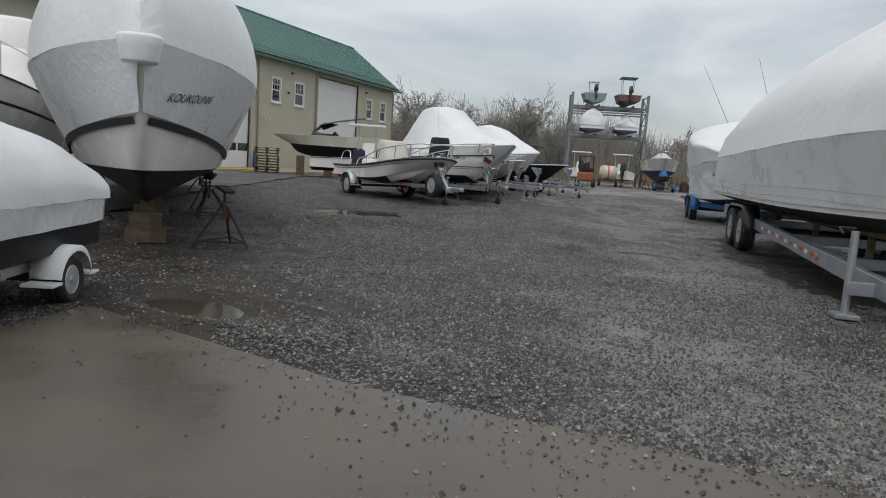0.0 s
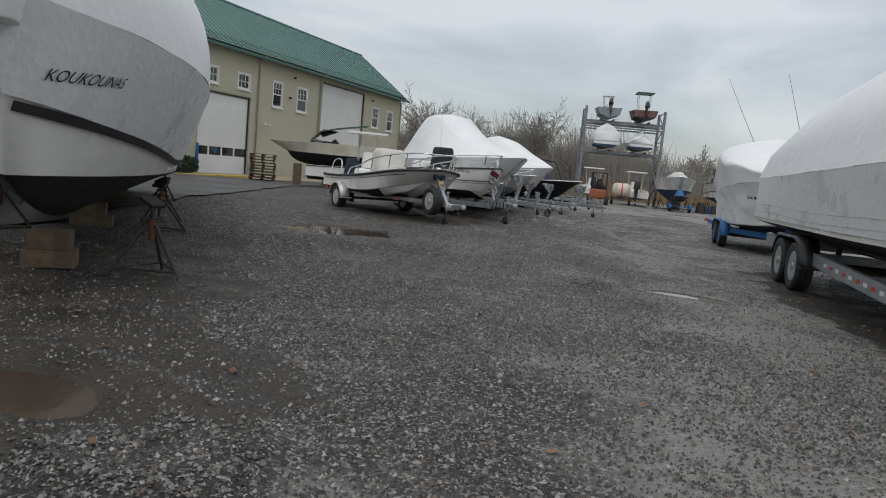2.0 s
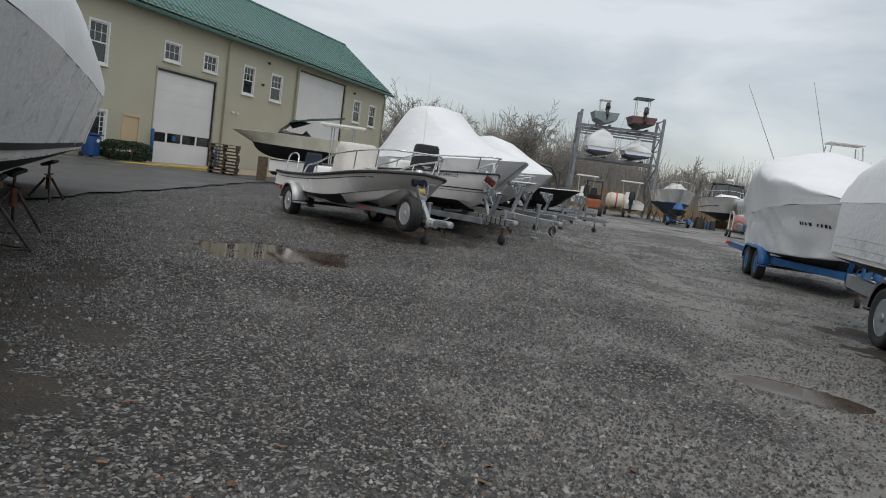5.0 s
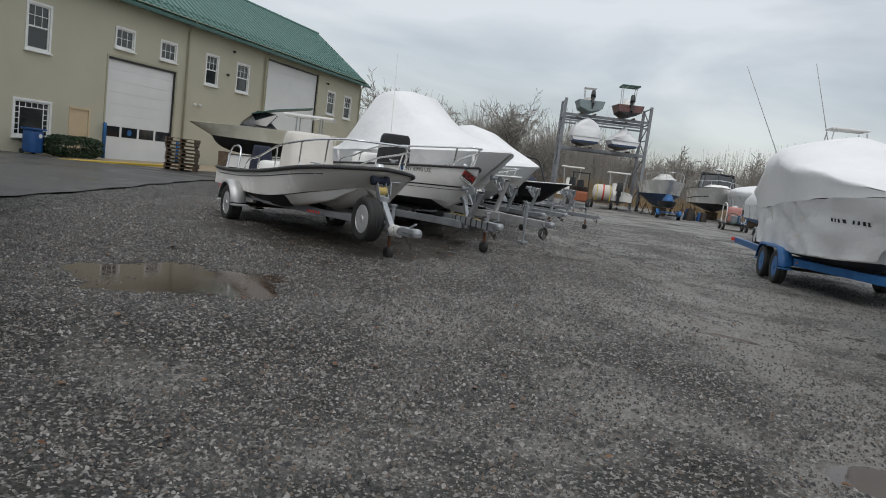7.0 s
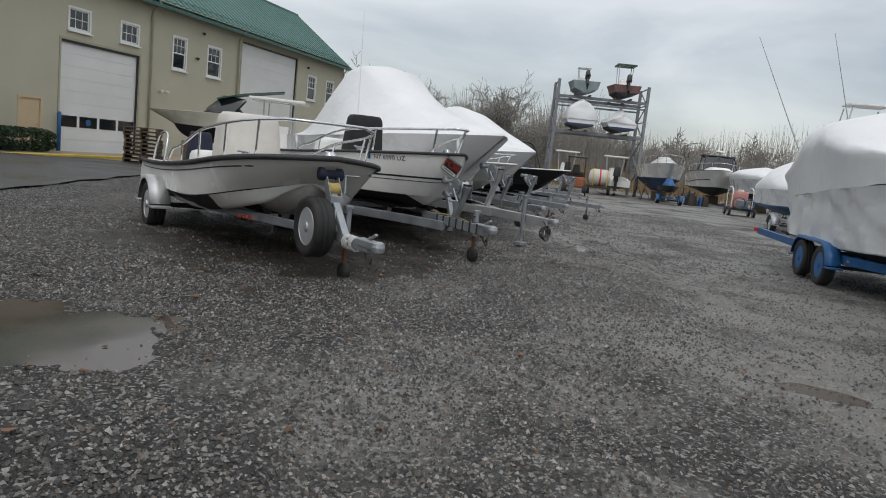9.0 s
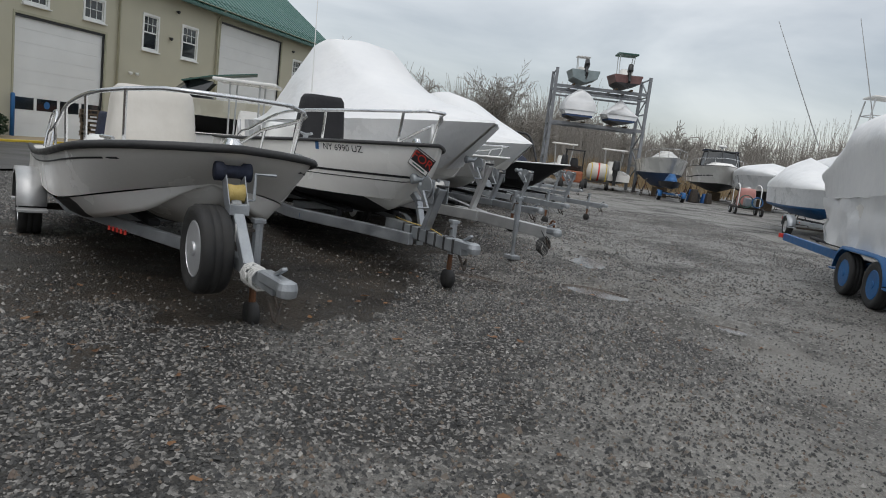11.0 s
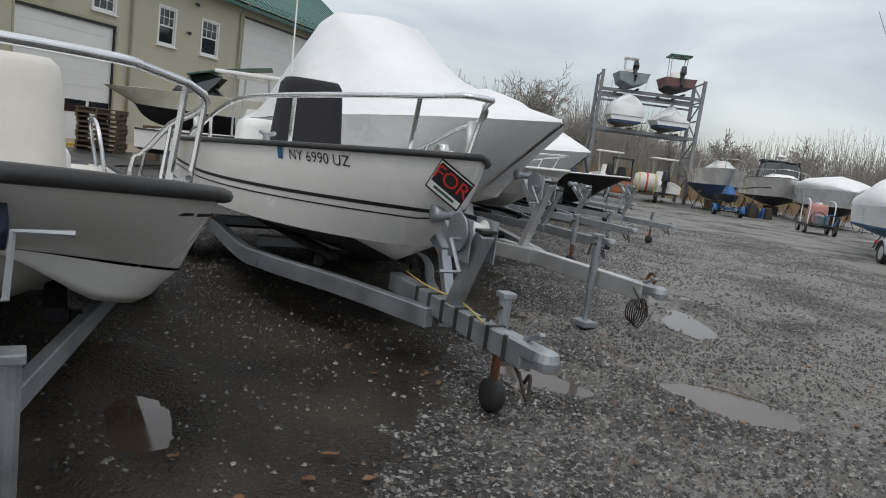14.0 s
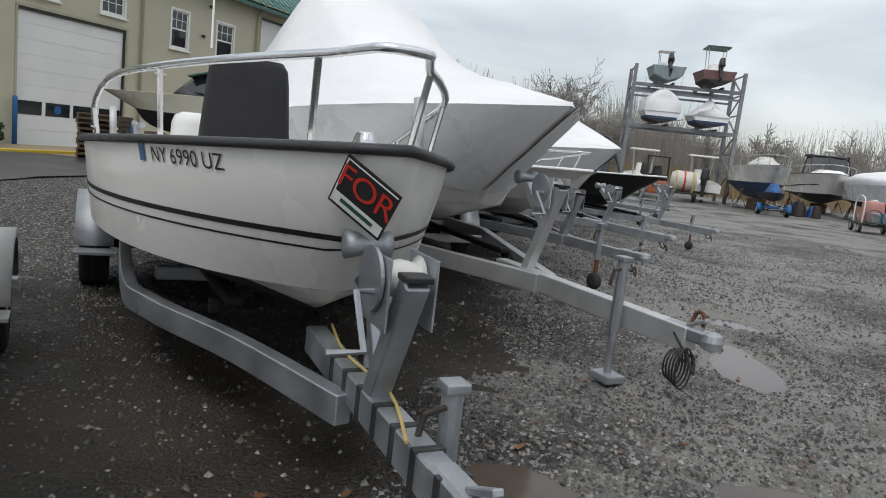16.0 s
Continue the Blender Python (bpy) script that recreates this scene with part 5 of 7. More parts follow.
t2 = trailer(at_ground(1.50, 18.53, -58.8), "galvanised boat trailer with curved side rails, under the white centre-console boat", 4.55, 1.85, 1.13, 0.085, M_GALV, 0.44, 0.31, 1, curved=True, jack_at=0.55, jack_side=0.13, jack_up=0.17, winch_at=0.86, winch_top=0.92, winch_lean=0.24, rear=0.9, under=0.07)
for k in range(7):
    part("strap", box(bmesh.new(), (-0.25 - 0.16 * k, 0, 0.44), (0.028, 0.10, 0.128), 0, 0.004), M_RUB, t2, "black strap round the tongue")
for k in range(6):
    x = -2.5 - 0.078 * k
    part("maker_mark", box(bmesh.new(), (x, -0.672 - 0.0125 * k, 0.35), (0.045, 0.016, 0.062 - 0.02 * (k % 2)), 0, 0.002), M_DARKBLUE, t2, "dark blue maker's mark")
part("cord", tube(bmesh.new(), bend([(-0.45, -0.05, 0.505), (-0.8, 0.03, 0.51), (-1.2, 0.0, 0.515), (-1.6, 0.06, 0.51)], 4), 0.006, 5), M_CORD, t2)

# large wrapped boat on the aluminium trailer
b3 = thing("wrapped_motorboat", at_ground(1.72, 21.75, -56), "large motorboat under white shrink wrap on a trailer", "boat", "boats in the row")
h3 = Hull(6.5, 2.5, 0.62, 0.80, 1.35, 1.66, 1.35, 1.35, 2.7, 0.9, 2.0, 0, 0.1)
h3.build(b3, M_GEL, M_ANTI, fore=0.6)
h3.wrap(b3, [(-6.5, 1.45), (-5.9, 1.7), (-5.5, 2.25), (-5.2, 2.66), (-4.9, 2.8), (-4.3, 2.88), (-3.95, 2.83), (-3.5, 2.58), (-3.1, 2.34), (-2.6, 2.13), (-1.9, 1.95), (0, 1.68)], lambda s: 0.42 - 0.30 * s ** 3, 0.03, 0.05, 1.0, 0.05, 3, pw=0.85, flat=0.42, loose=0.03)
t3 = trailer(at_ground(2.55, 20.85, -56), "aluminium boat trailer under the large wrapped motorboat", 5.3, 2.2, 1.6, 0.10, M_ALU, 0.42, 0.33, 2, winch_at=1.75, winch_top=1.12, winch_lean=0.3, jack_at=0.62, jack_side=-0.1, caster=False)

loops = bmesh.new()
for k in range(5):
    a0 = 0.5 * k
    tube(loops, [(-0.16 + 0.022 * k, -0.075 + 0.062 * math.cos(u + a0), 0.27 + (0.085 + 0.008 * k) * math.sin(u + a0)) for u in np.linspace(0, 2 * math.pi, 15)[:-1]], 0.006, 5, True)
tube(loops, [(-0.1, -0.06, 0.36), (-0.2, -0.05, 0.44)], 0.007, 5)
part("wire_coil", loops, M_BLACKPLASTIC, t3, "coiled black trailer wiring", True)
part("coupler_pin", tube(bmesh.new(), bend([(-0.18, 0.04, 0.46), (-0.16, 0.06, 0.56), (-0.10, 0.05, 0.56), (-0.08, 0.03, 0.50)], 3), 0.012, 6), M_RUST, t3, "rusty coupler latch", True)
guide = bmesh.new()
beam(guide, (-1.08, 0.10, 0.46), (-1.22, 0.10, 0.72), 0.06, 0.06)
beam(guide, (-1.22, 0.10, 0.72), (-1.34, 0.08, 0.80), 0.06, 0.06)
part("keel_guide", guide, M_GALV, t2)

# small white bowrider
b4 = thing("bowrider_boat", at_ground(2.2, 24.9, -55), "small white bowrider with a low bow rail", "boat", "boats in the row")
h4 = Hull(5.2, 2.1, 0.5, 0.75, 1.05, 1.22, 1.0, 1.3, 2.4, 0.88, 1.6)
h4.build(b4, M_GEL, M_HULLGREY, M_GEL, M_WHITEPLASTIC, 0.25)
bow_rail(b4, h4, 0.6, 0.97, 0.2, 0.16, (0.72, 0.88), 0.1, 0.012)
trailer(at_ground(2.75, 24.1, -55), "galvanised trailer under the small bowrider", 4.4, 2.0, 1.3, 0.08, M_GALV, 0.42, 0.31, 1, winch_at=1.3, winch_top=0.95, winch_lean=0.22, jack_at=0.55, jack_side=-0.1)

# second wrapped boat
b5 = thing("wrapped_motorboat", at_ground(2.97, 28.6, -55), "motorboat under white shrink wrap with a low peak", "boat", "boats in the row")
h5 = Hull(6.4, 2.4, 0.55, 0.8, 1.3, 1.62, 1.1, 1.4, 2.6, 0.88, 1.6)
h5.build(b5, M_GEL, M_ANTI)
h5.wrap(b5, [(-6.4, 1.8), (-5.6, 2.35), (-4.6, 2.6), (-3.6, 2.72), (-2.8, 2.55), (-1.6, 2.1), (0, 1.64)], 0.4, 0.02, 0.06, 0.95, 0.05, 5, pw=0.95, flat=0.3)
trailer(at_ground(3.75, 27.5, -55), "galvanised trailer under the second wrapped motorboat", 4.9, 2.2, 1.5, 0.09, M_GALV, 0.45, 0.32, 2, winch_at=1.5, winch_top=1.05, winch_lean=0.25, jack_at=0.6)

# black ski boat
b6 = thing("ski_boat", at_ground(4.54, 32.6, -52), "black ski boat with a white deck and a dark wake tower", "boat", "boats in the row")
h6 = Hull(6.2, 2.4, 0.55, 0.8, 1.2, 1.42, 1.2, 1.2, 2.2, 0.9, 1.5)
h6.build(b6, M_BLACKHULL, M_BLACKHULL, M_GEL, M_WHITEPLASTIC, 0.15)
part("cockpit_cover", rounded((-3.4, 0, 1.15), (3.2, 1.9, 0.62), 0.55, 24, 3), M_NAVY, b6, "black cockpit cover", True)
part("wake_tower", tube(bmesh.new(), bend([(-2.3, 1.05, 1.2), (-2.7, 0.95, 2.1), (-2.9, 0.6, 2.25), (-2.9, -0.6, 2.25), (-2.7, -0.95, 2.1), (-2.3, -1.05, 1.2)], 5), 0.035, 8), M_BLACKPLASTIC, b6, smooth=True)
trailer(at_ground(5.45, 31.45, -52), "galvanised trailer under the black ski boat", 4.9, 2.2, 1.5, 0.09, M_GALV, 0.45, 0.32, 2, winch_at=1.5, winch_top=1.2, winch_lean=0.25, jack_at=0.6)
for k, (x, y) in enumerate(((5.2, 36.2), (6.3, 39.8))):
    trailer(at_ground(x, y, -52), "empty galvanised boat trailer at the end of the row", 4.6, 2.1, 1.4, 0.08, M_GALV, 0.45, 0.32, 1, winch_at=1.4, winch_top=1.05, winch_lean=0.25, jack_at=0.6)

# big wrapped boat on stands, named by hand on its film
b7 = thing("wrapped_lobster_boat", at_ground(-2.33, 6.95, -64.5), "large white boat in shrink wrap propped on stands and timber blocks", "boat")
h7 = Hull(12.0, 3.1, 0.42, 0.98, 1.95, 2.34, 0.62, 1.0, 4.0, 0.76, 2.0, 0, 0.05)
s7 = h7.build(b7, M_GEL, M_ANTI)
w7 = h7.wrap(b7, [(-12, 3.4), (-9, 4.0), (-5, 4.3), (-3.2, 4.25), (-1.6, 3.95), (-0.6, 3.5), (-0.12, 3.05), (0, 2.6)], lambda s: 0.10 + 0.36 * max(0, (s - 0.55) / 0.45), 0.03, 0.03, 0.8, 0.05, 7, pw=1.8, loose=0.022)
for sg in (1, -1):
    xr = np.linspace(-11.5, -0.40, 40)
    line = [1.575 - 0.095 * min(4.8, -x) - 0.012 * max(0, -x - 4.8) for x in xr]
    stripe(b7, s7, xr, line, 0.075, M_INK, sg, lift=0.036)
    stripe(b7, s7, xr[:26], [z - 0.11 for z in line[:26]], 0.018, M_HULLGREY, sg, lift=0.008)
written(b7, w7, letters("KOUKOUNAS", 0.135, 0.98, 0.3), (-0.92, 1.85), M_INK, 1, 4, "handwritten_name", 0.012)
part("pulpit_wrap", rounded((0.02, 0, 2.10), (0.42, 0.34, 0.25), 1.25, 20, 3.0, 0.02), M_WRAP, b7, "film drawn over the bow pulpit", True)
for k, (x, z, w) in enumerate(((-2.7, 0.1, 0.5), (-2.7, 0.29, 0.4), (-6.5, 0.1, 0.6), (-6.5, 0.29, 0.4), (-10.5, 0.2, 0.5))):
    blk = part("timber_block", box(bmesh.new(), (0, 0, 0), (0.34, w, 0.19 if k < 4 else 0.4), 0, 0.012), M_WOOD)
    tagged(blk, "weathered timber block under the keel of the wrapped boat", "timber", "keel blocks")
    blk.matrix_world = b7.matrix_world @ pose(x, 0, z)


def boat_stand(m, height, lean, pad_mat):
    """A tripod boat stand of welded tube with a screw and a tilted pad."""
    st = thing("boat_stand", m, "rusty steel tripod boat stand with a screw pad", "boat stand", "boat stands")
    for k in range(3):
        a = radians(90 + 120 * k)
        part("leg", tube(bmesh.new(), [(0.42 * math.cos(a), 0.42 * math.sin(a), 0.015), (0.05 * math.cos(a), 0.05 * math.sin(a), height * 0.72)], 0.019, 7), M_DARKSTEEL, st)
        b = radians(90 + 120 * (k + 1))
        part("brace", tube(bmesh.new(), [(0.38 * math.cos(a), 0.38 * math.sin(a), 0.09), (0.38 * math.cos(b), 0.38 * math.sin(b), 0.09)], 0.013, 6), M_DARKSTEEL, st)
    part("sleeve", tube(bmesh.new(), [(0, 0, height * 0.5), (0, 0, height * 0.78)], 0.034, 10), M_RUST, st)
    part("screw", tube(bmesh.new(), [(0, 0, height * 0.6), (0, 0, height)], 0.018, 8), M_DARKSTEEL, st)
    part("pad", _beam(bmesh.new(), Matrix.Translation((0, 0, height + 0.02)) @ Matrix.Rotation(radians(lean), 4, "X"), 0.2, 0.2, 0.04, 0.01), pad_mat, st)
    part("handle", tube(bmesh.new(), [(-0.14, 0, height * 0.8), (0.14, 0, height * 0.8)], 0.011, 6), M_DARKSTEEL, st)
    return st


for x, sg in ((-2.3, 1), (-5.9, 1), (-7.1, 1), (-9.8, 1), (-2.4, -1), (-5.2, -1), (-8.4, -1)):
    boat_stand(b7.matrix_world @ pose(x, sg * 0.98, 0, 0, 0, 20 * x), 0.76, -sg * 24, M_CANVAS)

# left: small wrapped skiff on its trailer, and a white cruiser behind
b8 = thing("wrapped_skiff", at_ground(-2.70, 1.56, 277), "small dark boat under white shrink wrap on a trailer", "boat")
h8 = Hull(4.8, 1.9, 0.33, 0.42, 0.83, 0.95, 0.8, 1.2, 2.6, 0.9, 2.0)
h8.build(b8, M_BLACKHULL, M_ANTI)
h8.wrap(b8, [(-4.8, 1.35), (-4.5, 1.5), (-3.2, 1.7), (-2, 1.64), (0, 1.05)], 0.5, 0.03, 0.22, 0.8, 0.06, 11, loose=0.03)
trailer(at_ground(-2.64, 1.39, 277), "aluminium trailer with white fenders under the small wrapped skiff", 4.3, 1.62, 1.2, 0.06, M_ALU, 0.31, 0.195, 1, fender_mat=M_WHITEPLASTIC, rear=0.5)
b9 = thing("cabin_cruiser", at_ground(-7.6, 10.6, -64.5), "white cabin cruiser with steel rails, hauled out beside the wrapped boat", "boat")
h9 = Hull(11.0, 2.9, 0.5, 0.95, 1.3, 2.5, 1.1, 1.4, 3.6, 0.85, 2.4)
s9 = h9.build(b9, M_GEL, M_ANTI, M_GEL, M_RUB, 0.1)
part("cabin", rounded((-4.8, 0, 1.45), (3.8, 2.2, 1.6), 0.78, 28, 5), M_GEL, b9, smooth=True)
part("flybridge", rounded((-5.4, 0, 3.0), (2.4, 1.9, 0.75), 0.95, 28, 5), M_GEL, b9, smooth=True)
bow_rail(b9, h9, 0.5, 0.95, 0.6, 0.55, (0.58, 0.68, 0.78, 0.88), 0.08, 0.016)
part("bridge_rail", tube(bmesh.new(), bend([(-4.2, 0.95, 3.9), (-4.3, 0.9, 4.5), (-6.1, 0.9, 4.6), (-6.2, 0.95, 3.9)], 4), 0.02, 8), M_CHROME, b9, smooth=True)
for sg in (1, -1):
    xr = np.linspace(-10.8, -1.2, 30)
    stripe(b9, s9, xr, [1.14 + 0.9 * ((x + 11) / 11) ** 1.8 for x in xr], 0.05, M_INK, sg)
for x, sg in ((-3.5, 1), (-8, 1), (-3.5, -1), (-8, -1)):
    boat_stand(b9.matrix_world @ pose(x, sg * 1.45, 0), 0.95, -sg * 28, M_WOOD)
blk = tagged(part("timber_block", box(bmesh.new(), (0, 0, 0), (0.34, 1.1, 0.5), 0, 0.012), M_WOOD), "weathered timber block under the keel of the cruiser", "timber", "keel blocks")
blk.matrix_world = b9.matrix_world @ pose(-5, 0, 0.25)

# right: the long wrapped yacht on its flat trailer
b10 = thing("wrapped_yacht", at_ground(5.83, 4.94, -99), "long motor yacht in grey-white shrink wrap on a heavy trailer", "boat")
h10 = Hull(12.0, 3.0, 0.62, 1.0, 1.82, 2.05, 1.6, 1.2, 3.0, 0.94, 2.2)
h10.build(b10, M_GEL, M_ANTI)
h10.wrap(b10, [(-12, 2.4), (-11.7, 2.75), (-11.0, 3.35), (-10.2, 3.72), (-8, 3.9), (-6, 3.9), (-3, 3.45), (0, 2.2)], 0.08, 0.03, 0.26, 0.80, 0.04, 13, pw=1.5, knuckle=0.42)
for z0, k in ((0.55, 0), (0.3, 1)):
    xr = np.linspace(-11.9, -2.0, 40)
    sk = [o for o in b10.children if o.name.startswith("shrink_wrap")][0]
    stripe(b10, sk, xr, [1.02 + 0.13 * (k + 1) + 0.02 * math.sin(x) for x in xr], 0.012, M_HULLGREY, -1, "film_seam", 0.006)
part("antenna", tube(bmesh.new(), [(-9.0, 0, 3.4), (-9.0, 0, 3.62)], 0.012, 6), M_BLACKPLASTIC, b10)
t10 = thing("yacht_trailer", at_ground(5.83, 4.94, -99), "heavy grey flat boat trailer with tandem truck tyres and reflective tape", "boat trailer", "boat trailers")
for sg in (1, -1):
    part("side_beam", beam(bmesh.new(), (-12.0, sg * 1.1, 0.66), (-1.0, sg * 1.1, 0.32), 0.1, 0.2), M_GALV, t10)
    for k in range(12):
        x = -7.9 + k * 0.28
        part("reflector", box(bmesh.new(), (x, sg * 1.152, 0.66 + (x + 12) * -0.031), (0.135, 0.006, 0.05)), M_RED if k % 2 else M_WHITEPLASTIC, t10)
    for x in (-9.0, -10.0):
        wheel(t10, (x, sg * 1.22, 0.39), 0.39, 0.26, M_GALV)
    fender(t10, (-9.5, sg * 1.2, 0.45), 0.46, 0.3, M_BLACKPLASTIC, 1.0)
    part("side_marker", lathe(bmesh.new(), [(0.045, -0.012), (0.045, 0.012)], Matrix.Translation((-4.6, sg * 1.16, 0.43)) @ Matrix.Rotation(radians(90), 4, "X"), 14), M_ORANGE, t10)
    part("landing_leg", tube(bmesh.new(), [(-2.6, sg * 1.38, 0.06), (-2.6, sg * 1.38, 0.92)], 0.04, 10), M_GALV, t10)
    part("leg_foot", box(bmesh.new(), (-2.6, sg * 1.38, 0.035), (0.24, 0.24, 0.05), 0, 0.01), M_GALV, t10)
    part("leg_crank", tube(bmesh.new(), [(-2.6, sg * 1.38, 0.95), (-2.6, sg * 1.54, 0.95), (-2.45, sg * 1.54, 0.9)], 0.012, 6), M_DARKSTEEL, t10)
    bunk = beam(bmesh.new(), (-11.8, sg * 0.55, 0.78), (-3.0, sg * 0.5, 0.80), 0.14, 0.09)
    for x in (-11.5, -9.5, -7.0, -4.6):
        beam(bunk, (x, sg * 0.53, 0.62 - (x + 12) * 0.031), (x, sg * 0.53, 0.76), 0.08, 0.08)
    part("bunk", bunk, M_WOOD, t10)
for x in (-11.5, -9.5, -7.0, -4.6, -2.6):
    part("crossmember", beam(bmesh.new(), (x, -1.4 if x == -2.6 else -1.1, 0.62 - (x + 12) * 0.031), (x, 1.4 if x == -2.6 else 1.1, 0.62 - (x + 12) * 0.031), 0.1, 0.14), M_GALV, t10)
for x in (-9.0, -10.0):
    part("axle", tube(bmesh.new(), [(x, -1.2, 0.4), (x, 1.2, 0.4)], 0.05, 10), M_DARKSTEEL, t10)
part("tongue", beam(bmesh.new(), (-2.7, 0, 0.34), (0.9, 0, 0.32), 0.12, 0.2), M_GALV, t10)
part("tongue_jack", tube(bmesh.new(), [(0.5, 0.1, 0.03), (0.5, 0.1, 0.95)], 0.04, 10), M_GALV, t10)

# right: wrapped boat on the blue trailer
b11 = thing("wrapped_fishing_boat", at_ground(7.85, 19.3, -103), "fishing boat under loose white shrink wrap on a blue trailer", "boat")
h11 = Hull(5.8, 2.5, 0.45, 0.66, 1.45, 1.9, 0.9, 1.3, 3.0, 0.88, 2.0)
h11.build(b11, M_GEL, M_ANTI)
w11 = h11.wrap(b11, [(-5.8, 2.2), (-5.4, 2.38), (-4.9, 2.72), (-4.55, 3.05), (-4.4, 3.10), (-3.2, 3.10), (-2.5, 2.82), (-1.4, 2.5), (-0.4, 2.15), (0, 1.92)], 0.02, 0.06, 0.22, 0.45, 0.10, 17, (M_WRAP, M_WRAP), pw=2.2, loose=0.16)
bars = bmesh.new()
for k in range(8):
    box(bars, (-0.28 + 0.068 * k + (0.05 if k > 3 else 0), 0, 0), (0.03 if k % 3 else 0.04, 0.065, 0.01))
for v in bars.verts:
    v.co.z = 0
bmesh.ops.remove_doubles(bars, verts=bars.verts, dist=0.0005)
written(b11, w11, bars, (-0.85, 1.42), M_INK, -1, 0, "name_bars", 0.012)
trailer(at_ground(7.95, 18.75, -100), "blue painted tandem trailer under the wrapped fishing boat", 4.05, 2.35, 1.3, 0.11, M_BLUESTEEL, 0.5, 0.34, 2, gap=1.1, rim=M_BLUESTEEL, fender_mat=M_BLUESTEEL, rear=4.8, winch_at=1.3, winch_top=1.0)

# right: boat with a blue bottom, wrapped, on a light trailer
b12 = thing("wrapped_runabout", at_ground(13.2, 34.2, -101), "runabout in white shrink wrap with a bright blue hull", "boat")
h12 = Hull(4.9, 2.1, 0.6, 0.88, 1.5, 1.6, 0.8, 1.2, 3.0, 0.9, 2.2)
h12.build(b12, M_BLUESTEEL, M_BLUESTEEL)
h12.wrap(b12, [(-4.9, 2.2), (-3.9, 2.7), (-2.6, 2.5), (-1.3, 2.1), (0, 1.65)], 0.1, 0.03, 0.2, 0.8, 0.04, 19)
trailer(at_ground(12.75, 32.2, -101), "galvanised trailer under the blue runabout", 3.0, 2.1, 1.3, 0.08, M_GALV, 0.5, 0.3, 1, jack_at=0.6)

# far row at the back of the yard
b13 = thing("sport_fishing_boat", at_ground(15.8, 34.9, -100), "white sport fishing boat with a tall aluminium tower", "boat")
h13 = Hull(9.0, 3.2, 0.7, 1.2, 1.9, 2.3, 1.2, 1.4, 3.0, 0.86, 2.2)
h13.build(b13, M_GEL, M_ANTI)
h13.wrap(b13, [(-9, 2.4), (-6, 3.1), (-3.5, 3.3), (-1.5, 2.7), (0, 2.35)], 0.2, 0.03, 0.3, 0.8, 0.05, 23)
tower = bmesh.new()
for sg in (1, -1):
    for x in (-2.6, -4.0):
        tube(tower, [(x, sg * 0.95, 2.2), (lerp(x, -3.3, 0.35), sg * 0.62, 4.95)], 0.028, 7)
    tube(tower, [(-2.8, sg * 0.85, 3.6), (-3.8, sg * 0.85, 3.6)], 0.02, 6)
    tube(tower, [(-2.85, sg * 0.68, 4.4), (-3.75, sg * 0.68, 4.4)], 0.02, 6)
for x in (-2.85, -3.75):
    tube(tower, [(x, -0.68, 4.4), (x, 0.68, 4.4)], 0.02, 6)
    tube(tower, [(x, -0.8, 3.75), (x, 0.8, 3.75)], 0.02, 6)
part("tower", tower, M_ALU, b13, "aluminium tuna tower")
part("tower_top", box(bmesh.new(), (-3.3, 0, 5.05), (1.1, 1.4, 0.08), 0, 0.03), M_WHITEPLASTIC, b13)
part("tower_floor", box(bmesh.new(), (-3.3, 0, 3.62), (1.0, 1.5, 0.05), 0, 0.01), M_WHITEPLASTIC, b13)
part("tower_seat", rounded((-3.3, 0, 3.65), (0.5, 0.9, 0.5), 0.9, 16), M_WHITEPLASTIC, b13, smooth=True)
inv = b13.matrix_world.inverted()
for foot_, tip_ in (((12.95, 35.7, 3.0), (10.95, 35.7, 6.7)), ((14.95, 36.0, 3.3), (13.65, 36.0, 7.15))):
    part("outrigger", tube(bmesh.new(), [inv @ Vector(foot_), inv @ Vector(tip_)], 0.022, 6, r2=0.010), M_ALU, b13)
for x in (-2, -6.5):
    for sg in (1, -1):
        boat_stand(b13.matrix_world @ pose(x, sg * 1.25, 0), 1.05, -sg * 28, M_WOOD)
blk = tagged(part("timber_block", box(bmesh.new(), (0, 0, 0), (0.4, 1.1, 0.7), 0, 0.012), M_WOOD), "timber block under the keel of the sport fishing boat", "timber", "keel blocks")
blk.matrix_world = b13.matrix_world @ pose(-4, 0, 0.35)


def on_stands(boat, length, wide, keel):
    for f in (0.25, 0.75):
        for sg in (1, -1):
            boat_stand(boat.matrix_world @ pose(-length * f, sg * wide * 0.42, 0), keel + 0.4, -sg * 28, M_WOOD)
    blk = tagged(part("timber_block", box(bmesh.new(), (0, 0, 0), (0.4, 0.9, keel), 0, 0.012), M_WOOD), "timber block under a hauled-out boat's keel", "timber", "keel blocks")
    blk.matrix_world = boat.matrix_world @ pose(-length * 0.5, 0, keel / 2)


b14 = thing("grey_sloop", at_ground(13.75, 52.6, -98), "grey and blue boat hull under a taut cover on stands", "boat")
h14 = Hull(8.5, 2.8, 0.6, 1.45, 2.2, 2.45, 1.0, 1.25, 2.2, 0.88, 1.9)
h14.build(b14, M_HULLGREY, M_ANTIBLUE, M_HULLGREY, None, 0.06)
part("cover", rounded((-3.8, 0, 2.2), (4.6, 1.9, 0.65), 0.4, 24, 2.6), M_HULLGREY, b14, "taut grey winter cover", True)
bow_rail(b14, h14, 0.6, 0.95, 0.5, 0.45, (0.7, 0.82, 0.92), 0.06, 0.02)
on_stands(b14, 8.5, 2.8, 0.6)
b15 = thing("express_cruiser", at_ground(18.9, 58.3, -104), "white express cruiser with a black-framed windscreen", "boat")
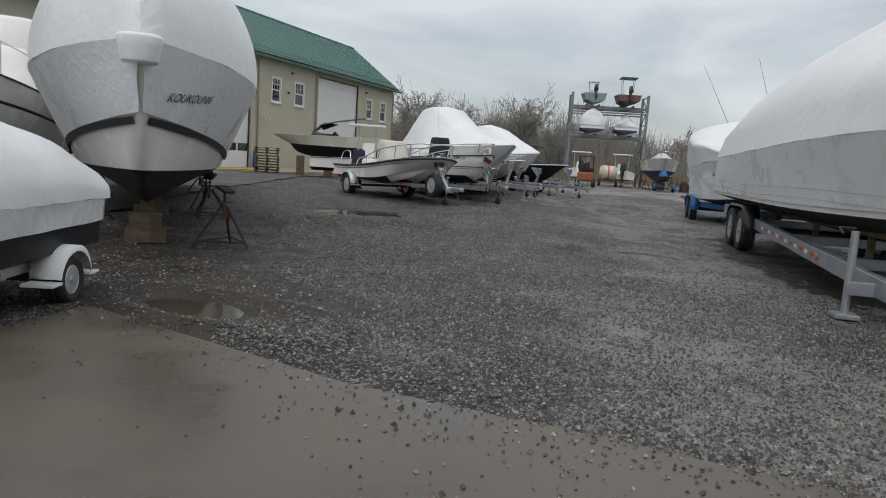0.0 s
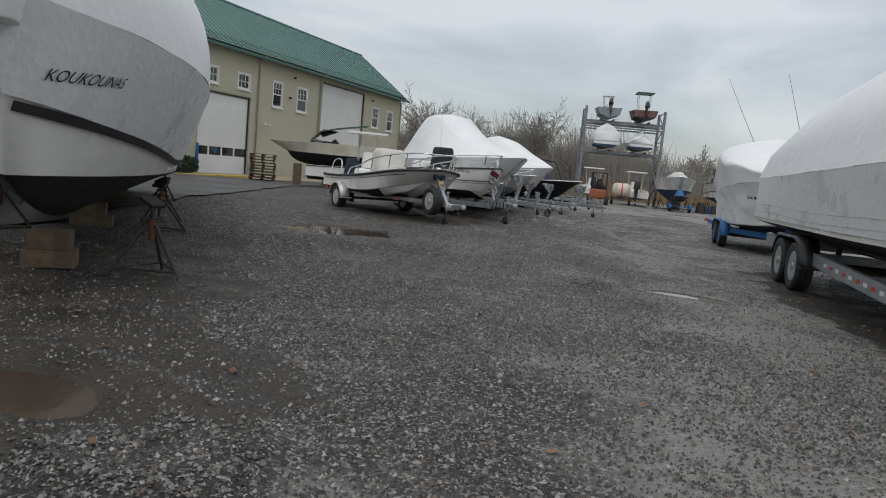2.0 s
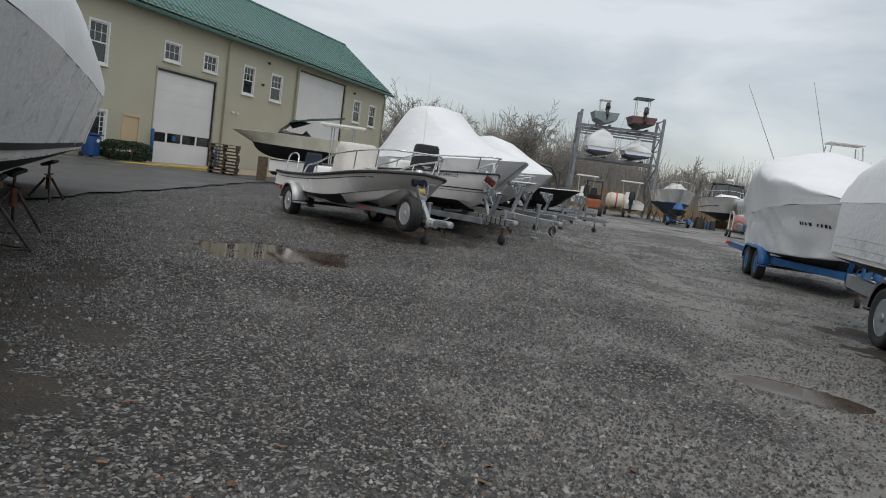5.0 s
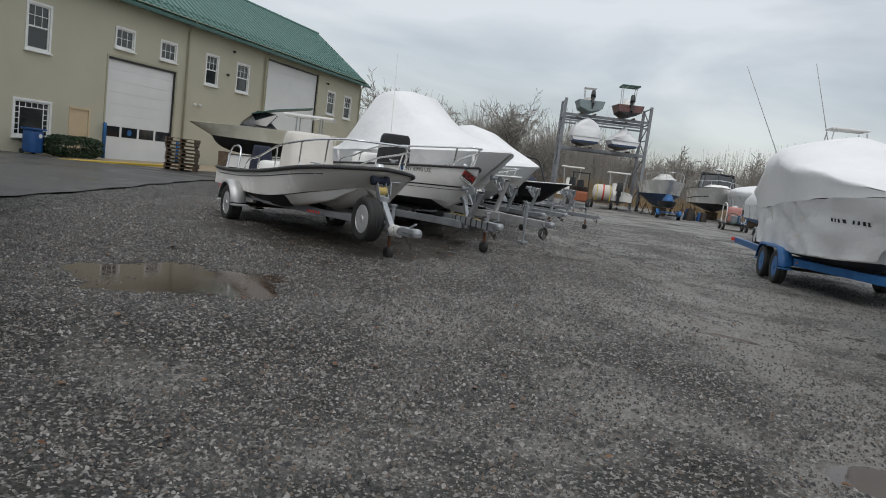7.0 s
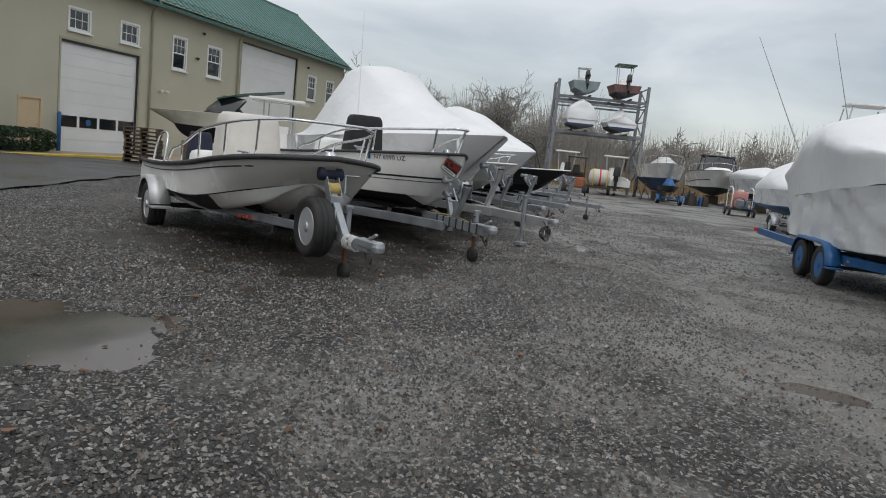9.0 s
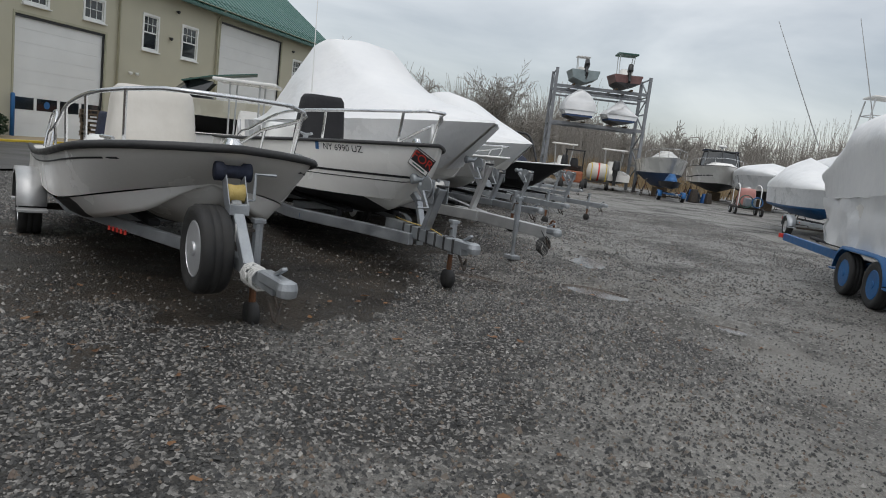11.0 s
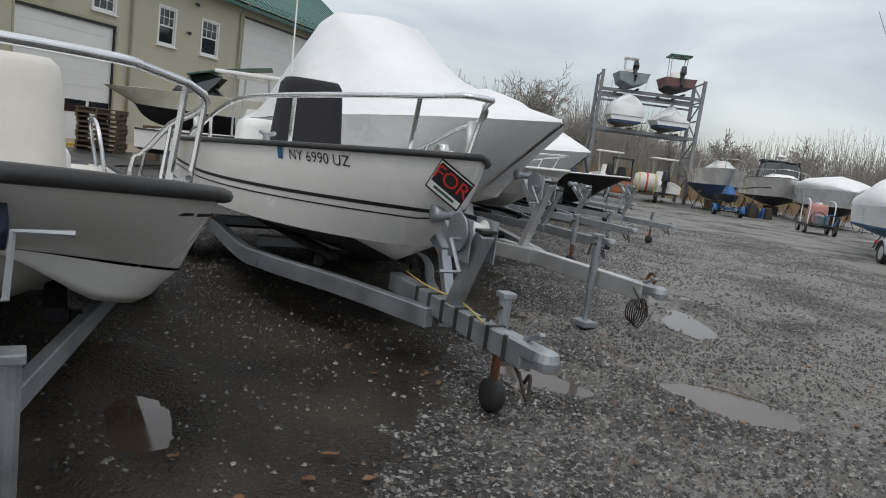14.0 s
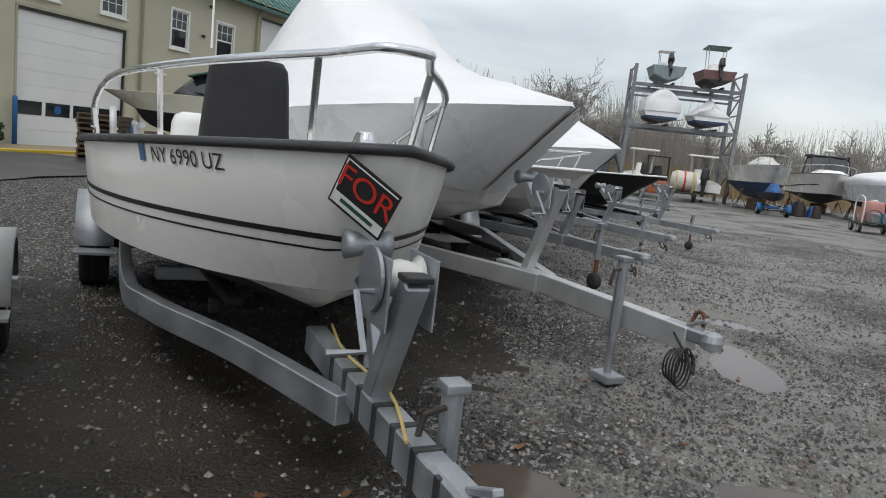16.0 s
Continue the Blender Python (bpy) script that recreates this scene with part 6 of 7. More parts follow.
h15 = Hull(9.5, 3.9, 0.6, 1.15, 2.1, 2.45, 1.3, 1.4, 2.6, 0.86, 2.0)
s15 = h15.build(b15, M_GEL, M_ANTI, M_GEL, M_RUB, 0.05)
part("foredeck", rounded((-2.8, 0, 2.3), (3.4, 2.3, 0.35), 0.6, 24, 3), M_GEL, b15, smooth=True)
glass = grid([[(-3.9, -1.35, 2.3), (-3.2, -1.1, 2.35), (-2.9, 0, 2.4), (-3.2, 1.1, 2.35), (-3.9, 1.35, 2.3)], [(-4.3, -1.15, 3.35), (-3.9, -0.9, 3.45), (-3.7, 0, 3.5), (-3.9, 0.9, 3.45), (-4.3, 1.15, 3.35)]])
ws = part("windscreen", glass, M_GLASS, b15)
fr = bmesh.new()
tube(fr, bend([(-4.3, -1.15, 3.35), (-3.9, -0.9, 3.45), (-3.7, 0, 3.5), (-3.9, 0.9, 3.45), (-4.3, 1.15, 3.35)], 3), 0.05, 6)
for p, q in (((-3.2, -1.1, 2.35), (-3.9, -0.9, 3.45)), ((-2.9, 0, 2.4), (-3.7, 0, 3.5)), ((-3.2, 1.1, 2.35), (-3.9, 0.9, 3.45)), ((-3.9, -1.35, 2.3), (-4.3, -1.15, 3.35)), ((-3.9, 1.35, 2.3), (-4.3, 1.15, 3.35))):
    tube(fr, [p, q], 0.045, 6)
part("windscreen_frame", fr, M_BLACKPLASTIC, ws)
part("hardtop", box(bmesh.new(), (-5.1, 0, 3.5), (2.0, 2.3, 0.1), 0, 0.04), M_NAVY, b15)
part("radar", lathe(bmesh.new(), [(0.05, 0), (0.28, 0.02), (0.3, 0.12), (0.2, 0.2)], Matrix.Translation((-5.0, 0.1, 3.75)), 18), M_WHITEPLASTIC, b15, smooth=True)
part("radar_mast", tube(bmesh.new(), [(-5.0, 0.1, 3.5), (-5.0, 0.1, 3.78)], 0.06, 8), M_WHITEPLASTIC, b15)
bow_rail(b15, h15, 0.5, 0.96, 0.5, 0.45, (0.6, 0.7, 0.8, 0.9), 0.08, 0.02)
for sg in (1, -1):
    xr = np.linspace(-9, -1.4, 20)
    stripe(b15, s15, xr, [1.45 + 0.3 * max(0, (x + 5) / 4) for x in xr], 0.07, M_INK, sg)
on_stands(b15, 9.5, 3.4, 0.6)
b16 = thing("wrapped_cruiser", at_ground(19.4, 51.5, -104), "cruiser in white shrink wrap with a dark bottom on stands", "boat")
h16 = Hull(8.0, 3.3, 0.6, 1.1, 1.9, 2.05, 1.0, 1.4, 2.8, 0.88, 2.0)
h16.build(b16, M_GEL, M_ANTI)
h16.wrap(b16, [(-8, 2.3), (-6, 2.8), (-3.5, 2.85), (-1.2, 2.6), (0, 2.1)], 0.15, 0.03, 0.3, 0.7, 0.06, 29)
on_stands(b16, 8.0, 3.0, 0.6)


def console_boat(x, y, heading, label, s=1.0, top=True, hull_mat=None, z=0.0, motor=None):
    """A small centre-console boat with a T-top, its stern motor at the back."""
    b = thing("centre_console_boat", pose(x, y, z, 0, 0, heading), label, "boat", "boats by the rack")
    h = Hull(5.6 * s, 2.1 * s, 0.45, 0.62, 1.05, 1.4, 0.8, 1.2, 2.6, 0.9, 2.0)
    h.build(b, hull_mat or M_GEL, M_ANTI, M_GEL, M_RUB, 0.4)
    part("console", rounded((-3.0 * s, 0, 0.7), (0.7, 0.8, 1.15), 0.85, 20, 5), M_GEL, b, smooth=True)
    if top:
        part("t_top", box(bmesh.new(), (-3.1 * s, 0, 2.62), (1.7, 1.6, 0.09), 0, 0.035), M_GEL, b)
        fr_ = bmesh.new()
        for sx in (-2.7, -3.5):
            for sg in (1, -1):
                tube(fr_, [(sx * s, sg * 0.42, 0.7), (sx * s, sg * 0.6, 2.6)], 0.025, 6)
        part("top_frame", fr_, M_ALU, b)
    if motor:
        outboard(b, -5.62 * s, 0, 1.0, 1.15, motor)
    return b


console_boat(12.3, 62.8, 82, "white hard-top console boat with a black outboard, parked stern out", motor=M_BLACKPLASTIC)
console_boat(8.7, 62.0, 84, "white centre-console boat with a hard top beneath the rack", motor=M_BLACKPLASTIC)

# ---------------------------------------------------------------- rack, machines, shed side
rack = thing("boat_rack", pose(10.5, 60.2, 0, 0, 0, -2), "tall grey steel boat storage rack with two loaded levels", "rack")
for x in (-3.1, 3.1):
    for y in (0, 2.6):
        part("upright", beam(bmesh.new(), (x, y, 0), (x, y, 7.6), 0.2, 0.2, 0.01, up=(1, 0, 0)), M_RACK, rack)
    for k in range(6):
        z0, z1 = 0.6 + 1.15 * k, 0.6 + 1.15 * (k + 1)
        part("brace", beam(bmesh.new(), (x, 0 if k % 2 else 2.6, z0), (x, 2.6 if k % 2 else 0, z1), 0.07, 0.07, 0), M_RACK, rack)
        part("brace", beam(bmesh.new(), (x, 0, z1), (x, 2.6, z1), 0.07, 0.07, 0), M_RACK, rack)
for z in (4.05, 6.45):
    for y in (0, 2.6):
        part("rack_beam", beam(bmesh.new(), (-3.1, y, z), (3.1, y, z), 0.12, 0.2), M_RACK, rack)
        if z > 6:
            part("rack_beam", beam(bmesh.new(), (-3.1, y, z - 0.42), (3.1, y, z - 0.42), 0.08, 0.12), M_RACK, rack)
for z in (4.17, 6.57):
    for x in (-1.9, -0.9, 0.9, 1.9):
        part("rack_bunk", beam(bmesh.new(), (x, -0.4, z + 0.03), (x, 3.0, z + 0.03), 0.12, 0.1), M_WOOD, rack)


def rack_boat(x, z, label, hull_mat, top, name="rack_skiff"):
    b = thing(name, pose(10.5 + x, 64.2, z - 0.42, 0, 0, 88), label, "boat", "boats on the rack")
    h = Hull(5.0, 2.0, 0.45, 0.75, 1.25, 1.5, 0.7, 1.2, 2.6, 0.8, 2.0)
    h.build(b, hull_mat, M_ANTI if top else hull_mat, M_GEL, None, 0.5)
    outboard(b, -5.0, 0, 1.2, 0.85, M_BLACKPLASTIC, 12 if top else 35)
    if top:
        part("console", rounded((-3.2, 0, 0.8), (0.7, 0.75, 1.0), 0.85, 16, 5), M_GEL, b, smooth=True)
        part("t_top", box(bmesh.new(), (-3.2, 0, 2.75), (1.5, 1.35, 0.1), 0, 0.035), M_GUTTER, b)
        f = bmesh.new()
        for sx in (-2.8, -3.6):
            for sg in (1, -1):
                tube(f, [(sx, sg * 0.4, 0.8), (sx, sg * 0.5, 2.72)], 0.028, 6)
        part("top_frame", f, M_ALU, b)
    else:
        f = bmesh.new()
        for sx in (-2.4, -3.0):
            for sg in (1, -1):
                tube(f, [(sx, sg * 0.28, 0.8), (sx, sg * 0.36, 2.3)], 0.028, 6)
        box(f, (-2.7, 0, 2.35), (0.9, 0.9, 0.06), 0, 0.02)
        part("leaning_frame", f, M_ALU, b)
        part("console", rounded((-2.7, 0, 0.8), (0.5, 0.6, 0.9), 0.85, 16, 5), M_HULLGREY, b, smooth=True)
    return b


M_ALUGREEN = surf("grey_green_paint", (0.20, 0.25, 0.26), (0.27, 0.32, 0.33), 0.4, 0.1, 3.0, 0.05, 40.0, 0.55)
rack_boat(-1.2, 6.66, "grey aluminium skiff with a tilted outboard, high on the rack", M_ALUGREEN, False)
rack_boat(1.6, 6.66, "dull red and white console boat high on the rack", surf("dull_red_paint", (0.12, 0.055, 0.052), (0.18, 0.09, 0.085), 0.45), True)
for x, k in ((-1.25, 31), (1.55, 37)):
    b = thing("wrapped_skiff", pose(10.5 + x, 64.0, 3.75, 0, 0, 88), "boat in white shrink wrap on the lower rack level", "boat", "boats on the rack")
    h = Hull(4.8, 2.1, 0.55, 0.75, 1.15, 1.4, 0.7, 1.2, 2.6, 0.8, 2.0)
    h.build(b, M_ANTIBLUE, M_ANTI)
    h.wrap(b, [(-4.8, 2.45), (-4.2, 2.6), (-3, 2.5), (-1.2, 1.9), (0, 1.5)] if k == 31 else [(-4.8, 1.75), (-3.6, 2.3), (0, 1.5)], 0.3, 0.04, 0.15 if k == 31 else -0.05, 0.6 if k == 31 else 0.9, 0.08, k)

# sprayer cart with its tank, generator cart, orange lift truck, jet ski
cart = thing("tank_cart", pose(10.3, 56.6, 0, 0, 0, -95), "pale plastic tank on a small wheeled cart", "cart")
part("tank", lathe(bmesh.new(), [(0.05, -0.7), (0.45, -0.62), (0.55, -0.4), (0.56, 0.4), (0.45, 0.62), (0.05, 0.7)], Matrix.Translation((0, 0, 1.1)) @ Matrix.Rotation(radians(90), 4, "X"), 22), M_BEIGECOVER, cart, smooth=True)
part("band", lathe(bmesh.new(), [(0.57, -0.05), (0.57, 0.05)], Matrix.Translation((0, 0, 1.1)) @ Matrix.Rotation(radians(90), 4, "X"), 22), M_RED, cart)
part("frame", box(bmesh.new(), (0, 0, 0.48), (1.3, 1.1, 0.1), 0, 0.02), M_DARKSTEEL, cart)
for sg in (1, -1):
    wheel(cart, (0, sg * 0.66, 0.3), 0.3, 0.18, M_STEELRIM)
    part("hoop", tube(bmesh.new(), bend([(0.55, sg * 0.45, 0.5), (0.55, sg * 0.45, 1.5), (-0.55, sg * 0.45, 1.5), (-0.55, sg * 0.45, 0.5)], 4), 0.03, 6), M_YELLOW, cart)
lift = thing("lift_truck", pose(7.9, 51.6, 0, 0, 0, -100), "orange and black lift truck parked by the rack", "lift truck")
part("body", box(bmesh.new(), (0, 0, 0.75), (1.8, 1.1, 0.6), 0, 0.1), surf("faded_orange_paint", (0.26, 0.075, 0.03), (0.33, 0.11, 0.05), 0.5), lift)
part("counterweight", rounded((-1.1, 0, 0.4), (0.6, 1.2, 0.95), 0.9, 20, 5), M_DARKSTEEL, lift, smooth=True)
fr = bmesh.new()
for sx in (0.5, -0.6):
    for sg in (1, -1):
        tube(fr, [(sx, sg * 0.5, 1.2), (sx * 0.8, sg * 0.48, 2.15)], 0.035, 6)
box(fr, (0, 0, 2.18), (1.2, 1.1, 0.06), 0, 0.02)
part("guard", fr, M_BLACKPLASTIC, lift)
part("seat", rounded((-0.25, 0, 1.25), (0.5, 0.5, 0.5), 0.8, 16), M_BLACKPLASTIC, lift, smooth=True)
for sx in (0.7, -0.8):
    for sg in (1, -1):
        wheel(lift, (sx, sg * 0.58, 0.32), 0.32, 0.24, M_ORANGE)
pump = thing("wash_cart", pose(15.7, 46.8, 0, 0, 0, -100), "small wash-down cart with a red tank and coiled hoses", "cart")
part("frame", box(bmesh.new(), (0, 0, 0.35), (1.7, 1.1, 0.1), 0, 0.02), M_DARKSTEEL, pump)
part("tank", rounded((-0.3, 0, 0.42), (0.8, 0.8, 0.85), 0.9, 20, 5), surf("faded_red_plastic", (0.42, 0.17, 0.15), (0.52, 0.26, 0.23), 0.5), pump, "faded red plastic tank", True)
part("cap", lathe(bmesh.new(), [(0.15, 0), (0.15, 0.06), (0.1, 0.08)], Matrix.Translation((-0.3, 0, 1.26)), 14), M_WHITEPLASTIC, pump)
part("engine", box(bmesh.new(), (0.5, 0, 0.62), (0.5, 0.5, 0.42), 0, 0.05), M_GALV, pump)
for k, (r_, mt) in enumerate(((0.3, M_GUTTER), (0.24, M_BLUESTEEL))):
    bm = bmesh.new()
    for q in range(4):
        tube(bm, [(0.88 + 0.03 * q, -0.25 + 0.5 * k + r_ * math.cos(u), 0.66 + r_ * math.sin(u)) for u in np.linspace(0, 2 * math.pi, 17)[:-1]], 0.022, 6, True)
    part("hose", bm, mt, pump, "coiled hose", True)
for sg in (1, -1):
    hf = tube(bmesh.new(), bend([(-0.8, sg * 0.5, 0.4), (-0.8, sg * 0.5, 1.35), (0.3, sg * 0.5, 1.35), (0.4, sg * 0.5, 0.4)], 4), 0.025, 6)
    part("cart_hoop", hf, M_WHITEPLASTIC, pump)
for sx in (0.55, -0.55):
    for sg in (1, -1):
        wheel(pump, (sx, sg * 0.6, 0.2), 0.2, 0.12, M_STEELRIM)
tag = trailer(pose(13.4, 50.3, 0, 0, 0, -98), "low blue cart trailer in front of the grey hull", 1.9, 1.3, 0.6, 0.06, M_BLUESTEEL, 0.42, 0.24, 1, rear=0.8, jack_at=None)
ski = thing("jet_ski", pose(13.35, 50.9, 0.58, 0, 0, -98), "jet ski under a bright blue cover on a low trailer", "jet ski")
hs = Hull(2.4, 1.1, 0.1, 0.2, 0.45, 0.55, 0.5, 1.2, 2.2, 0.8, 1.8)
hs.build(ski, M_BLACKPLASTIC, M_BLACKPLASTIC, M_DARKBLUE, None, 0.02)
part("cover", rounded((-1.2, 0, 0.45), (1.6, 0.7, 0.5), 0.5, 20, 2.6), M_BLUESTEEL, ski, "bright blue cover", True)
box_ = thing("gear_pile", pose(16.2, 54.6, 0, 0, 0, 20), "pile of dark blue gear and fenders by the cruiser", "gear")
for k in range(6):
    part("bundle", rounded((random.uniform(-0.7, 0.7), random.uniform(-0.4, 0.4), 0), (random.uniform(0.4, 0.7), random.uniform(0.35, 0.5), random.uniform(0.35, 0.8)), 0.7, 14, 2.6), [M_DARKBLUE, M_BLACKPLASTIC, M_DARKSTEEL][k % 3], box_, smooth=True)

# by the shed: cream boat on blocks, tower boat, pallets, bin, hedge
b17 = thing("cream_cabin_boat", at_ground(-10.0, 35.1, 196), "cream boat with black bottom and dark windscreen on timber blocks", "boat")
h17 = Hull(5.6, 2.2, 1.0, 1.55, 2.1, 2.0, 0.9, 1.2, 2.4, 0.85, 1.8)
h17.build(b17, M_CREAM, M_ANTI, M_CREAM, None, 0.1)
ws = part("windscreen", grid([[(-2.9, -0.8, 2.15), (-2.1, -0.5, 2.2), (-1.9, 0, 2.2), (-2.1, 0.5, 2.2), (-2.9, 0.8, 2.15)], [(-3.3, -0.7, 2.65), (-2.7, -0.45, 2.72), (-2.5, 0, 2.74), (-2.7, 0.45, 2.72), (-3.3, 0.7, 2.65)]]), M_GLASS, b17)
part("cabin_top", rounded((-2.6, 0, 2.05), (1.5, 1.4, 0.28), 0.7, 20, 4), M_BLACKPLASTIC, b17, "dark cabin top", True)
part("visor", grid([[(-2.3, -0.7, 2.6), (-2.3, 0.7, 2.6)], [(-3.2, -0.75, 2.85), (-3.2, 0.75, 2.85)], [(-4.6, -0.6, 3.1), (-4.6, 0.6, 3.1)]]), M_GUTTER, b17, "tinted visor").modifiers.new("thick", "SOLIDIFY").thickness = 0.04
for x in (-1.4, -2.8, -4.6):
    blk = tagged(part("timber_block", box(bmesh.new(), (0, 0, 0), (0.4, 0.7, 1.0), 0, 0.012), M_WOOD), "stacked timber under the cream boat", "timber", "keel blocks")
    blk.matrix_world = b17.matrix_world @ pose(x, 0, 0.5)
b18 = console_boat(-1.7, 33.2, 8, "pale console boat with a hard top behind the row", 1.0)
trailer(at_ground(-0.6, 33.4, 8), "galvanised trailer under the pale console boat", 4.4, 2.0, 1.3, 0.08, M_GALV, 0.42, 0.31, 1)


def pallet_stack(m, count, label):
    for k in range(count):
        p = thing("pallet", m @ pose(random.uniform(-0.05, 0.05), random.uniform(-0.05, 0.05), 0.145 * k, 0, 0, random.uniform(-4, 4)), label, "pallet", "stacked pallets")
        for i in range(6):
            part("board", one_box((0, -0.5 + 0.2 * i, 0.128), (1.2, 0.12, 0.022)), M_WOOD, p)
        for i in range(3):
            part("bearer", one_box((-0.55 + 0.55 * i, 0, 0.068), (0.06, 1.1, 0.096)), M_WOOD, p)
        for i in range(3):
            part("board", one_box((0, -0.48 + 0.48 * i, 0.010), (1.2, 0.12, 0.018)), M_WOOD, p)


pallet_stack(pose(-10.7, 36.4, 0.03, 0, 0, 15), 9, "weathered wooden pallet in a stack by the shed wall")
bin_ = thing("recycling_bin", shed.matrix_world @ pose(-4.15, -0.75, 0.05), "blue wheeled recycling bin with a lid", "bin")
part("body", rounded((0, 0, 0.08), (0.55, 0.6, 0.85), 1.0, 20, 6), M_DARKBLUE, bin_, smooth=True)
part("lid", box(bmesh.new(), (0, -0.02, 0.96), (0.6, 0.66, 0.07), 0, 0.02), M_DARKBLUE, bin_)
part("label", lathe(bmesh.new(), [(0.08, 0), (0.08, 0.004)], Matrix.Translation((0.05, -0.312, 0.72)) @ Matrix.Rotation(radians(90), 4, "X"), 14), M_WHITEPLASTIC, bin_)
for sg in (1, -1):
    part("bin_wheel", lathe(bmesh.new(), [(0.03, -0.03), (0.1, -0.03), (0.1, 0.03), (0.03, 0.03)], Matrix.Translation((sg * 0.26, 0.24, 0.1)) @ Matrix.Rotation(radians(90), 4, "Y"), 14), M_TYRE, bin_)


def leaf_heap(name, m, size, count, leaf, label, seed):
    """A clipped shrub: many small leaves round a soft block, on short stems."""
    rng = np.random.default_rng(seed)
    bush = thing(name, m, label, "shrub")
    u = rng.normal(size=(count, 3))
    u /= np.linalg.norm(u, axis=1)[:, None]
    rad = rng.uniform(0.72, 1.03, count)[:, None]
    c = np.sign(u) * np.abs(u) ** 0.6 * rad * np.array(size) / 2 + np.array((0, 0, size[2] / 2))
    c[:, 2] = np.maximum(c[:, 2], 0.06)
    a, b = rng.normal(size=(count, 3)), rng.normal(size=(count, 3))
    a *= leaf / np.linalg.norm(a, axis=1)[:, None]
    b *= leaf * 0.6 / np.linalg.norm(b, axis=1)[:, None]
    v = np.stack([c - a, c + b, c + a, c - b], 1).reshape(-1, 3)
    me = bpy.data.meshes.new("leaves")
    me.from_pydata(v.tolist(), [], [(4 * i, 4 * i + 1, 4 * i + 2, 4 * i + 3) for i in range(count)])
    me.materials.append(M_HEDGE)
    lv = new("leaves", me)
    lv.parent = bush
    st = bmesh.new()
    for k in range(7):
        tube(st, [(lerp(-0.35, 0.35, k / 6) * size[0], 0, 0), (lerp(-0.42, 0.42, k / 6) * size[0], 0, size[2] * 0.7)], 0.03, 5)
    part("stems", st, M_BARK, bush)


leaf_heap("hedge", shed.matrix_world @ pose(-2.6, -1.1, 0.05), (2.6, 0.9, 0.85), 5200, 0.06, "clipped dark green hedge by the shed wall", 5)


# ---------------------------------------------------------------- trees and far woods
def limbs(rng, height, spread_, depth, stem):
    """Tapered pieces (from, to, radii, level) of a bare winter tree."""
    out = []

    def grow(p, d, length, r, level):
        steps = 4 if level < 2 else 3
        for k in range(steps):
            d = (d + Vector(rng.normal(0, 0.13 + 0.03 * level, 3)) + Vector((0, 0, 0.05))).normalized()
            q = p + d * (length / steps)
            r2 = r * (0.86 if level < 2 else 0.72)
            out.append((p, q, r, r2, level))
            if level < depth and (k > 0 or level > 0):
                for _ in range(2 if level < 3 else 1 + (rng.random() < 0.4)):
                    side = Vector(rng.normal(0, 1, 3))
                    side = (side - d * side.dot(d)).normalized()
                    nd = (d * rng.uniform(0.45, 0.9) + side * spread_ * rng.uniform(0.6, 1.1)).normalized()
                    grow(q, nd, length * rng.uniform(0.5, 0.72), r2 * rng.uniform(0.45, 0.65), level + 1)
            p, r = q, r2

    grow(Vector((0, 0, -0.05)), Vector((0, 0, 1)), height * 0.52, stem, 0)
    return out


def prisms(pieces, thin=0.0):
    """Three-sided tapered bars, as vertex and face arrays."""
    n = len(pieces)
    p = np.array([q[0] for q in pieces])
    q = np.array([x[1] for x in pieces])
    r1 = np.maximum(np.array([x[2] for x in pieces]), thin)
    r2 = np.maximum(np.array([x[3] for x in pieces]), thin * 0.7)
    d = q - p
    d /= np.linalg.norm(d, axis=1)[:, None] + 1e-9
    ref = np.where(np.abs(d[:, 2:3]) < 0.9, np.array([[0, 0, 1.0]]), np.array([[1.0, 0, 0]]))
    u = np.cross(d, ref)
    u /= np.linalg.norm(u, axis=1)[:, None]
    w = np.cross(d, u)
    v = np.empty((n, 6, 3))
    for k in range(3):
        t = 2 * math.pi * k / 3
        o = u * math.cos(t) + w * math.sin(t)
        v[:, k] = p + o * r1[:, None]
        v[:, 3 + k] = q + o * r2[:, None]
    f = np.array([(0, 1, 4, 3), (1, 2, 5, 4), (2, 0, 3, 5)])
    return v.reshape(-1, 3), (f[None] + 6 * np.arange(n)[:, None, None]).reshape(-1, 4)


def quick_mesh(name, v, f, mat):
    me = bpy.data.meshes.new(name)
    me.vertices.add(len(v))
    me.vertices.foreach_set("co", np.ascontiguousarray(v, dtype=np.float32).ravel())
    me.loops.add(f.size)
    me.loops.foreach_set("vertex_index", f.ravel().astype(np.int32))
    me.polygons.add(len(f))
    me.polygons.foreach_set("loop_start", np.arange(0, f.size, f.shape[1], dtype=np.int32))
    me.update(calc_edges=True)
    me.materials.append(mat)
    return me


def bare_tree(seed, height, spread_, depth=4, thin=0.022):
    rng = np.random.default_rng(seed)
    pieces = limbs(rng, height, spread_, depth, height * 0.028)
    big = [x for x in pieces if x[4] <= 1]
    small = [x for x in pieces if x[4] > 1]
    t = thing("bare_tree", pose(0, 0, -50), "bare grey winter tree with a fine twiggy crown", "tree", "trees beyond the yard")
    for name, some, mat in (("trunk", big, M_BARK), ("crown", small, M_TWIG_HAZE)):
        ob = new(name, quick_mesh(name, *prisms(some, thin), mat))
        ob.parent = t
    return t


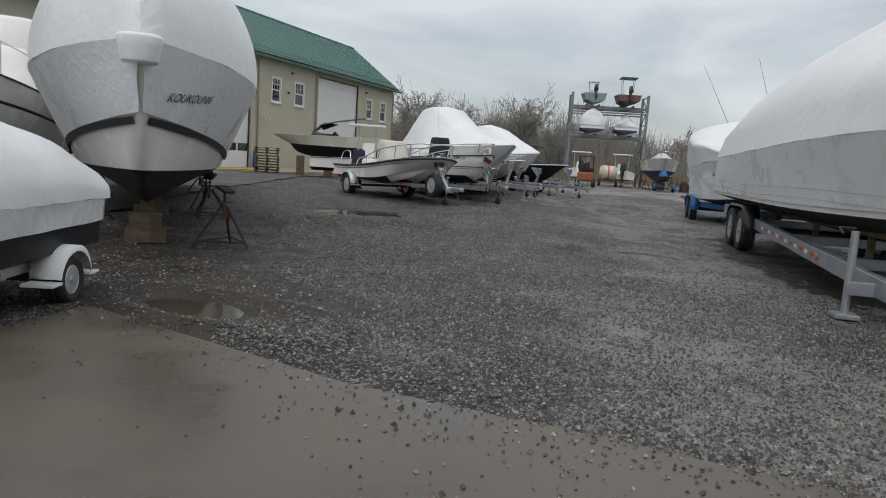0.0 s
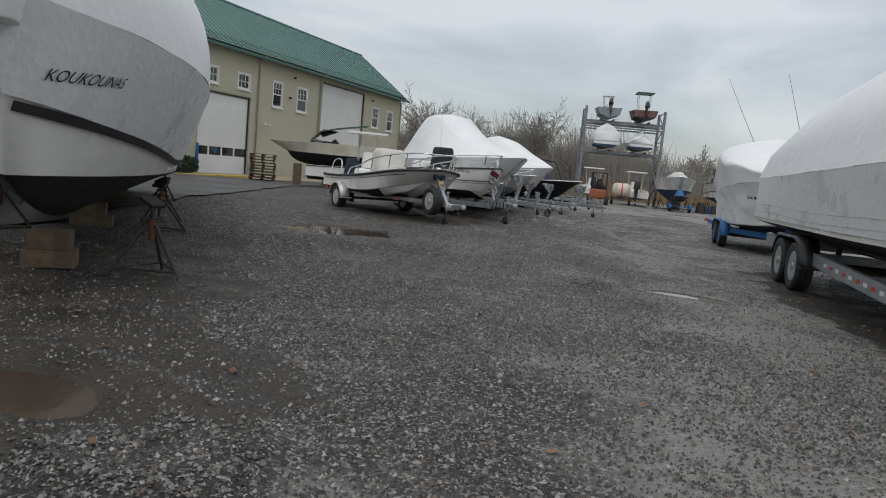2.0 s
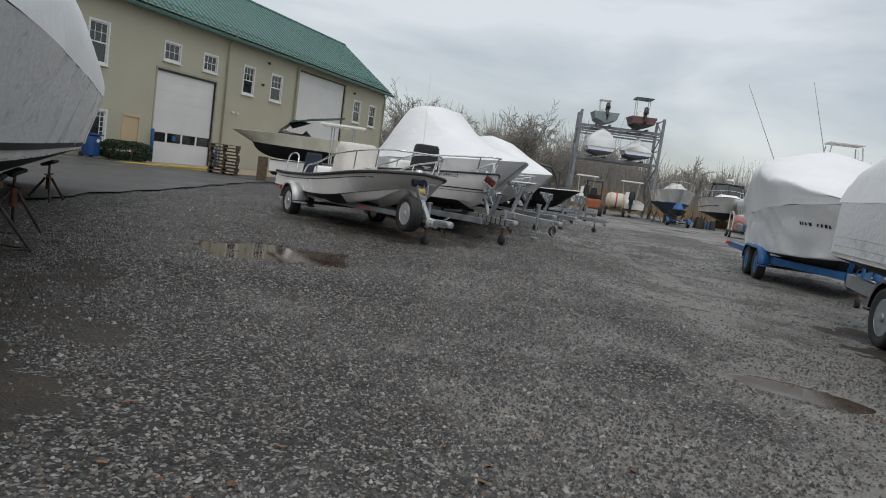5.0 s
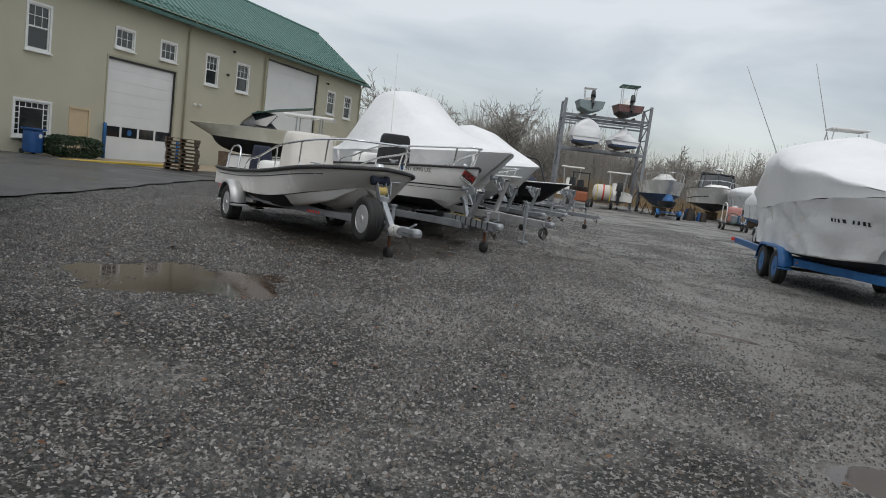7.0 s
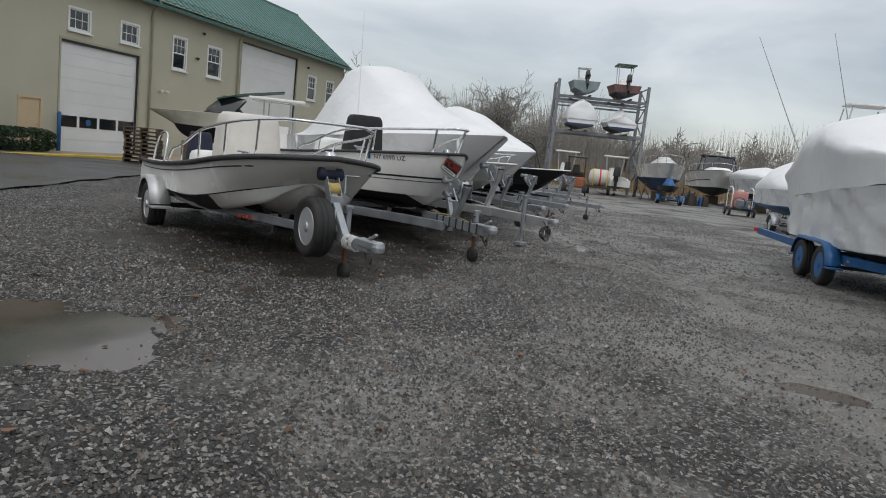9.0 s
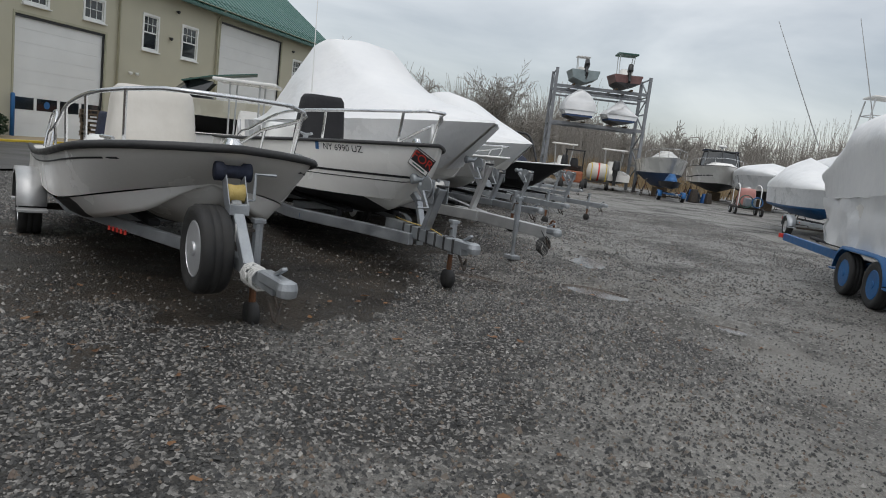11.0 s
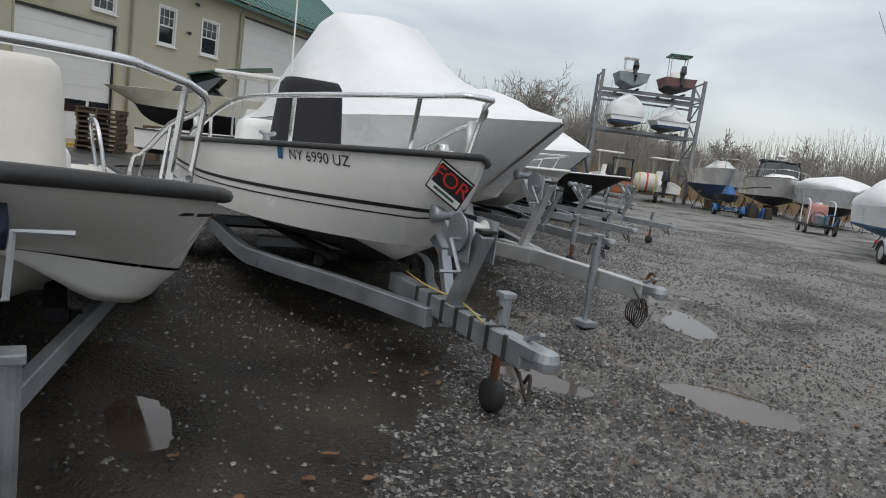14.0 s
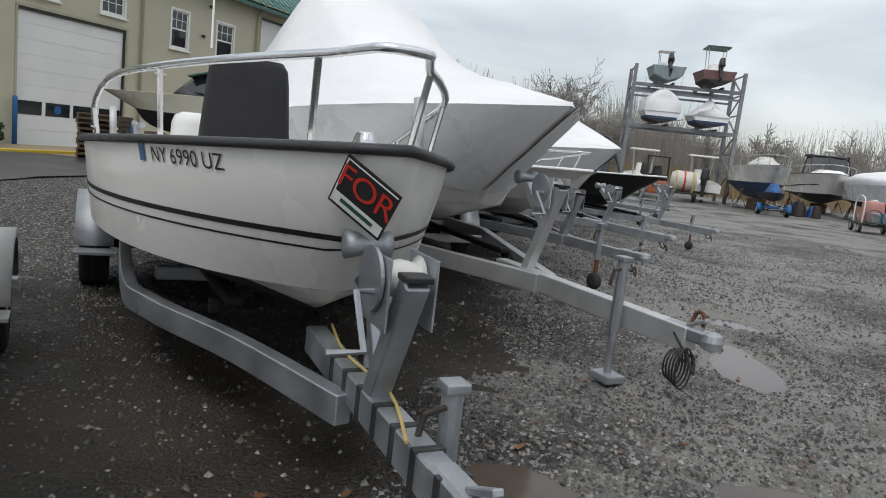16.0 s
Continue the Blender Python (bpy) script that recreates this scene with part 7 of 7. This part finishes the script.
first = [bare_tree(41, 8.6, 0.75), bare_tree(42, 8.2, 0.9), bare_tree(43, 7.3, 0.85)]
spots = [(-6.5, 76, 1.0, 0), (-4.0, 82, 0.92, 1), (1.0, 80, 1.0, 1), (4.0, 78, 1.02, 0), (6.4, 81, 0.98, 1), (8.6, 79, 0.82, 2), (-9.5, 84, 0.95, 2), (-13, 80, 0.85, 0), (2.8, 86, 1.0, 2), (11.0, 84, 0.8, 1), (-1.6, 88, 0.8, 2)]
for k, (x, y, s, i) in enumerate(spots):
    m = pose(x, y, 0, 0, 0, 67 * k)
    if k < 3:
        t = first[(0, 1, 2)[k]]
        t.matrix_world = m
    else:
        t = copy_thing(first[i], m)
        t.scale = (s, s, s)

kinds = []
for k in range(5):
    rng = np.random.default_rng(60 + k)
    kinds.append(prisms([x for x in limbs(rng, 8.5, 0.8, 3, 0.16)], 0.045))
rng = np.random.default_rng(9)
allv, allf, base = [], [], 0
for k in range(130):
    v, f = kinds[k % 5]
    x, y = rng.uniform(-40, 120), rng.uniform(88, 150)
    if x < 16:
        y = rng.uniform(96, 150)
    s, a = rng.uniform(0.7, 1.12), rng.uniform(0, 6.28)
    w = v * s
    allv.append(np.stack([w[:, 0] * math.cos(a) - w[:, 1] * math.sin(a) + x, w[:, 0] * math.sin(a) + w[:, 1] * math.cos(a) + y, w[:, 2]], 1))
    allf.append(f + base)
    base += len(v)
tagged(new("woods", quick_mesh("woods", np.concatenate(allv), np.concatenate(allf), M_TWIG_HAZE)), "bare winter woodland behind the yard", "woods", kind="stuff")


def thicket(name, count, x0, x1, y0, y1, h0, h1, r, mat, label, category, seed, lean=0.25):
    rng = np.random.default_rng(seed)
    p = np.stack([rng.uniform(x0, x1, count), rng.uniform(y0, y1, count), np.zeros(count)], 1)
    hh = rng.uniform(h0, h1, count) * (0.75 + 0.35 * np.sin(p[:, 0] * 0.4 + np.sin(p[:, 0] * 0.13) * 3))
    q = p + np.stack([rng.normal(0, lean, count) * hh, rng.normal(0, lean, count) * hh, hh], 1)
    pieces = [(a, b, r, r * 0.4, 0) for a, b in zip(p, q)]
    return tagged(new(name, quick_mesh(name, *prisms(pieces), mat)), label, category, kind="stuff")


thicket("brush", 42000, -45, 150, 84, 135, 3.2, 9.2, 0.030, M_TWIG_HAZE, "dense bare brushwood at the edge of the yard", "brush", 12, 0.16)
thicket("reeds", 9000, -14, 60, 68, 84, 0.9, 2.1, 0.022, M_REED, "dry tan reeds along the back of the yard", "reeds", 14, 0.14)

gravel("gravel", 760000, -4.8, 5.6, 2.5, 23, 0.0070, 0.0170, 3, "loose grey crushed stone lying on the yard")

gravel("gravel", 150000, 1.0, 10.5, 22.5, 38, 0.010, 0.024, 5, "loose grey crushed stone along the lane")
gravel("gravel", 60000, 5.6, 9.5, 6, 22.5, 0.009, 0.021, 8, "loose grey crushed stone beside the trailers")


def fallen_leaves(count, seed):
    """Dead oak leaves, curled and wet, on the gravel."""
    rng_ = random.Random(seed)
    bm = bmesh.new()
    for k in range(count):
        x, y = rng_.uniform(-4.0, 5.5), rng_.uniform(4.8, 23.0)
        if off_slab(x, y) < 0.1:
            continue
        size, turn, z = rng_.uniform(0.02, 0.042), rng_.uniform(0, 6.28), land(x, y) + 0.016
        ring = []
        for i in range(7):
            t = 2 * math.pi * i / 7
            rx, ry = size * math.cos(t) * rng_.uniform(0.8, 1.1), size * 0.55 * math.sin(t) * rng_.uniform(0.7, 1.2)
            ring.append(bm.verts.new((x + rx * math.cos(turn) - ry * math.sin(turn), y + rx * math.sin(turn) + ry * math.cos(turn), z + rng_.uniform(0.0, 0.35) * size)))
        mid_v = bm.verts.new((x, y, z))
        for i in range(7):
            bm.faces.new((ring[i], ring[(i + 1) % 7], mid_v))
    tagged(part("leaf_litter", bm, M_LEAF), "scattered wet brown dead leaves on the gravel", "leaves", kind="stuff")


M_LEAF = surf("dead_leaf", (0.10, 0.045, 0.018), (0.22, 0.11, 0.045), 0.5, 0, 30.0, 0.2, 90.0, 0.7, island=1.0)
fallen_leaves(260, 77)
